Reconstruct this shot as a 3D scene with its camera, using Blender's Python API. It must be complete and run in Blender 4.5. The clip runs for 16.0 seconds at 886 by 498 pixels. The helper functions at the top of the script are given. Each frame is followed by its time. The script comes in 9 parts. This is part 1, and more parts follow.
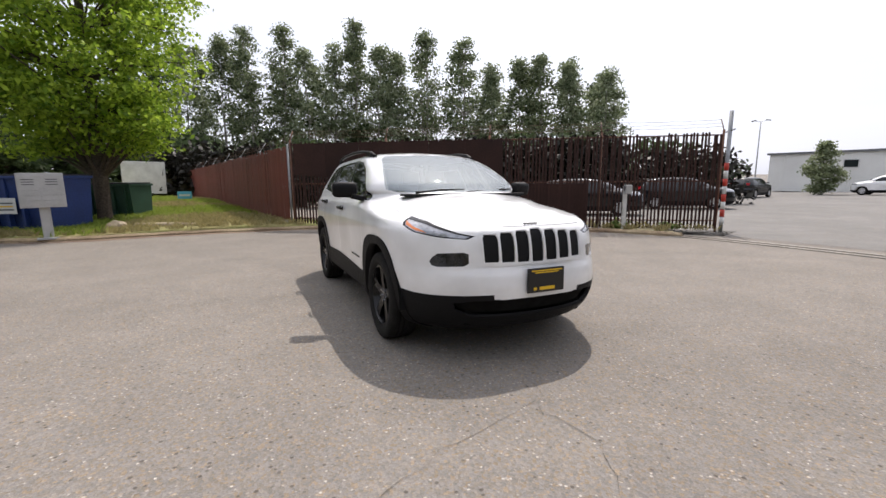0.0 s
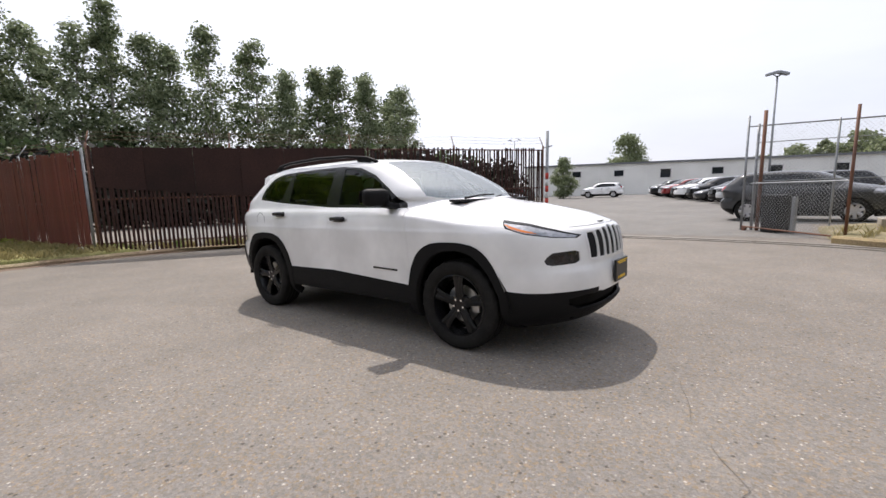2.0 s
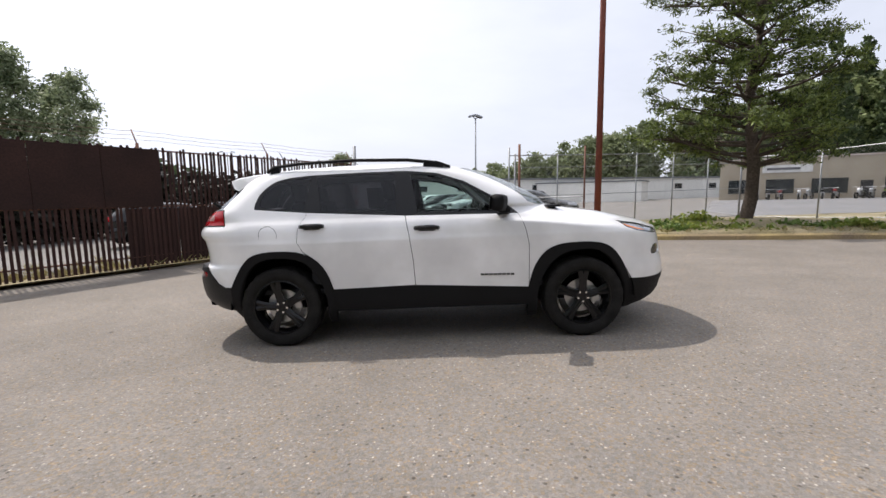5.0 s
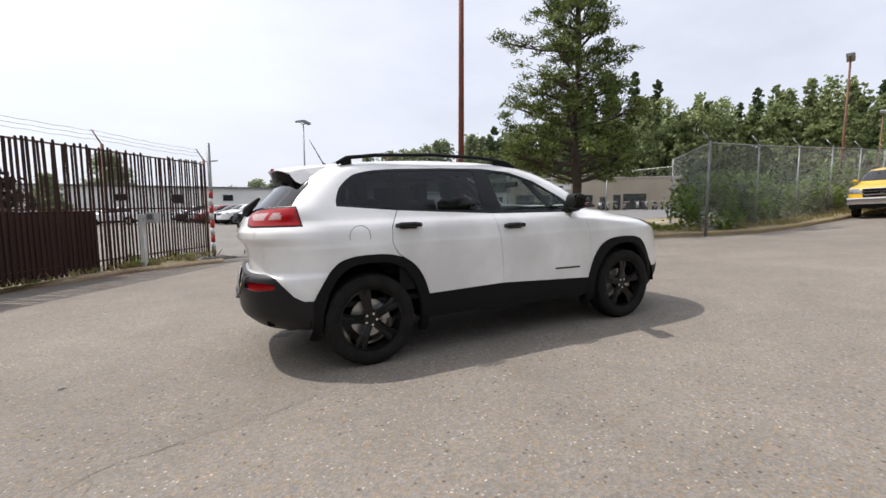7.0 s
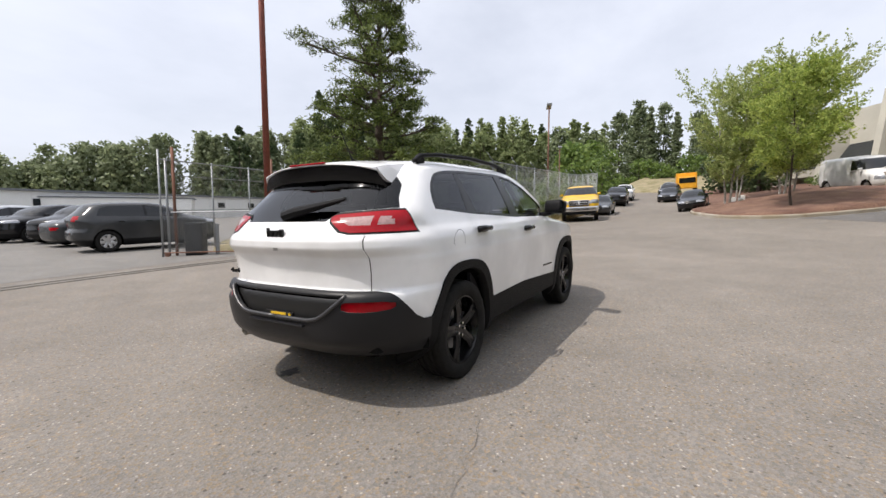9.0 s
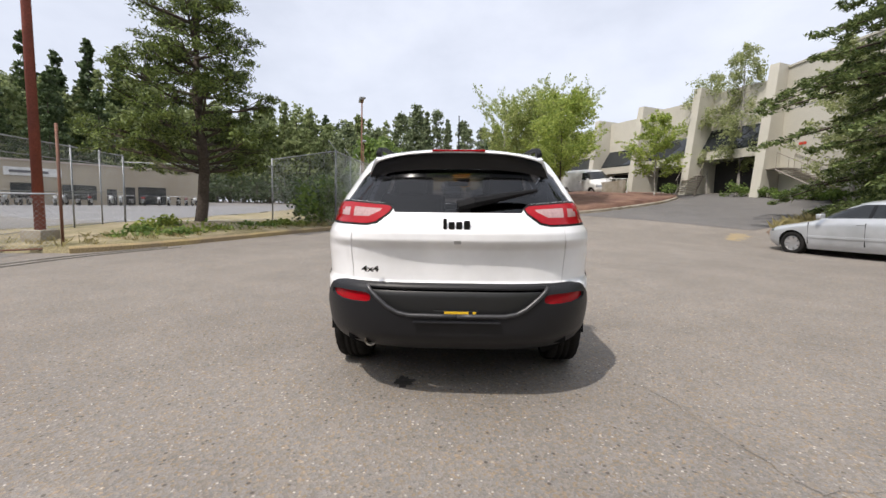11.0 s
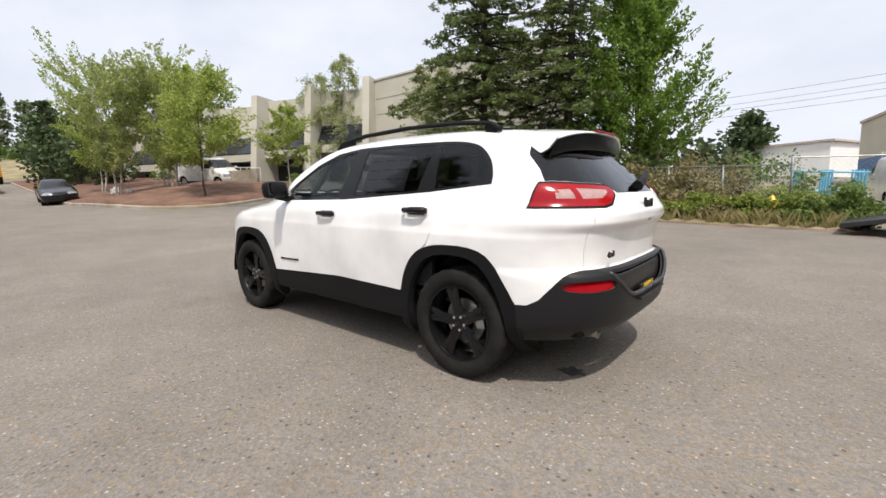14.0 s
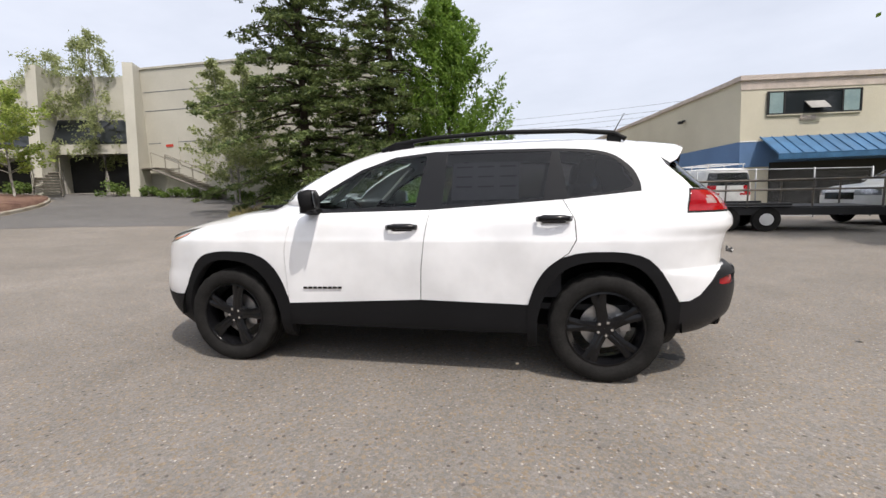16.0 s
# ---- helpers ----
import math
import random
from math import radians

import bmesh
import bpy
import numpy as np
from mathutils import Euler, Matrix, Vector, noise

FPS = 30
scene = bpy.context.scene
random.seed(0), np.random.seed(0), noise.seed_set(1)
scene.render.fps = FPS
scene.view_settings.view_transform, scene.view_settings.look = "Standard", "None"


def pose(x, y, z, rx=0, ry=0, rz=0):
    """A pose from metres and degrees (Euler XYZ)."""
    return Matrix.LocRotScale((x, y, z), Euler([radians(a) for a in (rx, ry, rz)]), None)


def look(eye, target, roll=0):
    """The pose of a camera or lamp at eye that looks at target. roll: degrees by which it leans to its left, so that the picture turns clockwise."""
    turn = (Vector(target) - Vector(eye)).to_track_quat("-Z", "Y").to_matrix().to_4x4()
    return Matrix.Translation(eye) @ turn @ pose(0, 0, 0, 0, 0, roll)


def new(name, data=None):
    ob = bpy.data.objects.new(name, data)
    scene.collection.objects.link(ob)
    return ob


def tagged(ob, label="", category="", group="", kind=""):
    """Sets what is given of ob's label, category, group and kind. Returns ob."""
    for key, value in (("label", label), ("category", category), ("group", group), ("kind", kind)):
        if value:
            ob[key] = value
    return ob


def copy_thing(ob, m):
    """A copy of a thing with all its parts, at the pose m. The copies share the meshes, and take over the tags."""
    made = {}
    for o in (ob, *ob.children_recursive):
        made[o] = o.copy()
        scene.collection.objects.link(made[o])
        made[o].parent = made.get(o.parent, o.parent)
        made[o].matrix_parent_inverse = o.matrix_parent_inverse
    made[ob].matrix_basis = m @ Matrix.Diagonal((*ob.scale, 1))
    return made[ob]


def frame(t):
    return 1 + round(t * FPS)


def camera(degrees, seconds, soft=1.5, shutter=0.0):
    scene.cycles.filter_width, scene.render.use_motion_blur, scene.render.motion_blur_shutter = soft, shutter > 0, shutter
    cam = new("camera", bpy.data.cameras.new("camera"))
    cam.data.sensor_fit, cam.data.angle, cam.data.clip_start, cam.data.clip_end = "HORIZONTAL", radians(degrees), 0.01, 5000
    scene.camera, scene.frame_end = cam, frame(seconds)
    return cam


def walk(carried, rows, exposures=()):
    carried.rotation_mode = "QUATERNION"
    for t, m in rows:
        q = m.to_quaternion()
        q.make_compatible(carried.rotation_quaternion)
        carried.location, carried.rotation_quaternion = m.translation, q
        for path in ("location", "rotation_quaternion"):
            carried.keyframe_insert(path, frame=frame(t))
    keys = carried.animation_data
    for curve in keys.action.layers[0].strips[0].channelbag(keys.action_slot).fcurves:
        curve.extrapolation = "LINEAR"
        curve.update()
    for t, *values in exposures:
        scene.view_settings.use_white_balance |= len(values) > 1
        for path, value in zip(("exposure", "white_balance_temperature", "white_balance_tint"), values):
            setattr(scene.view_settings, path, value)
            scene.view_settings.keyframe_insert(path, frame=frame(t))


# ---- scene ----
cam = camera(91.6, 16.0)
PATH = [
    (0, (4.741, -1.857, 1.376), (2.946, -1.038, 1.045), -0.53),
    (0.5, (4.488, -2.371, 1.383), (2.807, -1.330, 1.082), -0.44),
    (1, (4.169, -2.839, 1.370), (2.615, -1.615, 1.074), -0.66),
    (1.5, (3.751, -3.230, 1.370), (2.341, -1.847, 1.055), -0.79),
    (2, (3.314, -3.575, 1.356), (2.098, -2.014, 1.062), -1.29),
    (2.5, (2.817, -3.906, 1.354), (1.795, -2.213, 1.052), -0.81),
    (3, (2.344, -4.232, 1.355), (1.539, -2.426, 1.052), -1.04),
    (3.5, (1.822, -4.443, 1.357), (1.192, -2.571, 1.038), -0.72),
    (4, (1.304, -4.670, 1.346), (0.918, -2.735, 1.019), -0.27),
    (4.2, (1.068, -4.724, 1.357), (0.759, -2.772, 1.054), -0.63),
    (6.5, (-1.735, -4.337, 1.228), (-1.094, -2.452, 1.043), 0.42),
    (7, (-2.323, -4.091, 1.225), (-1.452, -2.301, 1.026), -0.24),
    (7.5, (-2.860, -3.783, 1.213), (-1.777, -2.116, 0.990), -0.33),
    (8, (-3.342, -3.390, 1.203), (-2.062, -1.867, 0.996), 0.06),
    (8.5, (-3.767, -2.900, 1.204), (-2.241, -1.620, 1.023), 0.30),
    (10.8, (-4.816, -0.218, 1.163), (-2.833, -0.046, 0.969), 0.67),
    (11, (-4.819, 0.021, 1.164), (-2.829, 0.083, 0.974), 1.40),
    (11.5, (-4.808, 0.634, 1.149), (-2.835, 0.367, 0.961), 1.57),
    (12, (-4.618, 1.209, 1.123), (-2.719, 0.619, 0.905), 1.03),
    (12.5, (-4.339, 1.763, 1.113), (-2.545, 0.921, 0.841), 0.02),
    (13, (-3.957, 2.235, 1.119), (-2.290, 1.161, 0.859), -1.29),
    (13.5, (-3.541, 2.661, 1.115), (-2.073, 1.330, 0.843), -0.65),
    (14, (-3.083, 3.010, 1.124), (-1.793, 1.499, 0.890), -1.35),
    (14.5, (-2.587, 3.330, 1.145), (-1.517, 1.658, 0.899), -1.85),
    (15, (-2.055, 3.538, 1.154), (-1.184, 1.750, 0.939), -2.21),
    (15.5, (-1.496, 3.694, 1.169), (-0.863, 1.809, 0.955), -2.08),
    (16, (-0.938, 3.764, 1.185), (-0.527, 1.819, 0.967), -2.42),
]
walk(cam, [(t, look(eye, target, roll)) for t, eye, target, roll in PATH],
     [(0, 0.03, 6550, 14), (3.5, 0.02, 6500, 14), (7, 0.0, 6550, 12), (11, 0.02, 6500, 12), (12, 0.02, 6550, 12), (14, 0.03, 6650, 11), (16, -0.02, 6500, 12)])

# ==== world ====
# ---- sky and sun ----
SUN_DIR = Vector((-0.475, 0.415, 1.0)).normalized()
world = bpy.data.worlds.new("sky")
scene.world = world
world.use_nodes = True
wt = world.node_tree
sky = wt.nodes.new("ShaderNodeTexSky")
sky.sky_type = "NISHITA"
sky.sun_disc = False
sky.sun_elevation = math.asin(SUN_DIR.z)
sky.sun_rotation = math.atan2(SUN_DIR.x, SUN_DIR.y)
sky.air_density, sky.dust_density, sky.ozone_density = 1.0, 3.0, 1.0
# thin high cloud: broad pale streaks over the blue
coord = wt.nodes.new("ShaderNodeTexCoord")
stretch = wt.nodes.new("ShaderNodeMapping")
stretch.inputs["Scale"].default_value = (1.2, 2.2, 4.0)
streak = wt.nodes.new("ShaderNodeTexNoise")
streak.inputs["Scale"].default_value, streak.inputs["Detail"].default_value, streak.inputs["Roughness"].default_value = 1.6, 6, 0.55
veil = wt.nodes.new("ShaderNodeMapRange")
veil.inputs["From Min"].default_value, veil.inputs["From Max"].default_value = 0.3, 0.7
veil.inputs["To Min"].default_value, veil.inputs["To Max"].default_value = 0.66, 0.86
mixer = wt.nodes.new("ShaderNodeMix")
mixer.data_type = "RGBA"
mixer.inputs["B"].default_value = (10.4, 11.0, 12.3, 1)
background = wt.nodes["Background"]
background.inputs["Strength"].default_value = 0.094
wt.links.new(coord.outputs["Generated"], stretch.inputs["Vector"])
wt.links.new(stretch.outputs["Vector"], streak.inputs["Vector"])
wt.links.new(streak.outputs["Fac"], veil.inputs["Value"])
wt.links.new(veil.outputs["Result"], mixer.inputs["Factor"])
wt.links.new(sky.outputs["Color"], mixer.inputs["A"])
# bright haze round the sun
toward = wt.nodes.new("ShaderNodeVectorMath")
toward.operation = "DOT_PRODUCT"
toward.inputs[1].default_value = tuple(SUN_DIR)
wt.links.new(coord.outputs["Generated"], toward.inputs[0])
clip = wt.nodes.new("ShaderNodeMath")
clip.operation = "MAXIMUM"
clip.inputs[1].default_value = 0.0
wt.links.new(toward.outputs["Value"], clip.inputs[0])
fall = wt.nodes.new("ShaderNodeMath")
fall.operation = "POWER"
fall.inputs[1].default_value = 4.0
wt.links.new(clip.outputs[0], fall.inputs[0])
glow = wt.nodes.new("ShaderNodeVectorMath")
glow.operation = "SCALE"
glow.inputs[0].default_value = (9.5, 9.2, 8.8)
wt.links.new(fall.outputs[0], glow.inputs["Scale"])
total = wt.nodes.new("ShaderNodeVectorMath")
total.operation = "ADD"
wt.links.new(mixer.outputs["Result"], total.inputs[0])
wt.links.new(glow.outputs["Vector"], total.inputs[1])
wt.links.new(total.outputs["Vector"], background.inputs["Color"])
sun = new("sun", bpy.data.lights.new("sun", "SUN"))
sun.data.energy, sun.data.angle, sun.data.color = 3.7, radians(0.6), (1.0, 0.94, 0.86)
sun.matrix_world = look(SUN_DIR * 60, (0, 0, 0))


# ---- materials ----
def material(name, color, rough=0.6, metal=0.0, grain=0.0, grain_scale=60.0, bump=0.0, bump_scale=200.0, second=None,
             patch_scale=2.0, coat=0.0, vary=0.0, trans=0.0, alpha=1.0, spec=0.5):
    """A principled material with two scales of colour variation and fine relief."""
    mat = bpy.data.materials.new(name)
    mat.use_nodes = True
    nt = mat.node_tree
    bsdf = nt.nodes["Principled BSDF"]
    bsdf.inputs["Roughness"].default_value = rough
    bsdf.inputs["Metallic"].default_value = metal
    bsdf.inputs["Coat Weight"].default_value = coat
    bsdf.inputs["Coat Roughness"].default_value = 0.04
    bsdf.inputs["Transmission Weight"].default_value = trans
    bsdf.inputs["Alpha"].default_value = alpha
    bsdf.inputs["Specular IOR Level"].default_value = spec
    tc = nt.nodes.new("ShaderNodeTexCoord")
    rgb = nt.nodes.new("ShaderNodeRGB")
    rgb.outputs[0].default_value = (*color, 1)
    out = rgb.outputs[0]
    if second or grain:
        big = nt.nodes.new("ShaderNodeTexNoise")
        big.inputs["Scale"].default_value, big.inputs["Detail"].default_value = patch_scale, 5
        nt.links.new(tc.outputs["Object"], big.inputs["Vector"])
        ramp = nt.nodes.new("ShaderNodeMapRange")
        ramp.inputs["From Min"].default_value, ramp.inputs["From Max"].default_value = 0.35, 0.65
        nt.links.new(big.outputs["Fac"], ramp.inputs["Value"])
        mx = nt.nodes.new("ShaderNodeMix")
        mx.data_type = "RGBA"
        nt.links.new(ramp.outputs["Result"], mx.inputs["Factor"])
        nt.links.new(out, mx.inputs["A"])
        mx.inputs["B"].default_value = (*(second or [c * 0.8 for c in color]), 1)
        out = mx.outputs["Result"]
    if grain:
        fine = nt.nodes.new("ShaderNodeTexNoise")
        fine.inputs["Scale"].default_value, fine.inputs["Detail"].default_value = grain_scale, 4
        nt.links.new(tc.outputs["Object"], fine.inputs["Vector"])
        rng = nt.nodes.new("ShaderNodeMapRange")
        rng.inputs["From Min"].default_value, rng.inputs["From Max"].default_value = 0.3, 0.7
        rng.inputs["To Min"].default_value, rng.inputs["To Max"].default_value = 1 - grain, 1 + grain
        nt.links.new(fine.outputs["Fac"], rng.inputs["Value"])
        mul = nt.nodes.new("ShaderNodeVectorMath")
        mul.operation = "SCALE"
        nt.links.new(out, mul.inputs[0])
        nt.links.new(rng.outputs["Result"], mul.inputs["Scale"])
        out = mul.outputs["Vector"]
    if vary:
        info = nt.nodes.new("ShaderNodeObjectInfo")
        geo = nt.nodes.new("ShaderNodeNewGeometry")
        add = nt.nodes.new("ShaderNodeMath")
        add.operation = "ADD"
        nt.links.new(info.outputs["Random"], add.inputs[0])
        nt.links.new(geo.outputs["Random Per Island"], add.inputs[1])
        rng2 = nt.nodes.new("ShaderNodeMapRange")
        rng2.inputs["From Max"].default_value = 2.0
        rng2.inputs["To Min"].default_value, rng2.inputs["To Max"].default_value = 1 - vary, 1 + vary
        nt.links.new(add.outputs[0], rng2.inputs["Value"])
        mul2 = nt.nodes.new("ShaderNodeVectorMath")
        mul2.operation = "SCALE"
        nt.links.new(out, mul2.inputs[0])
        nt.links.new(rng2.outputs["Result"], mul2.inputs["Scale"])
        out = mul2.outputs["Vector"]
    nt.links.new(out, bsdf.inputs["Base Color"])
    if bump:
        rel = nt.nodes.new("ShaderNodeTexNoise")
        rel.inputs["Scale"].default_value, rel.inputs["Detail"].default_value = bump_scale, 3
        nt.links.new(tc.outputs["Object"], rel.inputs["Vector"])
        bmp = nt.nodes.new("ShaderNodeBump")
        bmp.inputs["Strength"].default_value, bmp.inputs["Distance"].default_value = bump, 0.01
        nt.links.new(rel.outputs["Fac"], bmp.inputs["Height"])
        nt.links.new(bmp.outputs["Normal"], bsdf.inputs["Normal"])
    return mat


def leaf_material(name, color, second, light=0.35):
    """Foliage: every clump of leaves has its own shade, with light coming through."""
    mat = bpy.data.materials.new(name)
    mat.use_nodes = True
    nt = mat.node_tree
    bsdf = nt.nodes["Principled BSDF"]
    bsdf.inputs["Roughness"].default_value = 0.55
    bsdf.inputs["Specular IOR Level"].default_value = 0.35
    geo = nt.nodes.new("ShaderNodeNewGeometry")
    mx = nt.nodes.new("ShaderNodeMix")
    mx.data_type = "RGBA"
    mx.inputs["A"].default_value, mx.inputs["B"].default_value = (*color, 1), (*second, 1)
    nt.links.new(geo.outputs["Random Per Island"], mx.inputs["Factor"])
    nt.links.new(mx.outputs["Result"], bsdf.inputs["Base Color"])
    through_leaf = nt.nodes.new("ShaderNodeBsdfTranslucent")
    nt.links.new(mx.outputs["Result"], through_leaf.inputs["Color"])
    both = nt.nodes.new("ShaderNodeMixShader")
    both.inputs[0].default_value = light
    nt.links.new(bsdf.outputs[0], both.inputs[1])
    nt.links.new(through_leaf.outputs[0], both.inputs[2])
    nt.links.new(both.outputs[0], nt.nodes["Material Output"].inputs["Surface"])
    return mat


def glass_material(name, tint, clear, rough=0.0, metal=0.0, spec=0.6):
    """Thin window glass: part mirror, part tinted see-through."""
    mat = bpy.data.materials.new(name)
    mat.use_nodes = True
    nt = mat.node_tree
    gloss = nt.nodes["Principled BSDF"]
    gloss.inputs["Base Color"].default_value = (*tint, 1)
    gloss.inputs["Roughness"].default_value = 0.02 + rough
    gloss.inputs["Specular IOR Level"].default_value = spec
    gloss.inputs["Metallic"].default_value = metal
    seen = nt.nodes.new("ShaderNodeBsdfTransparent")
    seen.inputs["Color"].default_value = (*[0.75 + 0.25 * c for c in tint], 1)
    both = nt.nodes.new("ShaderNodeMixShader")
    both.inputs[0].default_value = clear
    nt.links.new(gloss.outputs[0], both.inputs[1])
    nt.links.new(seen.outputs[0], both.inputs[2])
    nt.links.new(both.outputs[0], nt.nodes["Material Output"].inputs["Surface"])
    return mat


def pane_material(name, tint, ior):
    """A window pane: tinted see-through with a sharp mirror gloss by Fresnel."""
    mat = bpy.data.materials.new(name)
    mat.use_nodes = True
    nt = mat.node_tree
    nt.nodes.remove(nt.nodes["Principled BSDF"])
    seen = nt.nodes.new("ShaderNodeBsdfTransparent")
    seen.inputs["Color"].default_value = (*tint, 1)
    gloss = nt.nodes.new("ShaderNodeBsdfGlossy")
    gloss.inputs["Roughness"].default_value = 0.01
    gloss.inputs["Color"].default_value = (0.95, 0.97, 1.0, 1)
    fres = nt.nodes.new("ShaderNodeFresnel")
    fres.inputs["IOR"].default_value = ior
    both = nt.nodes.new("ShaderNodeMixShader")
    nt.links.new(fres.outputs[0], both.inputs[0])
    nt.links.new(seen.outputs[0], both.inputs[1])
    nt.links.new(gloss.outputs[0], both.inputs[2])
    nt.links.new(both.outputs[0], nt.nodes["Material Output"].inputs["Surface"])
    return mat


def asphalt_material(name, color, stone, chip=0.5):
    """Worn asphalt: pale stone chips in dark binder, broad stains, fine cracks."""
    mat = bpy.data.materials.new(name)
    mat.use_nodes = True
    nt = mat.node_tree
    bsdf = nt.nodes["Principled BSDF"]
    bsdf.inputs["Roughness"].default_value = 0.85
    bsdf.inputs["Specular IOR Level"].default_value = 0.3
    tc = nt.nodes.new("ShaderNodeTexCoord")

    def noise_node(scale, detail, lo, hi, a, b, rough=0.5):
        n = nt.nodes.new("ShaderNodeTexNoise")
        n.inputs["Scale"].default_value, n.inputs["Detail"].default_value, n.inputs["Roughness"].default_value = scale, detail, rough
        nt.links.new(tc.outputs["Object"], n.inputs["Vector"])
        m = nt.nodes.new("ShaderNodeMapRange")
        m.inputs["From Min"].default_value, m.inputs["From Max"].default_value = lo, hi
        m.inputs["To Min"].default_value, m.inputs["To Max"].default_value = a, b
        nt.links.new(n.outputs["Fac"], m.inputs["Value"])
        return m.outputs["Result"]

    def cells(scale):
        v = nt.nodes.new("ShaderNodeTexVoronoi")
        v.inputs["Scale"].default_value = scale
        nt.links.new(tc.outputs["Object"], v.inputs["Vector"])
        sep = nt.nodes.new("ShaderNodeSeparateColor")
        nt.links.new(v.outputs["Color"], sep.inputs[0])
        return v, sep

    def span(value, lo, hi, a=0.0, b=1.0):
        m = nt.nodes.new("ShaderNodeMapRange")
        m.inputs["From Min"].default_value, m.inputs["From Max"].default_value = lo, hi
        m.inputs["To Min"].default_value, m.inputs["To Max"].default_value = a, b
        nt.links.new(value, m.inputs["Value"])
        return m.outputs["Result"]

    def times(a, b):
        m = nt.nodes.new("ShaderNodeMath")
        m.operation = "MULTIPLY"
        nt.links.new(a, m.inputs[0])
        nt.links.new(b, m.inputs[1])
        return m.outputs[0]

    def blend(factor, a, b):
        m = nt.nodes.new("ShaderNodeMix")
        m.data_type = "RGBA"
        nt.links.new(factor, m.inputs["Factor"])
        for socket, value in (("A", a), ("B", b)):
            if isinstance(value, tuple):
                m.inputs[socket].default_value = (*value, 1)
            else:
                nt.links.new(value, m.inputs[socket])
        return m.outputs["Result"]

    chips, pick = cells(66)
    pits, pit_pick = cells(34)
    warm = tuple(c * k for c, k in zip(color, (1.12, 1.01, 0.86)))
    cool = tuple(c * k for c, k in zip(color, (0.94, 1.0, 1.10)))
    out = blend(span(pick.outputs[2], 0.25, 0.75), cool, color)
    out = blend(span(pick.outputs[2], 0.84, 0.90), out, warm)
    disc = span(chips.outputs["Distance"], 0.60, 0.25)
    out = blend(times(span(pick.outputs[1], 1 - chip * 0.14, 1.01 - chip * 0.02), disc), out, stone)
    hole = span(pits.outputs["Distance"], 0.42, 0.22)
    out = blend(times(span(pit_pick.outputs[0], 0.90, 0.95), hole), out, tuple(c * 0.45 for c in color))
    shade = span(pick.outputs[0], 0.0, 1.0, 0.83, 1.17)
    broad = noise_node(0.22, 5, 0.3, 0.7, 0.86, 1.12, 0.6)
    blot = noise_node(1.3, 6, 0.3, 0.75, 0.88, 1.12, 0.65)
    grit = noise_node(150, 3, 0.3, 0.7, 0.80, 1.20)
    for factor in (shade, broad, blot, grit):
        sc = nt.nodes.new("ShaderNodeVectorMath")
        sc.operation = "SCALE"
        nt.links.new(out, sc.inputs[0])
        nt.links.new(factor, sc.inputs["Scale"])
        out = sc.outputs["Vector"]
    nt.links.new(out, bsdf.inputs["Base Color"])
    bmp = nt.nodes.new("ShaderNodeBump")
    bmp.inputs["Strength"].default_value, bmp.inputs["Distance"].default_value = 0.45, 0.006
    nt.links.new(chips.outputs["Distance"], bmp.inputs["Height"])
    nt.links.new(bmp.outputs["Normal"], bsdf.inputs["Normal"])
    return mat


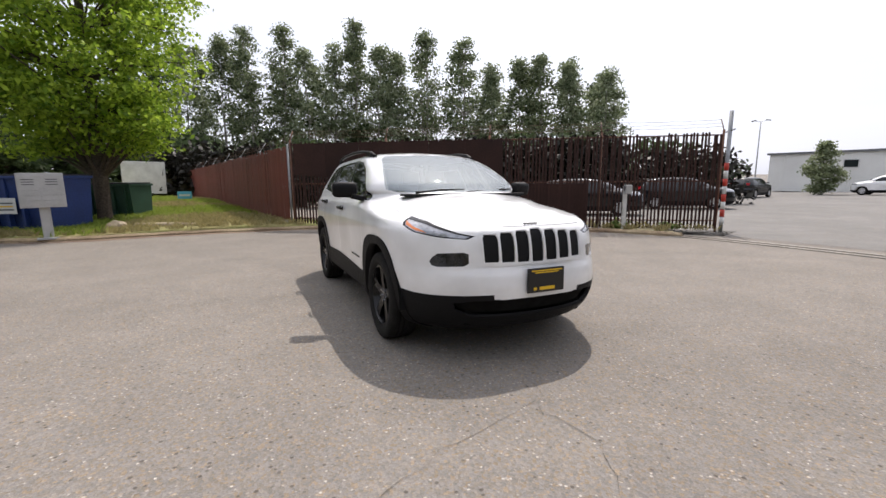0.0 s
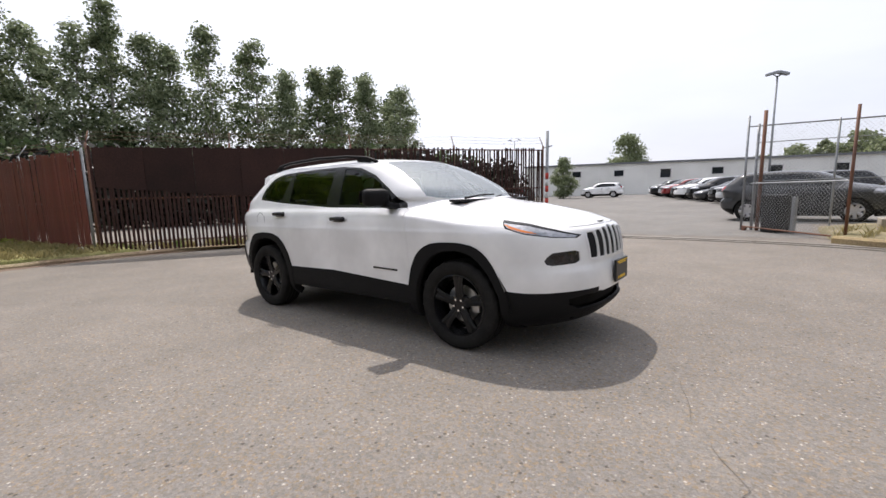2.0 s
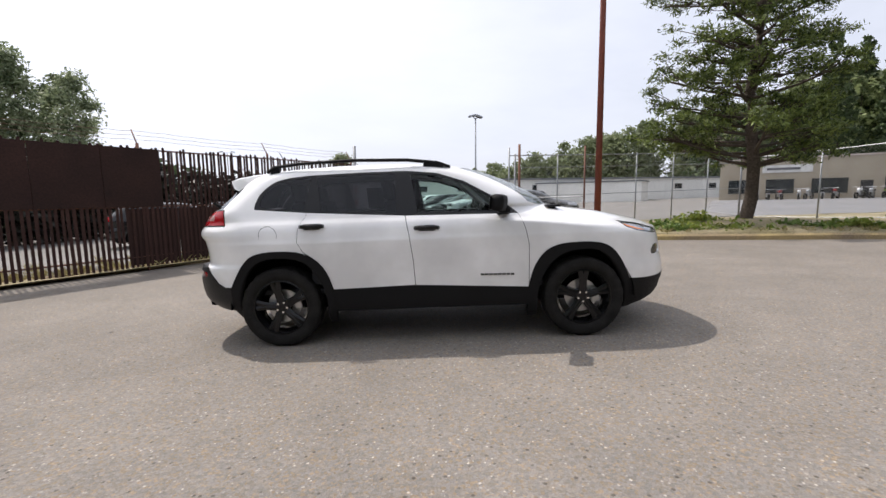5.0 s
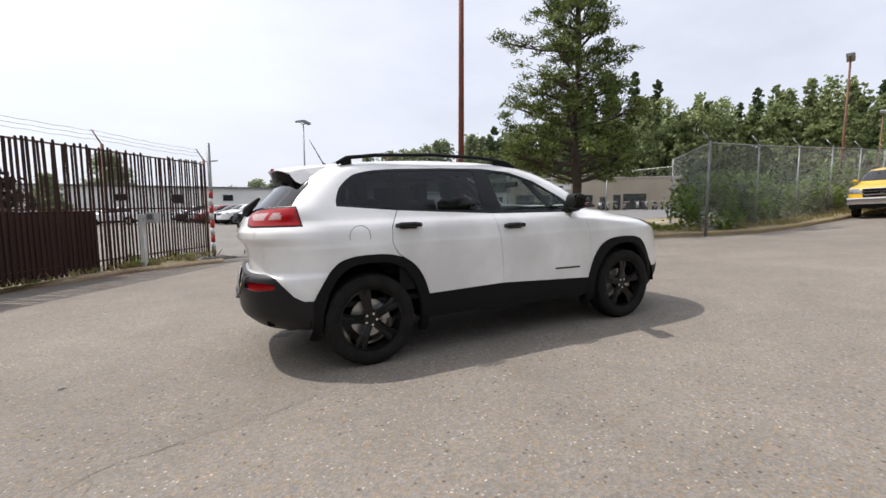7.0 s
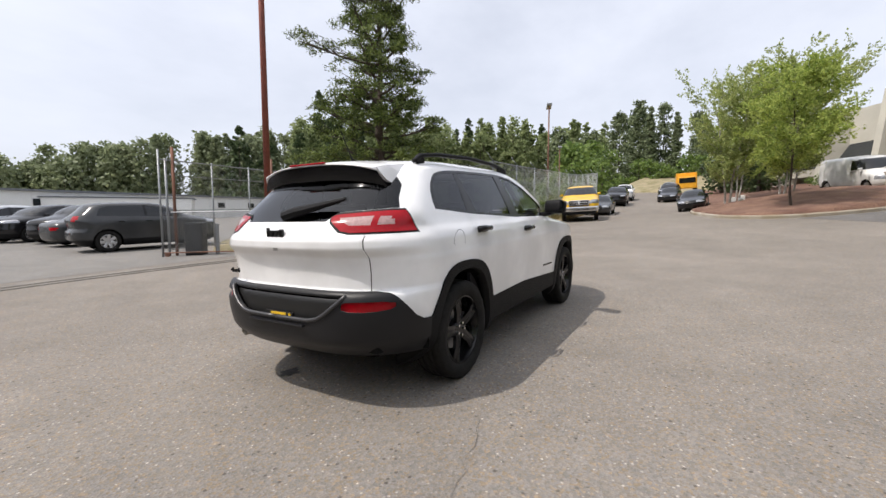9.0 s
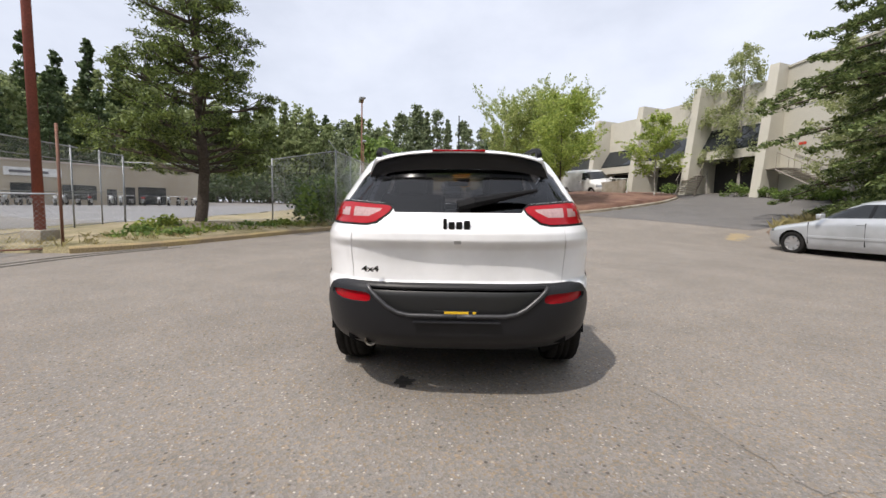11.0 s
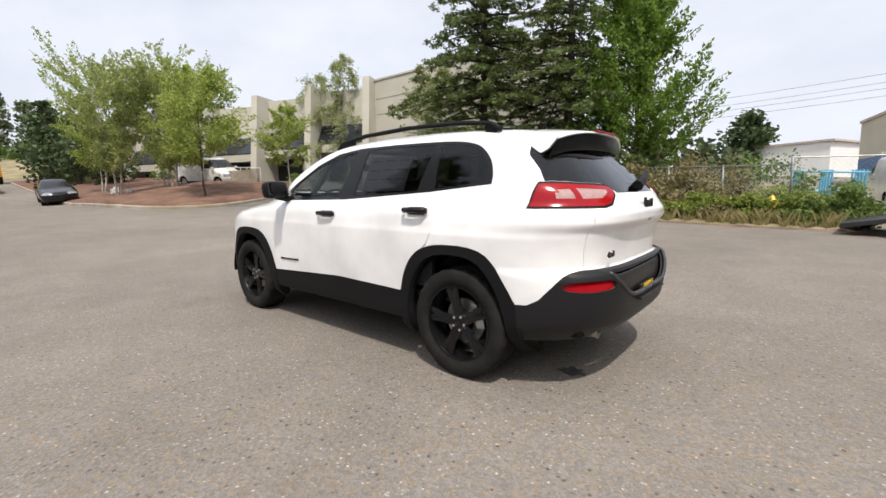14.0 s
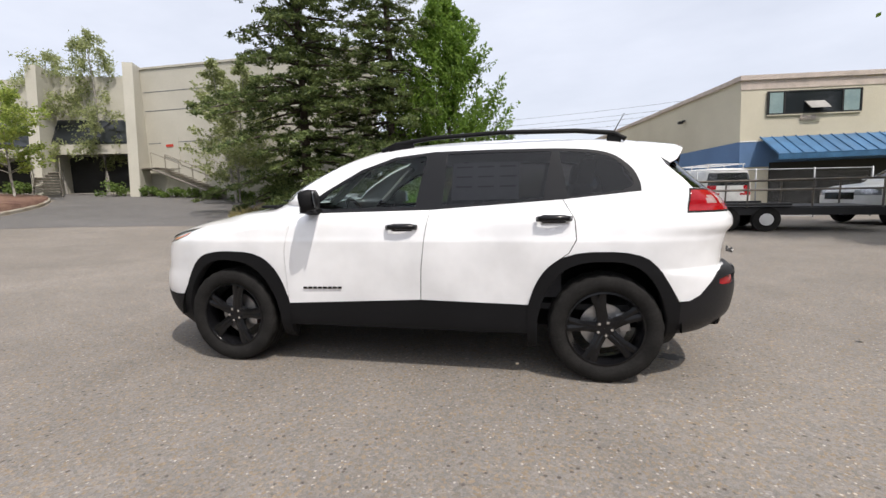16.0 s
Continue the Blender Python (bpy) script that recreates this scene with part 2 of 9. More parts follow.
M = {
    "asphalt": asphalt_material("asphalt", (0.199, 0.174, 0.146), (0.43, 0.395, 0.35), 0.5),
    "yard_asphalt": asphalt_material("yard asphalt", (0.185, 0.173, 0.156), (0.46, 0.44, 0.41), 0.5),
    "drive_asphalt": asphalt_material("drive asphalt", (0.128, 0.120, 0.112), (0.45, 0.43, 0.40), 0.4),
    "lot_asphalt": asphalt_material("lot asphalt", (0.19, 0.187, 0.185), (0.45, 0.44, 0.42), 0.4),
    "crack": material("crack filler", (0.125, 0.113, 0.098), 0.9, grain=0.4, grain_scale=40),
    "oil": material("oil stain", (0.05, 0.046, 0.042), 0.6, grain=0.5, grain_scale=25),
    "grass_soil": material("grass soil", (0.20, 0.22, 0.06), 0.95, grain=0.4, grain_scale=30, second=(0.30, 0.25, 0.12), patch_scale=0.45, bump=0.6, bump_scale=40),
    "dry_soil": material("dry verge soil", (0.30, 0.25, 0.16), 0.95, grain=0.4, grain_scale=30, second=(0.17, 0.15, 0.07), patch_scale=0.7, bump=0.6, bump_scale=40),
    "sand": material("ochre sand", (0.30, 0.225, 0.115), 0.95, grain=0.35, grain_scale=25, second=(0.24, 0.20, 0.14), patch_scale=2.5),
    "bark": material("bark mulch", (0.115, 0.058, 0.042), 0.95, grain=0.5, grain_scale=25, second=(0.19, 0.11, 0.075), patch_scale=1.2, bump=0.8, bump_scale=30),
    "concrete": material("old concrete", (0.36, 0.33, 0.28), 0.9, grain=0.2, grain_scale=45, second=(0.24, 0.20, 0.14), patch_scale=1.4, bump=0.4, bump_scale=60),
    "kerb": material("weathered kerb", (0.44, 0.35, 0.22), 0.9, grain=0.35, grain_scale=40, second=(0.22, 0.15, 0.095), patch_scale=0.9, bump=0.3, bump_scale=50),
    "kerb_soil": material("washed brown soil", (0.20, 0.145, 0.10), 0.95, grain=0.4, grain_scale=35, second=(0.13, 0.085, 0.06), patch_scale=1.5, bump=0.5, bump_scale=60),
    "kerb_yellow": material("faded yellow kerb", (0.38, 0.29, 0.13), 0.9, grain=0.3, grain_scale=40, second=(0.26, 0.20, 0.13), patch_scale=1.2, bump=0.5, bump_scale=50),
    "rail_steel": material("worn steel", (0.30, 0.27, 0.23), 0.5, 0.6, grain=0.25, grain_scale=30),
    "slat_brown": material("brown slat", (0.042, 0.019, 0.015), 0.7, spec=0.25, grain=0.25, grain_scale=30, second=(0.028, 0.013, 0.011), patch_scale=1.2, vary=0.35),
    "slat_red": material("red slat", (0.15, 0.035, 0.024), 0.7, grain=0.2, grain_scale=30, second=(0.12, 0.028, 0.018), patch_scale=0.8, vary=0.25),
    "dark_steel": material("dark painted steel", (0.085, 0.08, 0.075), 0.55, 0.3, grain=0.3, grain_scale=40, second=(0.16, 0.13, 0.10), patch_scale=4),
    "galv": material("galvanised steel", (0.33, 0.345, 0.36), 0.5, 0.6, grain=0.15, grain_scale=50, second=(0.25, 0.26, 0.27), patch_scale=3),
    "rust": material("rusty steel", (0.20, 0.09, 0.055), 0.7, 0.2, grain=0.3, grain_scale=40, second=(0.13, 0.07, 0.05), patch_scale=2),
    "wire": material("wire", (0.42, 0.43, 0.44), 0.5, 0.4),
    "pole_rust": material("red-brown pole paint", (0.25, 0.065, 0.04), 0.7, 0.1, grain=0.25, grain_scale=30, second=(0.17, 0.05, 0.035), patch_scale=1.2),
    "bark_dark": material("dark bark", (0.085, 0.065, 0.05), 0.95, grain=0.4, grain_scale=18, bump=0.8, bump_scale=25),
    "bark_pale": material("pale bark", (0.42, 0.40, 0.36), 0.85, grain=0.4, grain_scale=8, second=(0.2, 0.18, 0.16), patch_scale=4, bump=0.5, bump_scale=25),
    "leaf_maple": leaf_material("maple leaves", (0.46, 0.60, 0.07), (0.10, 0.19, 0.02), 0.58),
    "leaf_poplar": leaf_material("poplar leaves", (0.30, 0.35, 0.19), (0.06, 0.085, 0.042), 0.4),
    "leaf_grey": leaf_material("pale poplar leaves", (0.38, 0.43, 0.26), (0.10, 0.135, 0.07), 0.38),
    "leaf_fir": leaf_material("fir needles", (0.22, 0.27, 0.09), (0.045, 0.075, 0.026), 0.35),
    "leaf_pine": leaf_material("pine needles", (0.22, 0.28, 0.065), (0.018, 0.034, 0.012), 0.2),
    "leaf_dark": leaf_material("dark wood leaves", (0.10, 0.14, 0.055), (0.04, 0.065, 0.027), 0.3),
    # near-black: the shade inside the dense hedge is put into the leaf colour
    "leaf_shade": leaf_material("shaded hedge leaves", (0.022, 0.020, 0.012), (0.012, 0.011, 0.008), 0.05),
    # lightened leaves: distance haze is put into the colour
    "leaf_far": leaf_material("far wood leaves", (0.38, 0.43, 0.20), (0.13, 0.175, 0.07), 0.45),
    "leaf_locust": leaf_material("locust leaves", (0.22, 0.34, 0.055), (0.09, 0.17, 0.026), 0.5),
    # hill haze painted in as a paler, greyer leaf colour
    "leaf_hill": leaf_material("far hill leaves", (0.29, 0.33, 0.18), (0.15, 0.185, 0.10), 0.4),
    "leaf_wood": leaf_material("wood leaves", (0.21, 0.29, 0.07), (0.08, 0.135, 0.035), 0.45),
    "leaf_light": leaf_material("light green leaves", (0.50, 0.56, 0.15), (0.20, 0.28, 0.065), 0.6),
    "leaf_island": leaf_material("young tree leaves", (0.50, 0.54, 0.21), (0.20, 0.26, 0.085), 0.6),
    "leaf_birch": leaf_material("birch leaves", (0.46, 0.49, 0.23), (0.20, 0.24, 0.10), 0.55),
    "leaf_yellow": leaf_material("yellow-green leaves", (0.30, 0.33, 0.07), (0.12, 0.19, 0.04), 0.4),
    "leaf_brush": leaf_material("dry brush", (0.30, 0.25, 0.12), (0.13, 0.12, 0.05), 0.35),
    "grass_green": leaf_material("grass blades", (0.34, 0.42, 0.08), (0.17, 0.24, 0.04), 0.45),
    "grass_dry": leaf_material("dry grass blades", (0.42, 0.36, 0.17), (0.25, 0.22, 0.10), 0.4),
    "wall_white": material("white metal siding", (0.80, 0.80, 0.77), 0.7, grain=0.06, grain_scale=20, second=(0.70, 0.70, 0.67), patch_scale=0.3),
    "wall_cream": material("cream stucco", (0.58, 0.54, 0.43), 0.9, grain=0.1, grain_scale=40, second=(0.52, 0.48, 0.38), patch_scale=0.4, bump=0.2),
    "wall_tan": material("tan block wall", (0.40, 0.35, 0.27), 0.9, grain=0.12, grain_scale=30, second=(0.34, 0.29, 0.22), patch_scale=0.4),
    "wall_beige": material("beige concrete panel", (0.50, 0.48, 0.41), 0.9, grain=0.08, grain_scale=30, second=(0.43, 0.41, 0.35), patch_scale=0.35, bump=0.2),
    "band_blue": material("blue painted band", (0.10, 0.19, 0.36), 0.7, grain=0.1, grain_scale=30, second=(0.085, 0.16, 0.30), patch_scale=0.6),
    "blind_teal": material("pale teal blinds", (0.24, 0.33, 0.33), 0.6, grain=0.15, grain_scale=30, second=(0.18, 0.26, 0.27), patch_scale=2),
    "parapet": material("parapet cap", (0.54, 0.46, 0.41), 0.8, grain=0.1, grain_scale=20),
    "awning": material("blue metal awning", (0.055, 0.16, 0.31), 0.45, 0.2, grain=0.15, grain_scale=25, second=(0.04, 0.115, 0.22), patch_scale=1.5),
    "roof_grey": material("grey roof panel", (0.17, 0.18, 0.19), 0.7, grain=0.15, grain_scale=10),
    # near-black, paints the shade inside openings and also serves plain black parts
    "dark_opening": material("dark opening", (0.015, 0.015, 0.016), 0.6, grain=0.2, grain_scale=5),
    "window_dark": material("dark window glass", (0.02, 0.024, 0.028), 0.05, spec=0.6),
    "white_paint": material("white enamel", (0.72, 0.72, 0.70), 0.5, grain=0.06, grain_scale=30),
    "red_paint": material("red enamel", (0.55, 0.05, 0.03), 0.5, grain=0.1, grain_scale=30),
    "blue_bin": material("dark blue steel", (0.012, 0.035, 0.15), 0.55, grain=0.2, grain_scale=20),
    "green_bin": material("dark green steel", (0.012, 0.055, 0.032), 0.6, grain=0.2, grain_scale=20),
    "cyan": material("light blue plastic", (0.10, 0.42, 0.62), 0.5),
    "mailbox": material("grey powder-coated steel", (0.48, 0.48, 0.47), 0.5, 0.1, grain=0.05, grain_scale=20),
    "wood_grey": material("weathered log", (0.40, 0.33, 0.23), 0.9, grain=0.3, grain_scale=20, second=(0.28, 0.22, 0.15), patch_scale=3, bump=0.5),
    "yellow": material("yellow enamel", (0.75, 0.45, 0.01), 0.4, grain=0.05, grain_scale=20, coat=0.5),
    "orange_yellow": material("orange-yellow enamel", (0.85, 0.40, 0.02), 0.5, grain=0.05, grain_scale=10),
    # the car
    "paint_white": material("white car paint", (0.92, 0.92, 0.925), 0.32, coat=1.0, grain=0.01, grain_scale=6, spec=0.5),
    "cladding": material("black grained plastic", (0.008, 0.008, 0.009), 0.6, spec=0.18, grain=0.15, grain_scale=300, bump=0.15, bump_scale=700),
    "gloss_black": material("gloss black", (0.008, 0.008, 0.009), 0.22, spec=0.32, grain=0.02, grain_scale=10),
    "bumper_grey": material("dark grey plastic", (0.013, 0.013, 0.015), 0.42, spec=0.3, grain=0.1, grain_scale=300, bump=0.1, bump_scale=700),
    "bumper_edge": material("highlight grey edge", (0.035, 0.035, 0.038), 0.35, spec=0.6, grain=0.1, grain_scale=200),
    "rubber": material("tyre rubber", (0.010, 0.0095, 0.009), 0.8, spec=0.2, grain=0.25, grain_scale=60, second=(0.018, 0.017, 0.016), patch_scale=8),
    "rim_black": material("satin black wheel", (0.006, 0.006, 0.007), 0.25, 0.0, spec=0.3, coat=0.12, grain=0.05, grain_scale=20),
    "steel": material("bare steel", (0.5, 0.5, 0.5), 0.35, 0.9, grain=0.1, grain_scale=60),
    "chrome": material("chrome", (0.75, 0.75, 0.76), 0.08, 1.0),
    # darkened colour stands in for dark trees reflected in the door mirrors
    "mirror": material("darkened mirror glass", (0.20, 0.21, 0.22), 0.03, 1.0),
    "tail_red": material("red lamp lens", (0.36, 0.004, 0.010), 0.15, coat=0.0, grain=0.1, grain_scale=40, spec=0.3),
    "tail_clear": material("clear lamp lens", (0.46, 0.29, 0.28), 0.12, coat=0.5, grain=0.15, grain_scale=60),
    "amber": material("amber reflector", (0.72, 0.20, 0.04), 0.15, coat=0.5, grain=0.1, grain_scale=60),
    "lamp_clear": material("headlight lens", (0.46, 0.47, 0.50), 0.12, 0.4, coat=0.8, grain=0.35, grain_scale=30, second=(0.20, 0.21, 0.23), patch_scale=7),
    "fog_glass": material("smoked fog lamp lens", (0.05, 0.05, 0.055), 0.18, coat=0.4, grain=0.3, grain_scale=40, second=(0.012, 0.012, 0.013), patch_scale=9),
    "slot_black": material("black grille mesh", (0.006, 0.006, 0.007), 0.6, spec=0.2, grain=0.3, grain_scale=120),
    "under": material("underbody", (0.008, 0.008, 0.008), 0.9, spec=0.1, grain=0.3, grain_scale=15),
    "cabin": material("dark cabin cloth", (0.025, 0.025, 0.027), 0.85, grain=0.2, grain_scale=80),
    "cabin_light": material("pale grey trim", (0.36, 0.35, 0.33), 0.8, grain=0.1, grain_scale=60),
    "paper": material("printed sheet", (0.80, 0.80, 0.78), 0.8, grain=0.05, grain_scale=30),
    "ink": material("grey print", (0.12, 0.12, 0.13), 0.8),
    "badge": material("black badge", (0.01, 0.01, 0.01), 0.25),
    "plate_black": material("plate insert", (0.012, 0.012, 0.012), 0.4),
    "plate_yellow": material("yellow print", (0.75, 0.47, 0.02), 0.5),
    "glass_dark": pane_material("privacy glass", (0.20, 0.20, 0.215), 1.42),
    "glass_clear": pane_material("clear green glass", (0.70, 0.82, 0.77), 1.32),
    # pale part-metal tint puts the bright sky glare into the windscreen
    "glass_wind": glass_material("windscreen glass", (0.62, 0.68, 0.70), 0.5, metal=0.55),
    "glass_car": glass_material("parked car glass", (0.012, 0.014, 0.016), 0.05),
    "paint_black": material("black car paint", (0.010, 0.010, 0.012), 0.16, coat=0.0, grain=0.02, grain_scale=6),
    "paint_grey": material("grey car paint", (0.06, 0.062, 0.065), 0.22, 0.3, coat=0.0, grain=0.02, grain_scale=6),
    "paint_silver": material("silver car paint", (0.50, 0.52, 0.54), 0.3, 0.35, coat=0.8, grain=0.02, grain_scale=6),
    "paint_red": material("red car paint", (0.24, 0.012, 0.014), 0.25, coat=0.8, grain=0.02, grain_scale=6),
    "paint_van": material("white van paint", (0.70, 0.70, 0.69), 0.35, coat=0.5, grain=0.03, grain_scale=6),
    "alloy": material("silver alloy wheel", (0.62, 0.62, 0.63), 0.3, 0.8, grain=0.05, grain_scale=20),
}


# ---- builders ----
def part(name, bm, mat, parent=None, label="", smooth=False, m=None):
    """Link a bmesh as one mesh object, under a thing or a part."""
    me = bpy.data.meshes.new(name)
    bm.to_mesh(me)
    bm.free()
    if mat is not None:
        me.materials.append(M[mat] if isinstance(mat, str) else mat)
    if smooth:
        me.polygons.foreach_set("use_smooth", [True] * len(me.polygons))
    ob = new(name, me)
    if m is not None:
        ob.matrix_local = m
    if parent is not None:
        ob.parent = parent
    if label:
        ob["label"] = label
    return ob


def thing(name, m, label, category, group="", kind=""):
    """An empty at the base of a thing, which carries its parts."""
    ob = new(name)
    ob.empty_display_size = 0.1
    ob.matrix_world = m
    return tagged(ob, label, category, group, kind)


def box(bm, x0, x1, y0, y1, z0, z1, bevel=0.0, m=None):
    r = bmesh.ops.create_cube(bm, size=1.0)
    vs = r["verts"]
    for v in vs:
        v.co = Vector(((x0 + x1) / 2 + v.co.x * (x1 - x0), (y0 + y1) / 2 + v.co.y * (y1 - y0), (z0 + z1) / 2 + v.co.z * (z1 - z0)))
    if bevel:
        es = list({e for v in vs for e in v.link_edges})
        out = bmesh.ops.bevel(bm, geom=es, offset=bevel, segments=2, affect="EDGES", profile=0.6)
        vs = list({v for f in out["faces"] for v in f.verts} | {v for v in vs if v.is_valid})
    if m is not None:
        for v in vs:
            v.co = m @ v.co
    return vs


def boxed(*a, **k):
    bm = bmesh.new()
    box(bm, *a, **k)
    return bm


def tube(bm, a, b, r, r2=None, seg=8, caps=True):
    """A straight round bar from a to b."""
    a, b = Vector(a), Vector(b)
    d = b - a
    q = d.to_track_quat("Z", "Y").to_matrix()
    r2 = r if r2 is None else r2
    rings = []
    for p, rr in ((a, r), (b, r2)):
        rings.append([bm.verts.new(p + q @ Vector((math.cos(6.2832 * i / seg) * rr, math.sin(6.2832 * i / seg) * rr, 0))) for i in range(seg)])
    for i in range(seg):
        bm.faces.new((rings[0][i], rings[0][(i + 1) % seg], rings[1][(i + 1) % seg], rings[1][i]))
    if caps:
        bm.faces.new(rings[0][::-1])
        bm.faces.new(rings[1])


def tubed(a, b, r, r2=None, seg=8):
    bm = bmesh.new()
    tube(bm, a, b, r, r2, seg)
    return bm


def sweep(bm, pts, profile, closed=True, caps=True, up=Vector((0, 0, 1))):
    """Sweep a profile of (side, up) pairs along points."""
    pts = [Vector(p) for p in pts]
    rings = []
    for i, p in enumerate(pts):
        d = (pts[min(i + 1, len(pts) - 1)] - pts[max(i - 1, 0)]).normalized()
        side = d.cross(up).normalized()
        top = side.cross(d)
        rings.append([bm.verts.new(p + side * s + top * u) for s, u in profile])
    n = len(profile)
    for a, b in zip(rings, rings[1:]):
        for i in range(n if closed else n - 1):
            bm.faces.new((a[i], a[(i + 1) % n], b[(i + 1) % n], b[i]))
    if caps and closed:
        bm.faces.new(rings[0][::-1])
        bm.faces.new(rings[-1])


def circle_profile(r, n=8):
    return [(math.cos(6.2832 * i / n) * r, math.sin(6.2832 * i / n) * r) for i in range(n)]


def lathe(bm, profile, seg=32, axis="Y"):
    """Turn a profile of (along, radius) pairs round an axis."""
    rings = []
    for h, r in profile:
        ring = []
        for i in range(seg):
            c, s = math.cos(6.2832 * i / seg) * r, math.sin(6.2832 * i / seg) * r
            ring.append(bm.verts.new((c, h, s) if axis == "Y" else (c, s, h)))
        rings.append(ring)
    for a, b in zip(rings, rings[1:]):
        for i in range(seg):
            bm.faces.new((a[i], b[i], b[(i + 1) % seg], a[(i + 1) % seg]))
    return rings


def lerp_table(table):
    """A smooth, monotone curve through (x, y) pairs."""
    xs = [p[0] for p in table]
    ys = [p[1] for p in table]
    n = len(xs)
    h = [xs[i + 1] - xs[i] for i in range(n - 1)]
    d = [(ys[i + 1] - ys[i]) / h[i] for i in range(n - 1)]
    m = [d[0]] + [0.0 if d[i - 1] * d[i] <= 0 else 2 * d[i - 1] * d[i] / (d[i - 1] + d[i]) for i in range(1, n - 1)] + [d[-1]]

    def f(x):
        if x <= xs[0]:
            return ys[0]
        if x >= xs[-1]:
            return ys[-1]
        i = max(k for k in range(n - 1) if xs[k] <= x)
        t = (x - xs[i]) / h[i]
        return (ys[i] * (1 + 2 * t) * (1 - t) ** 2 + m[i] * h[i] * t * (1 - t) ** 2 + ys[i + 1] * t * t * (3 - 2 * t) + m[i + 1] * h[i] * t * t * (t - 1))
    return f


def G(x, y):
    """Height of the ground: a gentle plane that climbs towards the hill road."""
    yc, xc = min(max(y, -60), 12), min(max(x, -60), 200)
    s = 0.8 * xc - 0.6 * yc
    q = max(0.0, min(s, 26) - 2)
    f = max(0.0, min(1.0, (y - 7.5) / 11))
    fade = 1 - 0.85 * f * f * (3 - 2 * f)
    w = 0.6 * f * max(0.0, min(xc, 60) - 12)
    dip = 0.27 * math.exp(-((x - 7.5) / 4) ** 2 - ((y + 9.5) / 3.2) ** 2)
    road = max(0.0, min(1.0, (x - 20.0) / 12.0))
    hollow = 0.66 * road * road * (3 - 2 * road) * math.exp(-((y + 0.5) / 6.0) ** 2)
    return -hollow + -dip + 0.0229 * (min(xc, 60) - w) - 0.0149 * yc + (0.0022 * q * q + 0.07 * max(0.0, min(s, 120) - 26)) * fade

# ---- car bodies: level outlines stacked into a sheet, then cut into panels ----
def body_sheet(spec, levels, nu):
    """The left half of a car body as a sheet of quads. spec gives, by height: nose x, tail x, half width, and the rounding of both ends."""
    bm = bmesh.new()
    nose, tail, wide, lf, lr, qf, qr = [lerp_table(spec[k]) for k in ("nose", "tail", "wide", "lf", "lr", "qf", "qr")]
    rows = []
    for z in levels:
        a, b, w = nose(z), tail(z), wide(z)
        row = []
        for i in range(nu + 1):
            v = i / nu
            x = a - (a - b) * (1 - math.cos(math.pi * v)) / 2
            f = max(0.0, min(1.0, (a - x) / lf(z)))
            r = max(0.0, min(1.0, (x - b) / lr(z)))
            y = w * (1 - (1 - f) ** 2) ** (1 / qf(z)) * (1 - (1 - r) ** 2) ** (1 / qr(z))
            row.append(bm.verts.new((x, max(y, 0.0), z)))
        rows.append(row)
    for a, b in zip(rows, rows[1:]):
        for i in range(nu):
            bm.faces.new((a[i], a[i + 1], b[i + 1], b[i]))
    bmesh.ops.remove_doubles(bm, verts=bm.verts[:], dist=0.0002)
    bm.normal_update()
    return bm


def inside(poly, a, b):
    hit = False
    n = len(poly)
    for i in range(n):
        (x0, y0), (x1, y1) = poly[i], poly[(i + 1) % n]
        if (y0 > b) != (y1 > b) and a < (x1 - x0) * (b - y0) / (y1 - y0) + x0:
            hit = not hit
    return hit


def slice_edges(bm, segments, axes, keep, pad=0.03):
    """Cut the sheet along straight segments seen along one axis."""
    i, j = axes
    k = 3 - i - j
    for (a0, b0), (a1, b1) in segments:
        lo_a, hi_a, lo_b, hi_b = min(a0, a1) - pad, max(a0, a1) + pad, min(b0, b1) - pad, max(b0, b1) + pad
        faces = []
        for f in bm.faces:
            c = f.verts[0].co
            if not (lo_a - 0.3 < c[i] < hi_a + 0.3 and lo_b - 0.3 < c[j] < hi_b + 0.3):
                continue
            cs = [v.co for v in f.verts]
            if max(p[i] for p in cs) < lo_a or min(p[i] for p in cs) > hi_a or max(p[j] for p in cs) < lo_b or min(p[j] for p in cs) > hi_b:
                continue
            if keep(f.calc_center_median()):
                faces.append(f)
        if not faces:
            continue
        es = {e for f in faces for e in f.edges}
        vs = {v for f in faces for v in f.verts}
        co, no = Vector((0, 0, 0)), Vector((0, 0, 0))
        co[i], co[j] = a0, b0
        no[i], no[j] = -(b1 - b0), a1 - a0
        bmesh.ops.bisect_plane(bm, geom=list(vs) + list(es) + faces, dist=0.00005, plane_co=co, plane_no=no.normalized())


def slice_poly(bm, poly, axes, keep):
    slice_edges(bm, [(poly[i], poly[(i + 1) % len(poly)]) for i in range(len(poly))], axes, keep)


def gap_segments(line, w):
    """Both sides of a narrow gap along a polyline."""
    out = []
    for (a0, b0), (a1, b1) in zip(line, line[1:]):
        d = math.hypot(a1 - a0, b1 - b0)
        na, nb = -(b1 - b0) / d * w, (a1 - a0) / d * w
        for s in (1, -1):
            out.append(((a0 + na * s, b0 + nb * s), (a1 + na * s, b1 + nb * s)))
    return out


def rounded(poly, ends=2, times=2):
    """Cut the corners of a polygon, but for its first and last few points."""
    for _ in range(times):
        out = list(poly[:ends])
        mid = poly[ends - 1:len(poly) - ends + 1] if ends else poly + poly[:1]
        for (x0, y0), (x1, y1) in zip(mid, mid[1:]):
            out += [(0.78 * x0 + 0.22 * x1, 0.78 * y0 + 0.22 * y1), (0.22 * x0 + 0.78 * x1, 0.22 * y0 + 0.78 * y1)]
        poly = out + list(poly[len(poly) - ends:] if ends else [])
    return poly


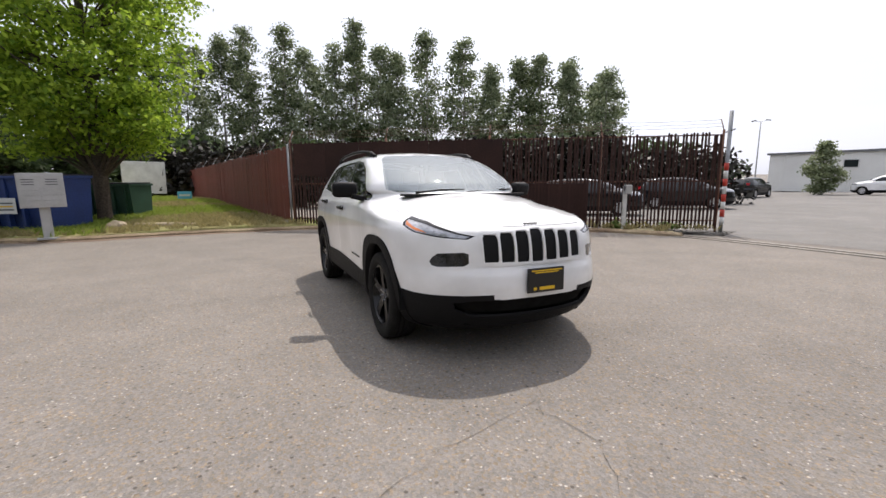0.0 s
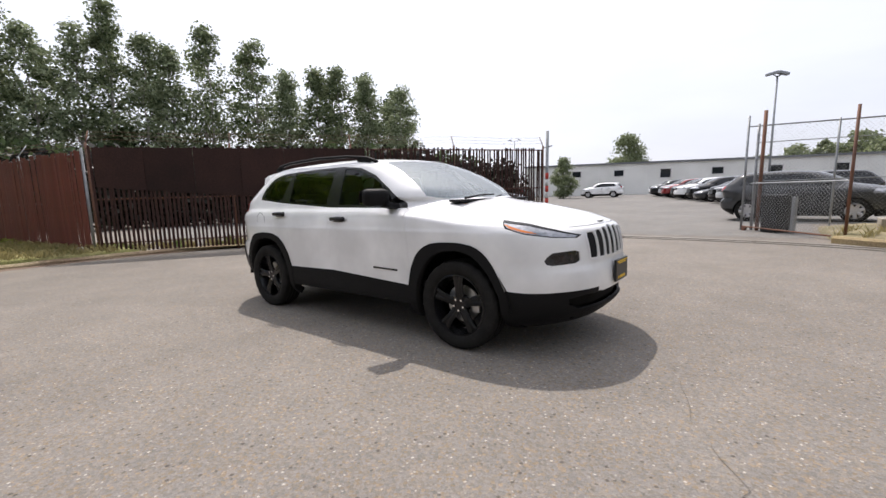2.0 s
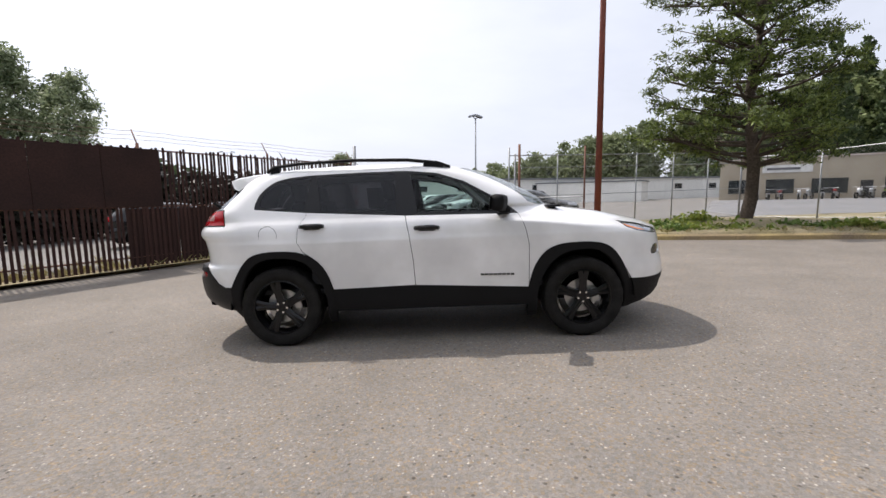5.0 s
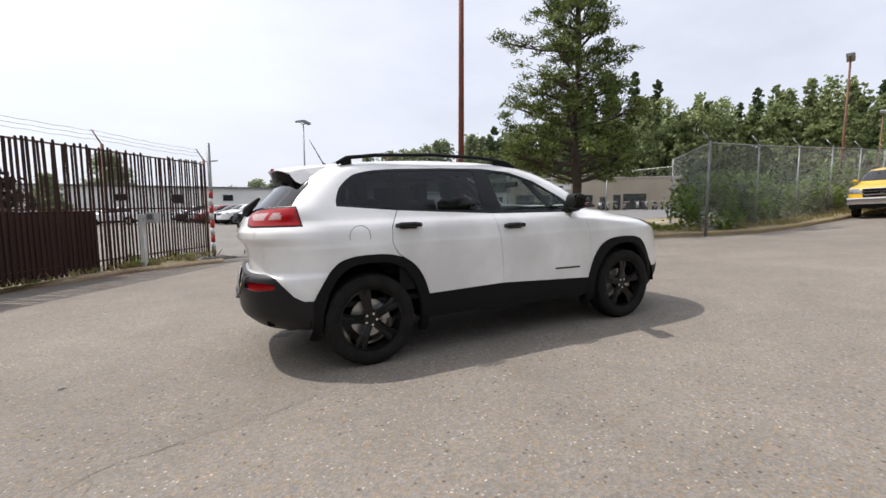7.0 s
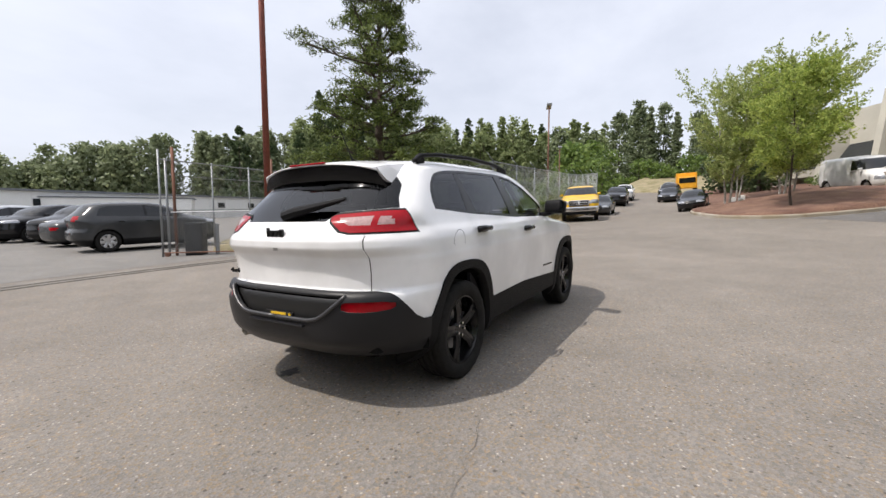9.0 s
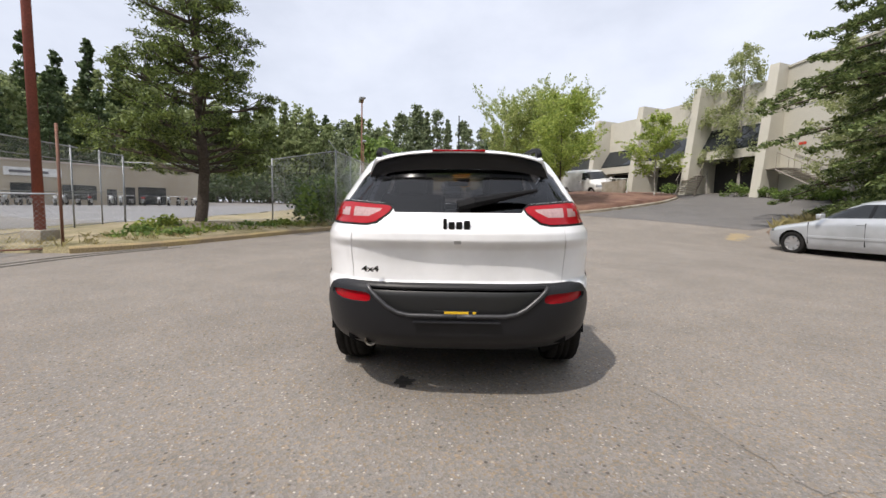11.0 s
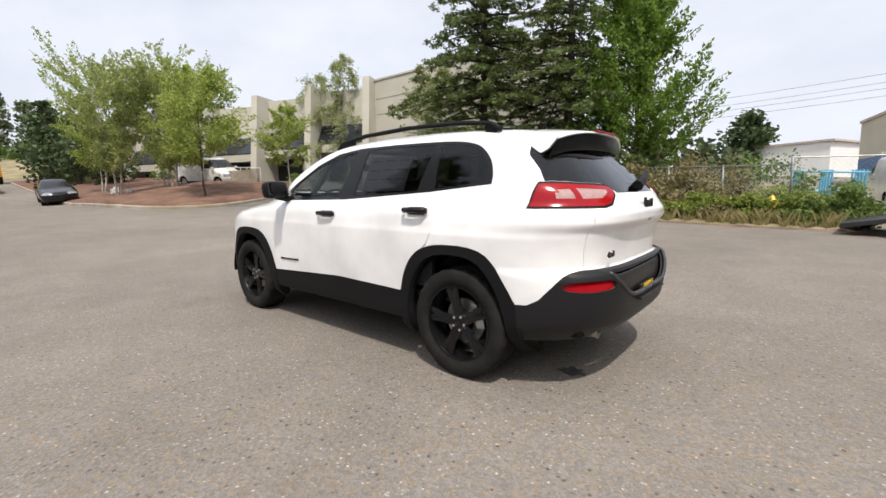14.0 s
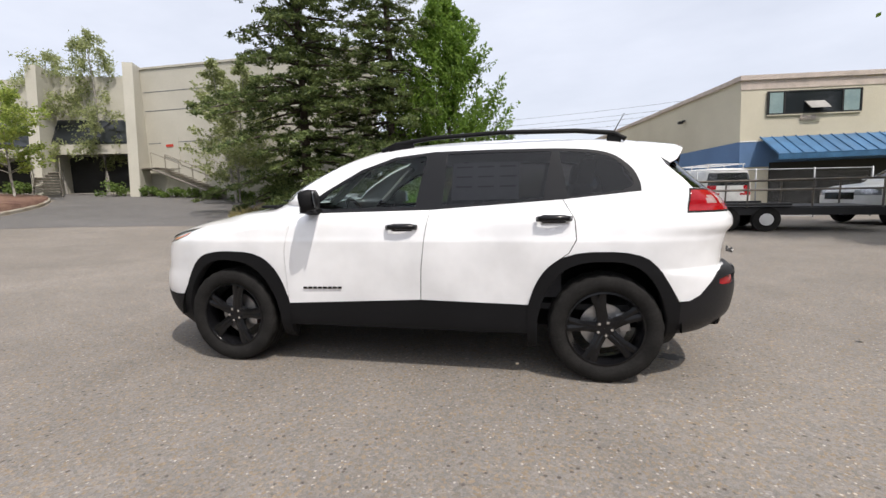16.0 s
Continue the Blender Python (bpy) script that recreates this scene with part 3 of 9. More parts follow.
def near_line(line, a, b, w):
    for (a0, b0), (a1, b1) in zip(line, line[1:]):
        da, db = a1 - a0, b1 - b0
        t = max(0.0, min(1.0, ((a - a0) * da + (b - b0) * db) / (da * da + db * db)))
        if math.hypot(a - a0 - t * da, b - b0 - t * db) < w:
            return True
    return False


def panel(name, faces, mat, parent, side="both", shift=0.0, rim=0.0, label="", keep_center=True):
    """Faces of the half sheet as one mesh: left (1), right (-1) or both halves. shift moves it along its normals; rim gives its edges depth."""
    verts, quads, normals, index = [], [], [], {}
    signs = (1, -1) if side == "both" else (side,)
    for s in signs:
        for f in faces:
            ids = []
            for v in f.verts:
                mid = v.co.y < 0.0004
                key = (v.index, 1 if mid else s)
                if key not in index:
                    n = v.normal.copy()
                    if mid:
                        n.y = 0
                        n.normalize()
                    p = v.co + n * shift
                    index[key] = len(verts)
                    verts.append((p.x, 0.0 if mid else p.y * s, p.z))
                    normals.append((n.x, n.y * s, n.z))
                ids.append(index[key])
            quads.append(ids if s == 1 else ids[::-1])
    if rim:
        count = {}
        for q in quads:
            for a, b in zip(q, q[1:] + q[:1]):
                count[(a, b)] = count.get((a, b), 0) + 1
        inner = {}
        for a, b in [e for e in count if (e[1], e[0]) not in count]:
            for v in (a, b):
                if v not in inner:
                    inner[v] = len(verts)
                    p, n = verts[v], normals[v]
                    verts.append((p[0] - n[0] * rim, p[1] - n[1] * rim, p[2] - n[2] * rim))
                    normals.append((0, 0, 0))
            quads.append([b, a, inner[a], inner[b]])
    me = bpy.data.meshes.new(name)
    me.from_pydata(verts, [], quads)
    me.materials.append(M[mat] if isinstance(mat, str) else mat)
    me.polygons.foreach_set("use_smooth", [True] * len(me.polygons))
    me.update()
    me.normals_split_custom_set_from_vertices(normals)
    ob = new(name, me)
    ob.parent = parent
    if label:
        ob["label"] = label
    return ob


def wheel_parts(parent, r=0.362, w=0.235, rim_r=0.250, tyre="rubber", rim="rim_black", spokes=5, fine=True, rim_label=""):
    """A road wheel round the local Y axis, outer face towards -Y."""
    seg = 72 if fine else 28
    bm = bmesh.new()
    h = w / 2
    prof = [(-h * 0.80, rim_r), (-h * 0.93, rim_r + 0.012), (-h, rim_r + 0.05), (-h * 0.985, r - 0.045), (-h * 0.93, r - 0.02), (-h * 0.86, r - 0.008), (-h * 0.7, r - 0.002)]
    if fine:
        prof += [(-h * 0.42, r), (-h * 0.40, r - 0.008), (-h * 0.30, r - 0.008), (-h * 0.28, r), (-0.008, r), (-0.006, r - 0.008)]
    else:
        prof += [(-h * 0.3, r)]
    prof = prof + [(-a, b) for a, b in prof[::-1]]
    rings = lathe(bm, prof, seg)
    if fine:  # shoulder blocks
        for k in (4, 5, 6, len(rings) - 5, len(rings) - 6, len(rings) - 7):
            for i, v in enumerate(rings[k]):
                if i % 3 == 0:
                    s = (r - 0.014) / math.hypot(v.co.x, v.co.z)
                    v.co.x *= s
                    v.co.z *= s
    bmesh.ops.recalc_face_normals(bm, faces=bm.faces[:])
    tyre_ob = part("tyre", bm, tyre, parent, smooth=True)
    bm = bmesh.new()
    lathe(bm, [(-h * 0.84, rim_r), (-h * 0.86, rim_r - 0.012), (-h * 0.6, rim_r - 0.022), (-h * 0.1, rim_r - 0.04), (h * 0.8, rim_r - 0.02)], seg)
    lathe(bm, [(-h * 0.62, 0.001), (-h * 0.62, 0.062), (-h * 0.5, 0.07), (-h * 0.1, 0.075)], 24)
    for i in range(spokes):
        a0 = 6.2832 * i / spokes + 0.3
        for off in ((-0.125, 0.125) if fine else (0,)):
            a1 = a0 + off
            d0, d1 = Vector((math.cos(a0), 0, math.sin(a0))), Vector((math.cos(a1), 0, math.sin(a1)))
            t0, t1 = Vector((-d0.z, 0, d0.x)), Vector((-d1.z, 0, d1.x))
            wide0, wide1 = (0.026, 0.021) if fine else (0.05, 0.045)
            c0, c1, c2 = d0 * 0.045 + t0 * (0.012 if off > 0 else -0.012 if off < 0 else 0), (d0 * 0.5 + d1 * 0.5).normalized() * 0.14, d1 * (rim_r - 0.012)
            prev = None
            for c, t, ww, y in ((c0, t0, wide0, -h * 0.62), (c1, (t0 + t1).normalized(), wide0, -h * 0.74), (c2, t1, wide1, -h * 0.78)):
                up = Vector((0, y, 0))
                ring = [bm.verts.new(c + t * ww + up + Vector((0, 0.006, 0))), bm.verts.new(c + up), bm.verts.new(c - t * ww + up + Vector((0, 0.006, 0))),
                        bm.verts.new(c - t * ww * 0.8 + up + Vector((0, 0.035, 0))), bm.verts.new(c + t * ww * 0.8 + up + Vector((0, 0.035, 0)))]
                if prev:
                    for j in range(5):
                        bm.faces.new((prev[j], ring[j], ring[(j + 1) % 5], prev[(j + 1) % 5]))
                prev = ring
    bmesh.ops.recalc_face_normals(bm, faces=bm.faces[:])
    part("rim", bm, rim, parent, rim_label)
    if fine:
        bm = bmesh.new()
        lathe(bm, [(-h * 0.1, 0.06), (-h * 0.1, 0.15), (0.0, 0.15), (0.01, 0.06)], 32)
        part("brake_disc", bm, "steel", parent)
        bm = bmesh.new()
        box(bm, 0.09, 0.165, -h * 0.28, 0.03, -0.06, 0.06, 0.01)
        part("brake_caliper", bm, "steel", parent)
        for i in range(5):
            a = 6.2832 * i / 5 + 0.3 + 0.63
            bm = bmesh.new()
            tube(bm, (0.046 * math.cos(a), -h * 0.72, 0.046 * math.sin(a)), (0.046 * math.cos(a), -h * 0.5, 0.046 * math.sin(a)), 0.010, seg=6)
            part("lug_nut", bm, "chrome", parent)
    else:
        bm = bmesh.new()
        lathe(bm, [(0.0, 0.001), (0.0, rim_r - 0.02)], 20)
        part("brake_disc", bm, "under", parent)
    return tyre_ob

# ---- ground, kerbs and verges ----
def smooth_line(pts, step=0.5):
    """A rounded line through plan points."""
    out = []
    p = [Vector((a, b)) for a, b in pts]
    for i in range(len(p) - 1):
        p0, p1, p2, p3 = p[max(i - 1, 0)], p[i], p[i + 1], p[min(i + 2, len(p) - 1)]
        n = max(1, int((p2 - p1).length / step))
        for k in range(n):
            t = k / n
            out.append(0.5 * (2 * p1 + (p2 - p0) * t + (2 * p0 - 5 * p1 + 4 * p2 - p3) * t * t + (3 * p1 - p0 - 3 * p2 + p3) * t ** 3))
    out.append(p[-1])
    return [(v.x, v.y) for v in out]


def patch(name, poly, lift, mat, label, step=1.0, mound=None, category="ground", rough=0.0):
    """A flat-lying area that follows the ground at a given lift."""
    bm = bmesh.new()
    bm.faces.new([bm.verts.new((x, y, 0)) for x, y in poly])
    bmesh.ops.triangulate(bm, faces=bm.faces[:])
    xs, ys = [p[0] for p in poly], [p[1] for p in poly]
    for lo, hi, no in ((min(xs), max(xs), Vector((1, 0, 0))), (min(ys), max(ys), Vector((0, 1, 0)))):
        k = lo + step
        while k < hi:
            bmesh.ops.bisect_plane(bm, geom=bm.verts[:] + bm.edges[:] + bm.faces[:], dist=0.0001, plane_co=no * k, plane_no=no)
            k += step * (1 if abs(k) < 30 else 3)
    for v in bm.verts:
        x, y = v.co.x, v.co.y
        v.co.z = G(x, y) + lift + (mound(x, y) if mound else 0)
        if rough and not v.is_boundary:
            v.co.z += rough * (noise.noise(Vector((x * 0.9, y * 0.9, 0))) + 0.5)
    if lift > 0.03:  # the edge goes down into the ground
        skirt = bmesh.ops.extrude_edge_only(bm, edges=[e for e in bm.edges if e.is_boundary])
        for v in skirt["geom"]:
            if isinstance(v, bmesh.types.BMVert):
                v.co.z -= 0.7
    bmesh.ops.recalc_face_normals(bm, faces=bm.faces[:])
    ob = part(name, bm, mat, smooth=True)
    if sum(p.normal.z * p.area for p in ob.data.polygons) < 0:
        ob.data.flip_normals()
    return tagged(ob, label, category, kind="structure")


near = [i * 0.5 for i in range(-60, 61)]
far_steps = [32, 35, 39, 44, 50, 58, 68, 80, 95, 115, 140, 170, 210, 270, 360, 500, 750, 1200, 2200]
lines = [-a for a in far_steps[::-1]] + near + far_steps
gb = bmesh.new()
grid = [[gb.verts.new((x, y, G(x, y))) for x in lines] for y in lines]
for j in range(len(lines) - 1):
    for i in range(len(lines) - 1):
        gb.faces.new((grid[j][i], grid[j][i + 1], grid[j + 1][i + 1], grid[j + 1][i]))
tagged(part("ground", gb, "asphalt", smooth=True), "worn grey asphalt with pale stone chips", "ground", kind="structure")

KERB_W = smooth_line([(-22, -20), (-15.5, -14.5), (-11.4, -10.4), (-9.3, -7.7), (-8.75, -5.9), (-9.2, -3.7), (-9.35, -1.6), (-9.2, 0.3), (-8.7, 1.8), (-7.9, 3.3), (-7.0, 4.6), (-5.9, 5.85), (-4.9, 6.9), (-3.9, 7.6), (-2.6, 8.15)])
KERB_E = smooth_line([(4.3, 8.5), (5.4, 7.6), (7.3, 6.75), (9.3, 5.95), (10.8, 5.1), (12.2, 4.25), (14.0, 3.95), (20, 4.35), (40, 5.9), (70, 8.5)])
KERB_S = smooth_line([(-4.3, -16.0), (-4.1, -12.6), (-3.4, -11.25), (0.3, -11.55), (4.0, -11.8), (7.3, -11.4), (9.2, -10.55), (10.3, -10.7), (11.3, -12.2), (13.5, -17), (16, -23)])
KERB_I = smooth_line([(60, -2.4), (40, -2.0), (24, -1.9), (20.2, -2.4), (18.0, -3.5), (17.3, -5.0), (17.8, -6.8), (19.3, -9.3), (21.2, -12.0), (23.5, -14.0), (26.5, -15.2)])
patch("verge", [p for p in KERB_W if p[1] < 0.2] + [(-9.3, 0.2), (-10.4, 0.2), (-46, -9.0), (-46, -40)], 0.075, "grass_soil", "rough grass verge behind the kerb", 1.0,
      lambda x, y: 0.75 * math.exp(-((x + 26) / 11) ** 2) * math.exp(-((y + 2.8 - 0.24 * (x + 11)) / 4.5) ** 2), "grass", 0.05)
bm = bmesh.new()
rows_ = []
for x, y in [p for p in KERB_W if p[1] > 0.0]:
    s = max(0.0, min(1.0, ((x + 2.6) * -6.9 + (y - 10.4) * -10.3) / (6.9 ** 2 + 10.3 ** 2)))
    fx, fy = -2.6 - 6.9 * s, 10.4 - 10.3 * s
    row = []
    for k in range(9):
        u = k / 8
        px, py = x + (fx - x) * u, y + (fy - y) * u
        row.append(bm.verts.new((px, py, G(px, py) + 0.085 + (0.05 * noise.noise(Vector((px * 1.4, py * 1.4, 0))) if 0 < k < 8 else 0))))
    rows_.append(row)
for a, b in zip(rows_, rows_[1:]):
    for k in range(8):
        bm.faces.new((a[k], a[k + 1], b[k + 1], b[k]))
bmesh.ops.recalc_face_normals(bm, faces=bm.faces[:])
ob = part("verge_strip", bm, "dry_soil", smooth=True)
if ob.data.polygons[0].normal.z < 0:
    ob.data.flip_normals()
tagged(ob, "dry bare soil along the fence foot", "soil", kind="structure")
patch("verge_planted", KERB_E + [(70, 11), (20, 8.0), (13.5, 6.3), (12.5, 12), (6.5, 14.5), (4.2, 11.5)], 0.12, "dry_soil", "dry soil and grass under the pine", 1.0,
      lambda x, y: 0.28 * math.exp(-((x - 9.5) / 3) ** 2 - ((y - 8.8) / 2.2) ** 2), "soil", 0.05)
patch("verge_hedge", KERB_S + [(16, -40), (-4.3, -40)], 0.04, "dry_soil", "dry soil under shrubs", 1.0, None, "soil", 0.06)
patch("planting_island", KERB_I + [(34, -13.5), (60, -10)], 0.14, "bark", "red-brown bark mulch bed with young trees", 1.0,
      lambda x, y: 0.55 * math.exp(-((x - 24) / 5) ** 2 - ((y + 7.5) / 4) ** 2), "mulch bed", 0.08)
patch("driveway", [(10.7, -10.4), (17.1, -5.5), (17.6, -7.0), (19.2, -9.5), (21.1, -12.2), (23.4, -14.3), (27, -15.6), (29, -17.5), (23, -20.5), (16.3, -23.2), (13.7, -17), (11.5, -12.2)], 0.008, "drive_asphalt", "dark asphalt driveway climbing to the building", 1.0, None, "driveway")
patch("yard", [(-2.2, 9.2), (4.0, 9.2), (4.2, 14.5), (12, 14), (70, 12), (90, 60), (60, 70), (-70, 75), (-60, 20), (-11.6, 1.0), (-2.8, 10.8)], 0.007, "yard_asphalt", "pale worn asphalt of the storage yard", 2.5, None, "yard")


def kerb(name, line, mat, label, w=0.16, h=0.15):
    bm = bmesh.new()
    prof = [(-w / 2, -0.05), (w / 2, -0.05), (w / 2, h - 0.045), (w / 2 - 0.045, h), (-w / 2 + 0.045, h), (-w / 2, h - 0.045)]
    sweep(bm, [(x, y, G(x, y) + 0.006 * math.sin(3.1 * i)) for i, (x, y) in enumerate(line)], prof)
    bmesh.ops.recalc_face_normals(bm, faces=bm.faces[:])
    return tagged(part(name, bm, mat), label, "kerb", kind="structure")


kerb("kerb_1", KERB_W, "kerb", "weathered concrete kerb stained with soil", 0.18, 0.10)
kerb("kerb_2", KERB_E, "kerb_yellow", "concrete kerb with faded yellow paint")
kerb("kerb_3", KERB_S, "kerb_soil", "low soil-covered kerb along the shrubs", 0.22, 0.045)
kerb("kerb_4", KERB_I, "concrete", "concrete kerb round the planting island")
for k, off in enumerate((0.0, 0.34)):
    bm = bmesh.new()
    ln = smooth_line([(-2.9, 8.35 - off), (-0.5, 8.5 - off), (2.4, 8.35 - off), (4.2, 7.95 - off), (5.6, 7.2 - off)])
    sweep(bm, [(x, y, G(x, y)) for x, y in ln], [(-0.05, 0), (0.05, 0), (0.045, 0.022), (-0.045, 0.022)])
    tagged(part("gate_track", bm, "rail_steel"), "flat steel track of a sliding gate set in asphalt", "gate track", "gate tracks", "structure")

# soil washed along the kerb foot, cracks and an oil stain
bm = bmesh.new()
rnd = random.Random(5)
sweep_line = [(x, y) for x, y in KERB_W if y > -8 and x < -4.2]
left, right = [], []
for i, (x, y) in enumerate(sweep_line):
    n = Vector((x + 0.5, y + 0.5)).normalized()
    wd = 0.22 + 0.28 * abs(noise.noise(Vector((i * 0.35, 0, 0)))) + (0.35 if i < 12 else 0)
    left.append(bm.verts.new((x - n.x * 0.05, y - n.y * 0.05, G(x, y) + 0.012)))
    right.append(bm.verts.new((x - n.x * (0.08 + wd), y - n.y * (0.08 + wd), G(x, y) + 0.004)))
for i in range(len(left) - 1):
    bm.faces.new((left[i], left[i + 1], right[i + 1], right[i]))
bmesh.ops.recalc_face_normals(bm, faces=bm.faces[:])
ob = part("soil_edge", bm, "kerb_soil", smooth=True)
if ob.data.polygons[0].normal.z < 0:
    ob.data.flip_normals()
tagged(ob, "brown soil washed along the kerb foot", "soil", kind="structure")


def crack(pts, width, seed):
    r = random.Random(seed)
    line = []
    for (x0, y0), (x1, y1) in zip(pts, pts[1:]):
        n = max(3, int(math.hypot(x1 - x0, y1 - y0) / 0.09))
        for k in range(n):
            t = k / n
            line.append((x0 + (x1 - x0) * t + r.uniform(-0.025, 0.025), y0 + (y1 - y0) * t + r.uniform(-0.025, 0.025)))
    bm = bmesh.new()
    prev = None
    for i, (x, y) in enumerate(line):
        j = min(i + 1, len(line) - 1)
        k = max(i - 1, 0)
        d = Vector((line[j][0] - line[k][0], line[j][1] - line[k][1])).normalized()
        wd = 0.4 * width * r.uniform(0.1, 1.0)
        z = G(x, y) + 0.004
        pair = (bm.verts.new((x - d.y * wd, y + d.x * wd, z)), bm.verts.new((x + d.y * wd, y - d.x * wd, z)))
        if prev:
            bm.faces.new((prev[0], prev[1], pair[1], pair[0]))
        prev = pair
    ob = part("asphalt_crack", bm, "crack")
    if ob.data.polygons[0].normal.z < 0:
        ob.data.flip_normals()
    tagged(ob, "thin dark crack in the asphalt", "crack", "cracks in the asphalt", "structure")


for k, (pts, wd) in enumerate([
    ([(2.6, -0.2), (2.95, -0.45), (3.3, -0.35), (3.9, -0.75), (4.6, -0.6)], 0.006), ([(2.84, -0.4), (3.0, -1.0), (3.3, -1.6), (3.2, -2.3)], 0.006),
    ([(2.0, 1.2), (2.9, 1.5), (3.6, 2.4), (4.5, 2.6)], 0.006), ([(-3.4, -2.1), (-2.95, -1.57), (-2.3, -1.4), (-1.8, -1.28)], 0.007),
    ([(-3.0, -1.6), (-2.8, -2.6), (-2.2, -3.3)], 0.005), ([(-4.6, -2.6), (-3.9, -2.3), (-3.4, -2.1)], 0.007), ([(9.0, -5.0), (9.6, -4.8), (10.5, -5.1)], 0.02),
    ([(-6.5, 1.0), (-5.0, 2.0), (-4.2, 3.8), (-2.0, 5.2)], 0.006), ([(5.0, 3.0), (6.2, 2.0), (8.0, 1.6), (10.0, 0.4)], 0.008), ([(0.0, -6.5), (1.8, -7.2), (3.0, -8.6)], 0.006)]):
    crack(pts, wd, 40 + k)


def stain(x, y, r, mat, label, seed):
    rr = random.Random(seed)
    bm = bmesh.new()
    c = bm.verts.new((x, y, G(x, y) + 0.004))
    ring = []
    for i in range(22):
        a = 6.2832 * i / 22
        d = r * rr.uniform(0.6, 1.1)
        px, py = x + d * math.cos(a) * 1.4, y + d * math.sin(a)
        ring.append(bm.verts.new((px, py, G(px, py) + 0.004)))
    for i in range(22):
        bm.faces.new((c, ring[i], ring[(i + 1) % 22]))
    tagged(part("ground_stain", bm, mat), label, "stain", "stains on the asphalt", "structure")


stain(-1.93, 0.36, 0.075, "oil", "wet dark oil spot under the parked car", 1)
for k, (x, y, r) in enumerate(((9.55, -9.15, 0.30), (9.95, -9.5, 0.32), (9.2, -8.75, 0.22))):
    stain(x, y, r, "sand", "ochre sand washed over the asphalt by the kerb", 20 + k)
stain(-3.49, -0.2, 0.022, "oil", "small dark oil spot on asphalt", 2)


# ---- plants ----
def quad_mesh(name, quads, mat, parent=None):
    """One mesh of loose four-cornered leaves from an array of shape n x 4 x 3."""
    n = len(quads)
    me = bpy.data.meshes.new(name)
    me.vertices.add(n * 4)
    me.vertices.foreach_set("co", np.asarray(quads, dtype=np.float32).ravel())
    me.loops.add(n * 4)
    me.loops.foreach_set("vertex_index", np.arange(n * 4, dtype=np.int32))
    me.polygons.add(n)
    me.polygons.foreach_set("loop_start", np.arange(0, n * 4, 4, dtype=np.int32))
    me.update(calc_edges=True)
    me.materials.append(M[mat])
    ob = new(name, me)
    if parent is not None:
        ob.parent = parent
    return ob


def leaves_at(rng, centers, spread, count, size, aspect=0.6, flat=0.0, droop=0.0):
    """Leaves scattered round clump centres; spread gives the clump's half size in x, y, z."""
    centers = np.asarray(centers)
    n = len(centers) * count
    c = np.repeat(centers, count, axis=0)
    d = rng.normal(0, 0.5, (n, 3))
    ln = np.linalg.norm(d, axis=1, keepdims=True)
    d = d / np.maximum(ln, 1e-6) * np.minimum(ln, 1.25)
    p = c + d * np.asarray(spread)
    u = rng.normal(0, 1, (n, 3))
    u[:, 2] = u[:, 2] * (1 - flat) - droop
    u /= np.linalg.norm(u, axis=1, keepdims=True)
    v = rng.normal(0, 1, (n, 3))
    v[:, 2] *= 1 - flat
    v -= u * np.sum(u * v, axis=1, keepdims=True)
    v /= np.maximum(np.linalg.norm(v, axis=1, keepdims=True), 1e-6)
    s = size * rng.uniform(0.6, 1.3, (n, 1))
    a, b = u * s, v * s * aspect
    return np.stack([p - a, p + b - a * 0.1, p + a, p - b - a * 0.1], axis=1)


def limb(bm, pts, r0, r1, seg=6):
    n = len(pts)
    prof_rings = []
    for i, p in enumerate(pts):
        p = Vector(p)
        d = (Vector(pts[min(i + 1, n - 1)]) - Vector(pts[max(i - 1, 0)])).normalized()
        q = d.to_track_quat("Z", "Y").to_matrix()
        r = r0 + (r1 - r0) * i / (n - 1)
        prof_rings.append([bm.verts.new(p + q @ Vector((math.cos(6.2832 * k / seg) * r, math.sin(6.2832 * k / seg) * r, 0))) for k in range(seg)])
    for a, b in zip(prof_rings, prof_rings[1:]):
        for k in range(seg):
            bm.faces.new((a[k], a[(k + 1) % seg], b[(k + 1) % seg], b[k]))


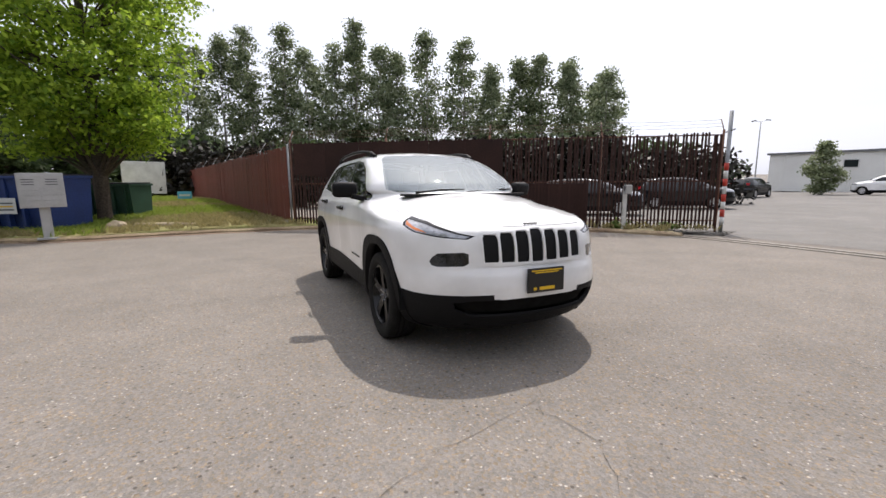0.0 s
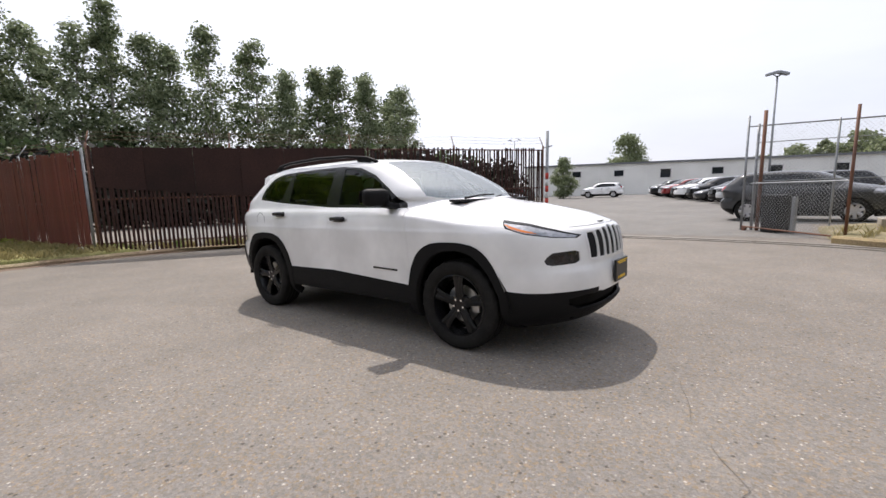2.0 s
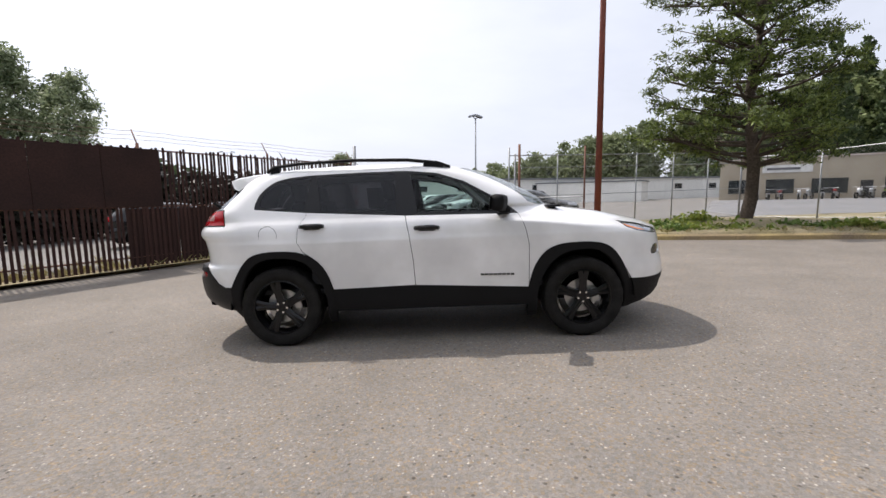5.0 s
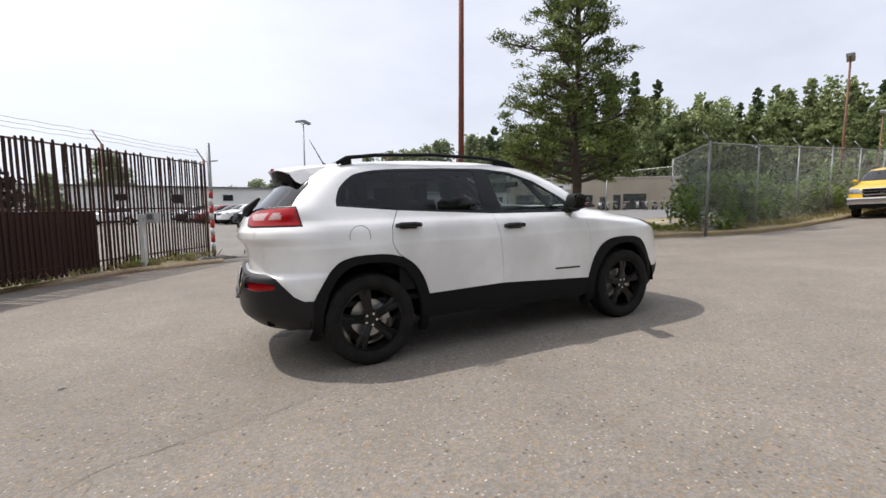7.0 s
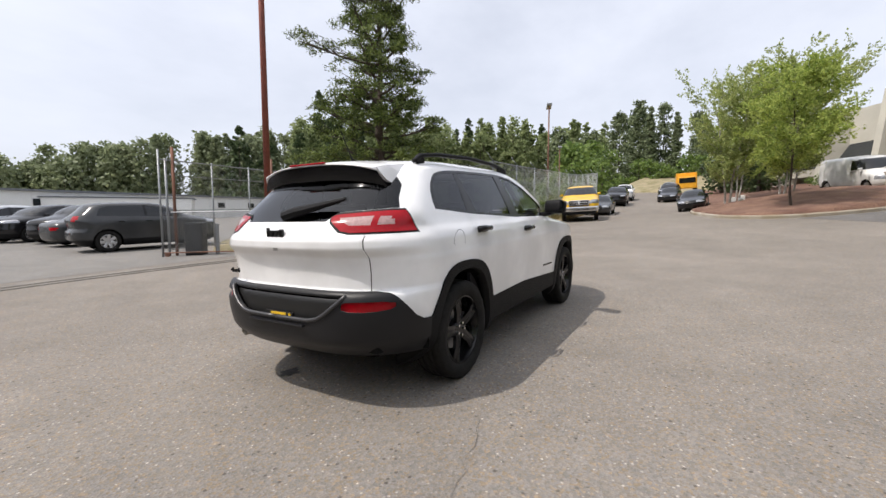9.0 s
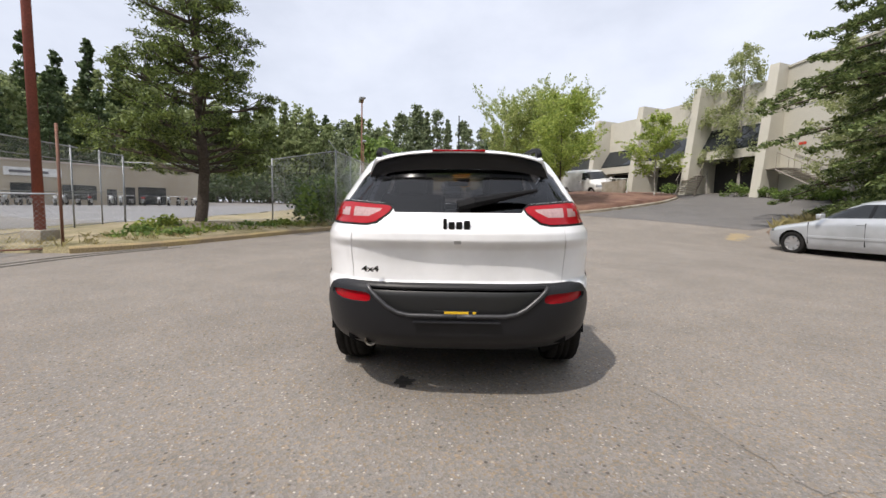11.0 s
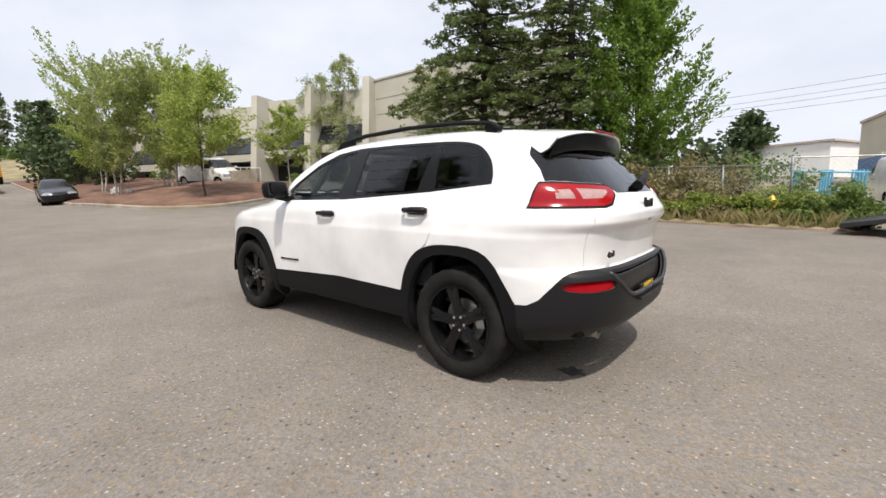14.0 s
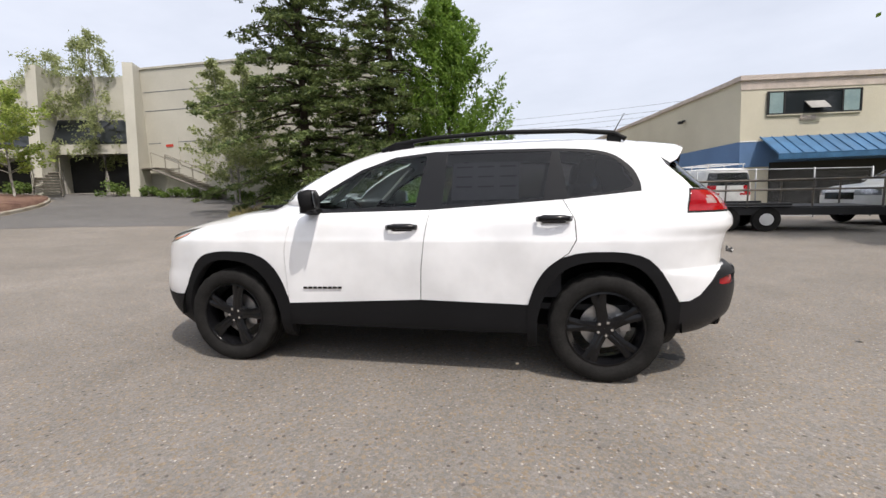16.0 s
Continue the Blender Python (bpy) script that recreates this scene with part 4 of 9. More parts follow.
def tree(name, x, y, h, radius, base, label, leaf, bark, seed, trunk_r=0.2, clumps=60, count=90, size=0.16, shape="round", clump=1.0, droop=0.0, lift=0.1, stems=1, category="tree", flat=0.62, drift=(0, 0)):
    """A tapered trunk, limbs, and a crown of many separate leaves in uneven clumps."""
    rng = np.random.default_rng(seed)
    rnd = random.Random(seed)
    z0 = G(x, y) + lift - 0.12
    t = thing(name, pose(x, y, z0), label, category)
    bm = bmesh.new()
    tops = []
    for s in range(stems):
        lean = Vector((rnd.uniform(-1, 1), rnd.uniform(-1, 1), 0)) * (0.04 * h if stems == 1 else 0.12 * h)
        pts = [Vector((0.12 * (s - stems / 2 + 0.5), 0, -0.15))]
        for i in range(1, 8):
            f = i / 7
            pts.append(Vector((lean.x * f, lean.y * f, h * 0.93 * f)) + Vector((rnd.uniform(-1, 1), rnd.uniform(-1, 1), 0)) * 0.018 * h * f)
        limb(bm, [pts[0] + Vector((0, 0, 0))] + pts[1:], trunk_r, trunk_r * 0.12, 8)
        tops.append(pts)
    centers = []
    for i in range(clumps):
        pts = tops[i % stems]
        f = rnd.random()
        zc = base + (h - base) * f
        if shape == "round":
            r = radius * math.sqrt(max(0.05, 1 - (2 * f - 0.85) ** 2 * 0.9))
        elif shape == "column":
            r = radius * (0.55 + 0.45 * math.sin(math.pi * min(1, f * 1.15))) * (1 - 0.6 * f)
        elif shape == "flame":
            r = radius * min(1.0, 0.65 + 1.2 * f) * (1.02 - f) ** 0.7
        elif shape == "cone":
            r = radius * (1 - f) ** 0.8 + 0.15
        elif shape == "fan":
            r = radius * (0.45 + 0.75 * f) * (1 if f < 0.85 else 0.7)
        else:
            r = radius * (1 - 0.7 * f)
        r *= rnd.uniform(0.35, 1.05) * (1 + 0.25 * math.sin(5 * f + seed))
        a = rnd.uniform(0, 6.2832)
        k = min(6, int(max(0.05, (zc - 0.25 * r) / (h * 0.93)) * 7))
        root = pts[k]
        end = Vector((root.x + drift[0] * f + r * math.cos(a), root.y + drift[1] * f + r * math.sin(a), zc - droop * r))
        centers.append(end)
        if i % 2 == 0:
            mid = root.lerp(end, 0.5) + Vector((0, 0, 0.08 * r))
            limb(bm, [root, mid, end], trunk_r * 0.28 * (1.1 - f), 0.012, 5)
            if r > 0.6 * radius:
                centers.append(root.lerp(end, 0.6) + Vector((0, 0, 0.1)))
    part("trunk", bm, bark, t, smooth=True)
    quads = leaves_at(rng, [tuple(c) for c in centers], (clump, clump, clump * flat), count, size, 0.62, 0.25, max(0, droop) * 0.8)
    quad_mesh("crown", quads, leaf, t)
    return t


def spray_tree(name, x, y, h, radius, base, label, leaf, bark, seed, trunk_r=0.1, boughs=70, twigs=6, leaves=26, size=0.07, shape="cone", up=0.8, hang=0.0, tuft=0.11, lift=0.1, stems=1):
    """A light-crowned tree: boughs that rise and bend, set with thin leafy twigs that leave gaps and a ragged outline."""
    rng = np.random.default_rng(seed)
    rnd = random.Random(seed)
    t = thing(name, pose(x, y, G(x, y) + lift - 0.12), label, "tree")
    bm = bmesh.new()
    trunks = []
    for k in range(stems):
        a = 6.2832 * k / stems + rnd.uniform(0, 2)
        lean = (0.02 if stems == 1 else 0.13) * h
        pts = [Vector((0.10 * (stems > 1) * math.cos(a) + lean * math.cos(a) * (i / 8) ** 1.3 + rnd.uniform(-1, 1) * 0.008 * h, 0.10 * (stems > 1) * math.sin(a) + lean * math.sin(a) * (i / 8) ** 1.3 + rnd.uniform(-1, 1) * 0.008 * h, -0.2 + (h + 0.1) * i / 8)) for i in range(9)]
        limb(bm, pts, trunk_r, trunk_r * 0.1, 8)
        trunks.append(pts)
    starts, ends = [], []
    for i in range(boughs):
        pts = trunks[i % stems]
        f = (i + rnd.random()) / boughs
        z = base + (h * 0.97 - base) * f
        q = max(0.0, min(7.99, (z + 0.2) / (h + 0.1) * 8))
        root = pts[int(q)].lerp(pts[int(q) + 1], q - int(q))
        if shape == "cone":
            r = radius * (1 - f) ** 0.75 + 0.12
        elif shape == "vase":
            r = radius * (0.55 + 0.75 * f) * (1.0 if f < 0.7 else 1.0 - 0.9 * (f - 0.7))
        else:
            r = radius * math.sqrt(max(0.06, 1 - (1.75 * f - 0.75) ** 2))
        r *= rnd.uniform(0.55, 1.12)
        a = rnd.uniform(0, 6.2832)
        d = Vector((math.cos(a), math.sin(a), 0))
        p1 = root + d * r * 0.6 + Vector((0, 0, up * r * (0.45 + 0.3 * hang)))
        p2 = root + d * r + Vector((0, 0, up * r * (1 - 0.9 * hang)))
        curve = [root * (1 - g) ** 2 + p1 * (2 * g * (1 - g)) + p2 * g * g for g in (0, 0.25, 0.5, 0.75, 1.0)]
        limb(bm, curve, max(0.008, trunk_r * 0.22 * (1.1 - f)), 0.004, 4)
        for k in range(twigs):
            g = 0.25 + 0.75 * (k + rnd.random()) / twigs
            c = root * (1 - g) ** 2 + p1 * (2 * g * (1 - g)) + p2 * g * g
            tangent = (p1 - root).lerp(p2 - p1, g).normalized()
            side = Vector((rnd.gauss(0, 0.6), rnd.gauss(0, 0.6), rnd.gauss(0, 0.4)))
            way = (tangent + side + Vector((0, 0, 0.25 * up * (1 - hang) - 2.2 * hang))).normalized()
            ln = (0.28 * r + 0.22) * rnd.uniform(0.6, 1.3) * (1 + 0.9 * hang)
            starts.append(tuple(c))
            ends.append(tuple(c + way * ln))
    part("trunk", bm, bark, t, smooth=True)
    s0, s1 = np.repeat(np.asarray(starts), leaves, axis=0), np.repeat(np.asarray(ends), leaves, axis=0)
    g = rng.uniform(0, 1, (len(s0), 1))
    p = s0 + (s1 - s0) * g + rng.normal(0, 1, (len(s0), 3)) * tuft * (1.05 - 0.75 * g)
    u = (s1 - s0) / np.maximum(np.linalg.norm(s1 - s0, axis=1, keepdims=True), 1e-6) + rng.normal(0, 0.7, p.shape)
    u /= np.linalg.norm(u, axis=1, keepdims=True)
    v = np.cross(u, rng.normal(0, 1, p.shape))
    v /= np.maximum(np.linalg.norm(v, axis=1, keepdims=True), 1e-6)
    sz = size * rng.uniform(0.6, 1.3, (len(p), 1))
    la, lb = u * sz, v * sz * 0.5
    quad_mesh("crown", np.stack([p - la, p + lb, p + la, p - lb], axis=1), leaf, t)
    return t


def conifer(name, x, y, h, radius, label, leaf, bark, seed, base=0.6, whorl=0.42, trunk_r=0.25, size=0.17, per=11, gap=0.15, droop=0.25, irregular=0.25, lift=0.1, power=0.85, belly=1.0):
    """A conifer: whorls of boughs with flat sprays of needles."""
    rng = np.random.default_rng(seed)
    rnd = random.Random(seed)
    z0 = G(x, y) + lift - 0.12
    t = thing(name, pose(x, y, z0), label, "tree")
    bm = bmesh.new()
    limb(bm, [(0, 0, -0.15), (0.02 * h * rnd.uniform(-1, 1), 0.0, h * 0.5), (0, 0, h)], trunk_r, 0.02, 8)
    centers = []
    z = base
    while z < h * 0.985:
        f = (z - base) / (h - base)
        r0 = radius * min(1.0, belly + 2.2 * f) * (1 - f) ** power + 0.12
        n = max(3, int(7 * (1 - f) + 3))
        a0 = rnd.uniform(0, 6.28)
        for k in range(n):
            if rnd.random() < gap:
                continue
            a = a0 + 6.2832 * k / n + rnd.uniform(-0.3, 0.3)
            r = r0 * rnd.uniform(1 - irregular * 2, 1 + irregular)
            d = Vector((math.cos(a), math.sin(a), 0))
            side = Vector((-d.y, d.x, 0))
            end = d * r + Vector((0, 0, z - droop * r))
            limb(bm, [(0, 0, z), tuple(d * r * 0.5 + Vector((0, 0, z - droop * r * 0.25))), tuple(end)], 0.022 + 0.012 * r, 0.006, 4)
            m = max(2, int(r / 0.30))
            for j in range(m):
                g = (j + 0.7) / m
                c = d * r * g + Vector((0, 0, z - droop * r * g * g))
                wd = 0.32 * r * (1.1 - g) + 0.10
                centers.append((c.x + side.x * rnd.uniform(-wd, wd), c.y + side.y * rnd.uniform(-wd, wd), c.z + rnd.uniform(-0.08, 0.05)))
                if g > 0.3:
                    centers.append((c.x + side.x * rnd.uniform(-wd, wd), c.y + side.y * rnd.uniform(-wd, wd), c.z + rnd.uniform(-0.12, 0.02)))
        z += whorl * rnd.uniform(0.7, 1.3)
    part("trunk", bm, bark, t, smooth=True)
    sp = max(0.20, size * 2.0)
    quad_mesh("crown", leaves_at(rng, centers, (sp, sp, sp * 0.45), per, size, 0.33, 0.5, 0.25), leaf, t)
    return t


def shrub(name, x, y, w, h, label, leaf, seed, count=900, size=0.06, lift=0.1, category="shrub", stalks=True):
    rng = np.random.default_rng(seed)
    rnd = random.Random(seed)
    t = thing(name, pose(x, y, G(x, y) + lift - 0.1), label, category)
    n = max(5, int(7 * w))
    centers = []
    bm = bmesh.new()
    for i in range(n):
        a, r = rnd.uniform(0, 6.28), w * 0.5 * math.sqrt(rnd.random())
        zc = h * rnd.uniform(0.25, 0.85) * (1 - 0.45 * (r / (w * 0.5)) ** 2)
        centers.append((r * math.cos(a), r * math.sin(a), zc))
        limb(bm, [(r * 0.3 * math.cos(a), r * 0.3 * math.sin(a), -0.1), (r * 0.8 * math.cos(a), r * 0.8 * math.sin(a), zc * 0.7), (r * math.cos(a), r * math.sin(a), zc)], 0.015, 0.004, 4)
    part("branchwork", bm, "bark_dark", t)
    quad_mesh("foliage", leaves_at(rng, centers, (w * 0.22, w * 0.22, h * 0.22), max(8, count // n), size, 0.6, 0.2), leaf, t)
    return t


def grass_tufts(name, spots, mat, label, seed, height=0.18, blades=9):
    """Many tufts of grass blades as one object."""
    rng = np.random.default_rng(seed)
    n = len(spots) * blades
    p = np.repeat(np.asarray(spots), blades, axis=0) + np.concatenate([rng.normal(0, 0.05, (n, 2)), np.zeros((n, 1))], axis=1)
    a = rng.uniform(0, 6.283, n)
    h = height * rng.uniform(0.4, 1.2, n)
    lean = rng.normal(0, 0.4, (n, 2)) * h[:, None]
    w = 0.007
    side = np.stack([np.cos(a) * w, np.sin(a) * w, np.zeros(n)], axis=1)
    top = p + np.concatenate([lean, h[:, None]], axis=1)
    mid = p + np.concatenate([lean * 0.35, h[:, None] * 0.6], axis=1)
    quads = np.stack([p - side, p + side, mid + side * 0.8, top], axis=1)
    return tagged(quad_mesh(name, quads, mat), label, "grass", kind="stuff")


def woods(name, trees, leaf, label, seed, count=14, size=0.9):
    """A far wood: many crowns in one object."""
    rng = np.random.default_rng(seed)
    rnd = random.Random(seed)
    centers, spread = [], []
    w = max(0.9, size * 2.6)
    trunks = bmesh.new()
    for x, y, h, r, kind in trees:
        z0 = G(x, y)
        tube(trunks, (x, y, z0 - 1), (x, y, z0 + h * 0.9), 0.22, 0.05, 5, False)
        m = int(h * 6.5)
        for i in range(m):
            f = rnd.random()
            rr = r * ((1 - f) ** 0.75 + 0.08 if kind == "cone" else math.sqrt(max(0.08, 1 - (1.6 * f - 0.6) ** 2))) * rnd.uniform(0.3, 1.05)
            a = rnd.uniform(0, 6.28)
            centers.append((x + rr * math.cos(a), y + rr * math.sin(a), z0 + h * (0.08 + 0.92 * f)))
            k = w * (1.15 - 0.85 * f) if kind == "cone" else w
            spread.append((k, k, k * 0.7))
    quads = leaves_at(rng, centers, np.repeat(np.asarray(spread), count, axis=0), count, size, 0.65, 0.15)
    ob = quad_mesh(name, quads, leaf)
    tagged(ob, label, "woodland", kind="stuff")
    part("trunks", trunks, "bark_dark", ob)
    return ob


# broad maple beside the mailboxes
tree("maple_tree", -13.3, -6.2, 12.0, 3.7, 2.7, "broad maple with bright green leaves on the grass verge", "leaf_maple", "bark_dark", 11, 0.26, 400, 108, 0.09, "round", 0.72, 0.16, flat=0.42, drift=(-0.8, -2.3))
# tall poplars behind the fence
POPLARS = [(-55, -12.5, 17.0, 0), (-54.0, -6.9, 17.6, 1), (-52.6, -3.4, 18.2, 0), (-51.2, -0.3, 18.8, 0), (-50, 2.8, 19.2, 0), (-49, 5.7, 16.6, 1), (-47.6, 8.0, 17.4, 1), (-46.3, 10.7, 20.0, 0), (-45.3, 12.8, 17.0, 1),
           (-44.4, 15.0, 16.4, 1), (-42.8, 18.0, 18.0, 0), (-40.8, 21.9, 17.4, 0), (-39.6, 24.5, 14.6, 1), (-38.0, 27.4, 15.2, 0), (-36.7, 30.0, 15.4, 0), (-35.4, 32.6, 14.6, 1), (-33.8, 35.8, 13.8, 1), (-37, 39.5, 14.4, 0)]
for k, (x, y, h, pale) in enumerate(POPLARS):
    t = tree("poplar_tree", x, y, h, 3.3 + 0.6 * (k % 3), 1.0, "tall grey-green poplar behind the slatted fence", "leaf_grey" if pale else "leaf_poplar", "bark_pale", 100 + k, 0.2, 136, 46, 0.17, "flame", 0.85)
    t["group"] = "poplars behind the fence"
for k in range(13):
    x, y = -58.0 + 1.55 * k + 0.6 * (k % 2), -9.6 + 4.1 * k
    t = tree("poplar_tree", x, y, 16.4 - 0.22 * k + 1.3 * (k % 3), 3.0, 1.0, "tall grey-green poplar behind the slatted fence", "leaf_poplar" if k % 2 else "leaf_dark", "bark_pale", 140 + k, 0.18, 84, 32, 0.21, "flame", 0.95)
    t["group"] = "poplars behind the fence"
rnd = random.Random(9)
# darker leaf colour carries the shade that the undergrowth lies in
woods("undergrowth", [(-44 - 8 * (k % 3) + rnd.uniform(-2, 2), -22 + k * 2.2 + rnd.uniform(-1, 1), rnd.uniform(4.5, 8.5), 2.6, "round") for k in range(28)], "leaf_dark", "dark undergrowth below the poplars", 3, 20, 0.30)
# backdrop hedge, painted in deep shade by its leaf colour
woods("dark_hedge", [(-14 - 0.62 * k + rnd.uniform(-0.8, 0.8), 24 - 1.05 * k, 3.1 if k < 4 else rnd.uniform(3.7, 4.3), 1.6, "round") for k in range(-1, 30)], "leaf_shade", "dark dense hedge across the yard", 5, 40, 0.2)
woods("hedge_row", [(-36 + 0.32 * k * 2.2 + rnd.uniform(-1, 1), -9 + k * 2.2, rnd.uniform(3.2, 5.5), 2.0, "round") for k in range(22)], "leaf_dark", "green bushes behind the yard", 4, 16, 0.28)
for k, (x, y, h) in enumerate(((-38, -13.5, 9.5), (-41, -10.5, 11.0), (-35, -16.5, 8.5), (-40, -19, 10))):
    conifer("fir_tree", x, y, h, 2.6, "dark fir behind the red fence", "leaf_dark", "bark_dark", 60 + k, 0.4, 0.55, 0.2, 0.3, 9)
# the pine by the lamp
def scots_pine(x, y, h, seed):
    """A tall pine with separate plates of needles and see-through gaps."""
    rng = np.random.default_rng(seed)
    rnd = random.Random(seed)
    t = thing("pine_tree", pose(x, y, G(x, y) + 0.25), "tall pine with plates of dark green needles on the verge", "tree")
    bm = bmesh.new()
    trunk = [Vector((0.16 * math.sin(1.3 * i), 0.12 * math.cos(1.1 * i) - 0.12, -0.3 + (h + 0.2) * i / 12)) for i in range(13)]
    limb(bm, trunk, 0.20, 0.03, 9)
    centers = []
    for k in range(74):  # broad clouds of needles on rising boughs, thick below, looser towards the top
        f = min(1.0, max(0.0, (k + rnd.uniform(-0.7, 0.7)) / 74)) ** 1.35
        z = 2.2 + (h - 2.5) * f
        a = 2.39996 * k + rnd.uniform(-0.5, 0.5)
        full = 2.3 if f < 0.5 else 2.3 * (1 - ((f - 0.5) / 0.58) ** 1.8)
        rr = max(0.35, full + 0.45 * math.sin(17.0 * f)) * rnd.choice((0.4, 0.7, 0.95, 1.1)) * (1.0 + 0.25 * max(0.0, 1 - 2.2 * f) * math.sin(a))
        root = trunk[max(0, min(12, int((z - 0.5) / h * 12)))]
        d = Vector((math.cos(a), math.sin(a), 0))
        side = Vector((-d.y, d.x, 0))
        start = Vector((root.x, root.y, z - 0.45))
        end = Vector((root.x, root.y, z + rnd.uniform(-0.15, 0.3))) + d * rr
        limb(bm, [tuple(start), tuple(start.lerp(end, 0.5) + Vector((0, 0, -0.08))), tuple(end)], 0.06, 0.015, 5)
        wide = rnd.uniform(0.34, 0.62)
        for q in range(11):
            u = rnd.uniform(0.50, 1.12)
            c = start.lerp(end, u) + side * rnd.gauss(0, wide) + Vector((0, 0, rnd.uniform(-0.20, 0.36)))
            centers.append(tuple(c))
            limb(bm, [tuple(start.lerp(end, max(0.2, u - 0.3))), tuple(c)], 0.018, 0.005, 4)
    part("trunk", bm, "bark_dark", t, smooth=True)
    quad_mesh("crown", leaves_at(rng, centers, (0.28, 0.28, 0.12), 76, 0.08, 0.24, 0.1), "leaf_pine", t)
    return t


scots_pine(9.4, 8.7, 12.4, 21)
for k, (x, y, w, h) in enumerate(((6.6, 8.6, 1.3, 0.55), (7.6, 8.0, 1.6, 0.6), (8.7, 7.5, 1.7, 0.6), (9.8, 7.0, 1.5, 0.5), (10.9, 6.6, 1.4, 0.45), (8.2, 9.2, 1.5, 0.7), (7.0, 7.8, 1.1, 0.4), (11.6, 5.9, 1.1, 0.35))):
    shrub("groundcover_shrub", x, y, w, h, "low yellow-green shrub under the pine", "leaf_yellow" if k % 3 else "leaf_wood", 200 + k, 700, 0.07)["group"] = "shrubs under the pine"
for k in range(11):
    tx = 12.4 + 1.5 * k
    shrub("hedge_shrub", tx, 5.6 + 0.08 * (tx - 12) + 0.3 * (k % 2), 1.9, 2.3 + 0.35 * math.sin(k * 1.7), "dense dark green hedge shrub behind chain-link", "leaf_dark" if k % 2 else "leaf_wood", 230 + k, 1700, 0.085)["group"] = "hedge behind the chain-link"
# far woods
rnd = random.Random(31)
far = []
for k in range(84):
    a = k / 83
    far.append((72 + 50 * a + rnd.uniform(-6, 6), 84 - 62 * a + rnd.uniform(-6, 6), rnd.uniform(17, 24) + 1.0 * a, rnd.uniform(3.0, 4.6), "cone" if rnd.random() < 0.6 else "round"))
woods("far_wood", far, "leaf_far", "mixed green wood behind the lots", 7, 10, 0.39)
far = [(78 + 50 * (k / 39) + rnd.uniform(-5, 5), 92 - 60 * (k / 39) + rnd.uniform(-5, 5), rnd.uniform(20, 26), rnd.uniform(2.4, 3.6), "cone") for k in range(40)]
far += [(80 + 1.3 * k, 73 - 2.0 * k + 3 * (k % 2), 31 - 3.0 * (k % 3), 3.3, "cone") for k in range(-3, 6)]
woods("far_firs", far, "leaf_dark", "dark conifers at the back of the wood", 8, 8, 0.46)
woods("wood_edge", [(66 + 0.8 * k + 2 * (k % 2), 76 - 1.05 * k, 4.0 + 0.9 * (k % 4), 2.4, "round") for k in range(52)], "leaf_dark", "dark bushes along the foot of the wood", 17, 7, 0.36)
woods("fir_group", [(55.5, 58, 17.5, 3.6, "cone"), (59, 61, 19, 3.6, "cone"), (52, 62, 15, 3.2, "cone"), (48, 66, 14, 3.4, "cone"), (45, 70, 16, 3.4, "cone"), (63, 57, 17, 3.5, "cone")], "leaf_dark", "dark firs behind the tan building", 9, 36, 0.28)
hill = []
for k in range(64):
    a = k / 63
    hill.append((-10 + 150 * a + rnd.uniform(-5, 5), 190 - 55 * a + rnd.uniform(-8, 8), 5.6 + 32.5 * a + rnd.uniform(-3.0, 2.5), 5.4, "round" if rnd.random() < 0.75 else "cone"))
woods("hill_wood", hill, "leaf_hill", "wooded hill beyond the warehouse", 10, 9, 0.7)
woods("road_pines", [(112, 6, 20, 2.3, "round"), (118, 10, 19, 2.0, "round"), (108, 11, 22, 2.2, "round"), (104, -2, 14, 2.2, "round"), (100, 14, 20, 2.6, "round"), (98, 20, 18, 3.0, "round"), (95, 26, 19, 3.4, "round"), (116, -1, 18, 1.8, "round"), (112, -6, 15, 2.2, "round"), (106, 3, 17, 1.7, "cone"), (114, 13, 21, 2.0, "round"), (110, -10, 13, 2.4, "round"), (102, 8, 18, 1.9, "cone")], "leaf_poplar", "tall pines along the hill road", 12, 24, 0.34)
woods("road_bushes", [(62, -8, 6, 3.0, "round"), (56, -8.5, 5, 2.6, "round"), (70, -9, 7, 3, "round"), (76, -10, 7, 3, "round"), (84, -9, 6, 3, "round"), (66, 11, 8, 3, "round"), (58, 11.5, 8, 3, "round"), (50, 11, 7, 3, "round"), (44, 10, 6, 2.6, "round")], "leaf_wood", "green trees along the hill road", 13, 24, 0.27)
woods("road_firs", [(47.5, -4.0, 6.2, 2.0, "cone"), (51.5, -4.6, 7.6, 2.2, "cone"), (44.0, -5.2, 5.6, 1.9, "round"), (55.5, -5.2, 7.8, 2.3, "cone"), (49.5, -7.2, 8.2, 2.4, "cone"), (59.5, -6.2, 7.0, 2.3, "round"), (40.5, -6.4, 5.0, 1.9, "round")], "leaf_dark", "dark evergreens along the hill road", 19, 34, 0.2)
woods("hill_thicket", [(92 + 2.0 * (k % 3), -16 + 2.3 * k, 4.2 + 0.9 * (k % 4), 2.2, "round") for k in range(17)], "leaf_wood", "green thicket at the top of the hill road", 15, 18, 0.3)
bank = patch("hillside_bank", [(74, -14), (96, -18), (96, 16), (74, 10)], 0.05, "dry_soil", "bare tan earth bank at the top of the hill road", 2.0, lambda x, y: 2.6 * max(0.0, min(1.0, (x - 74) / 18)) ** 1.2, "earth bank", 0.3)
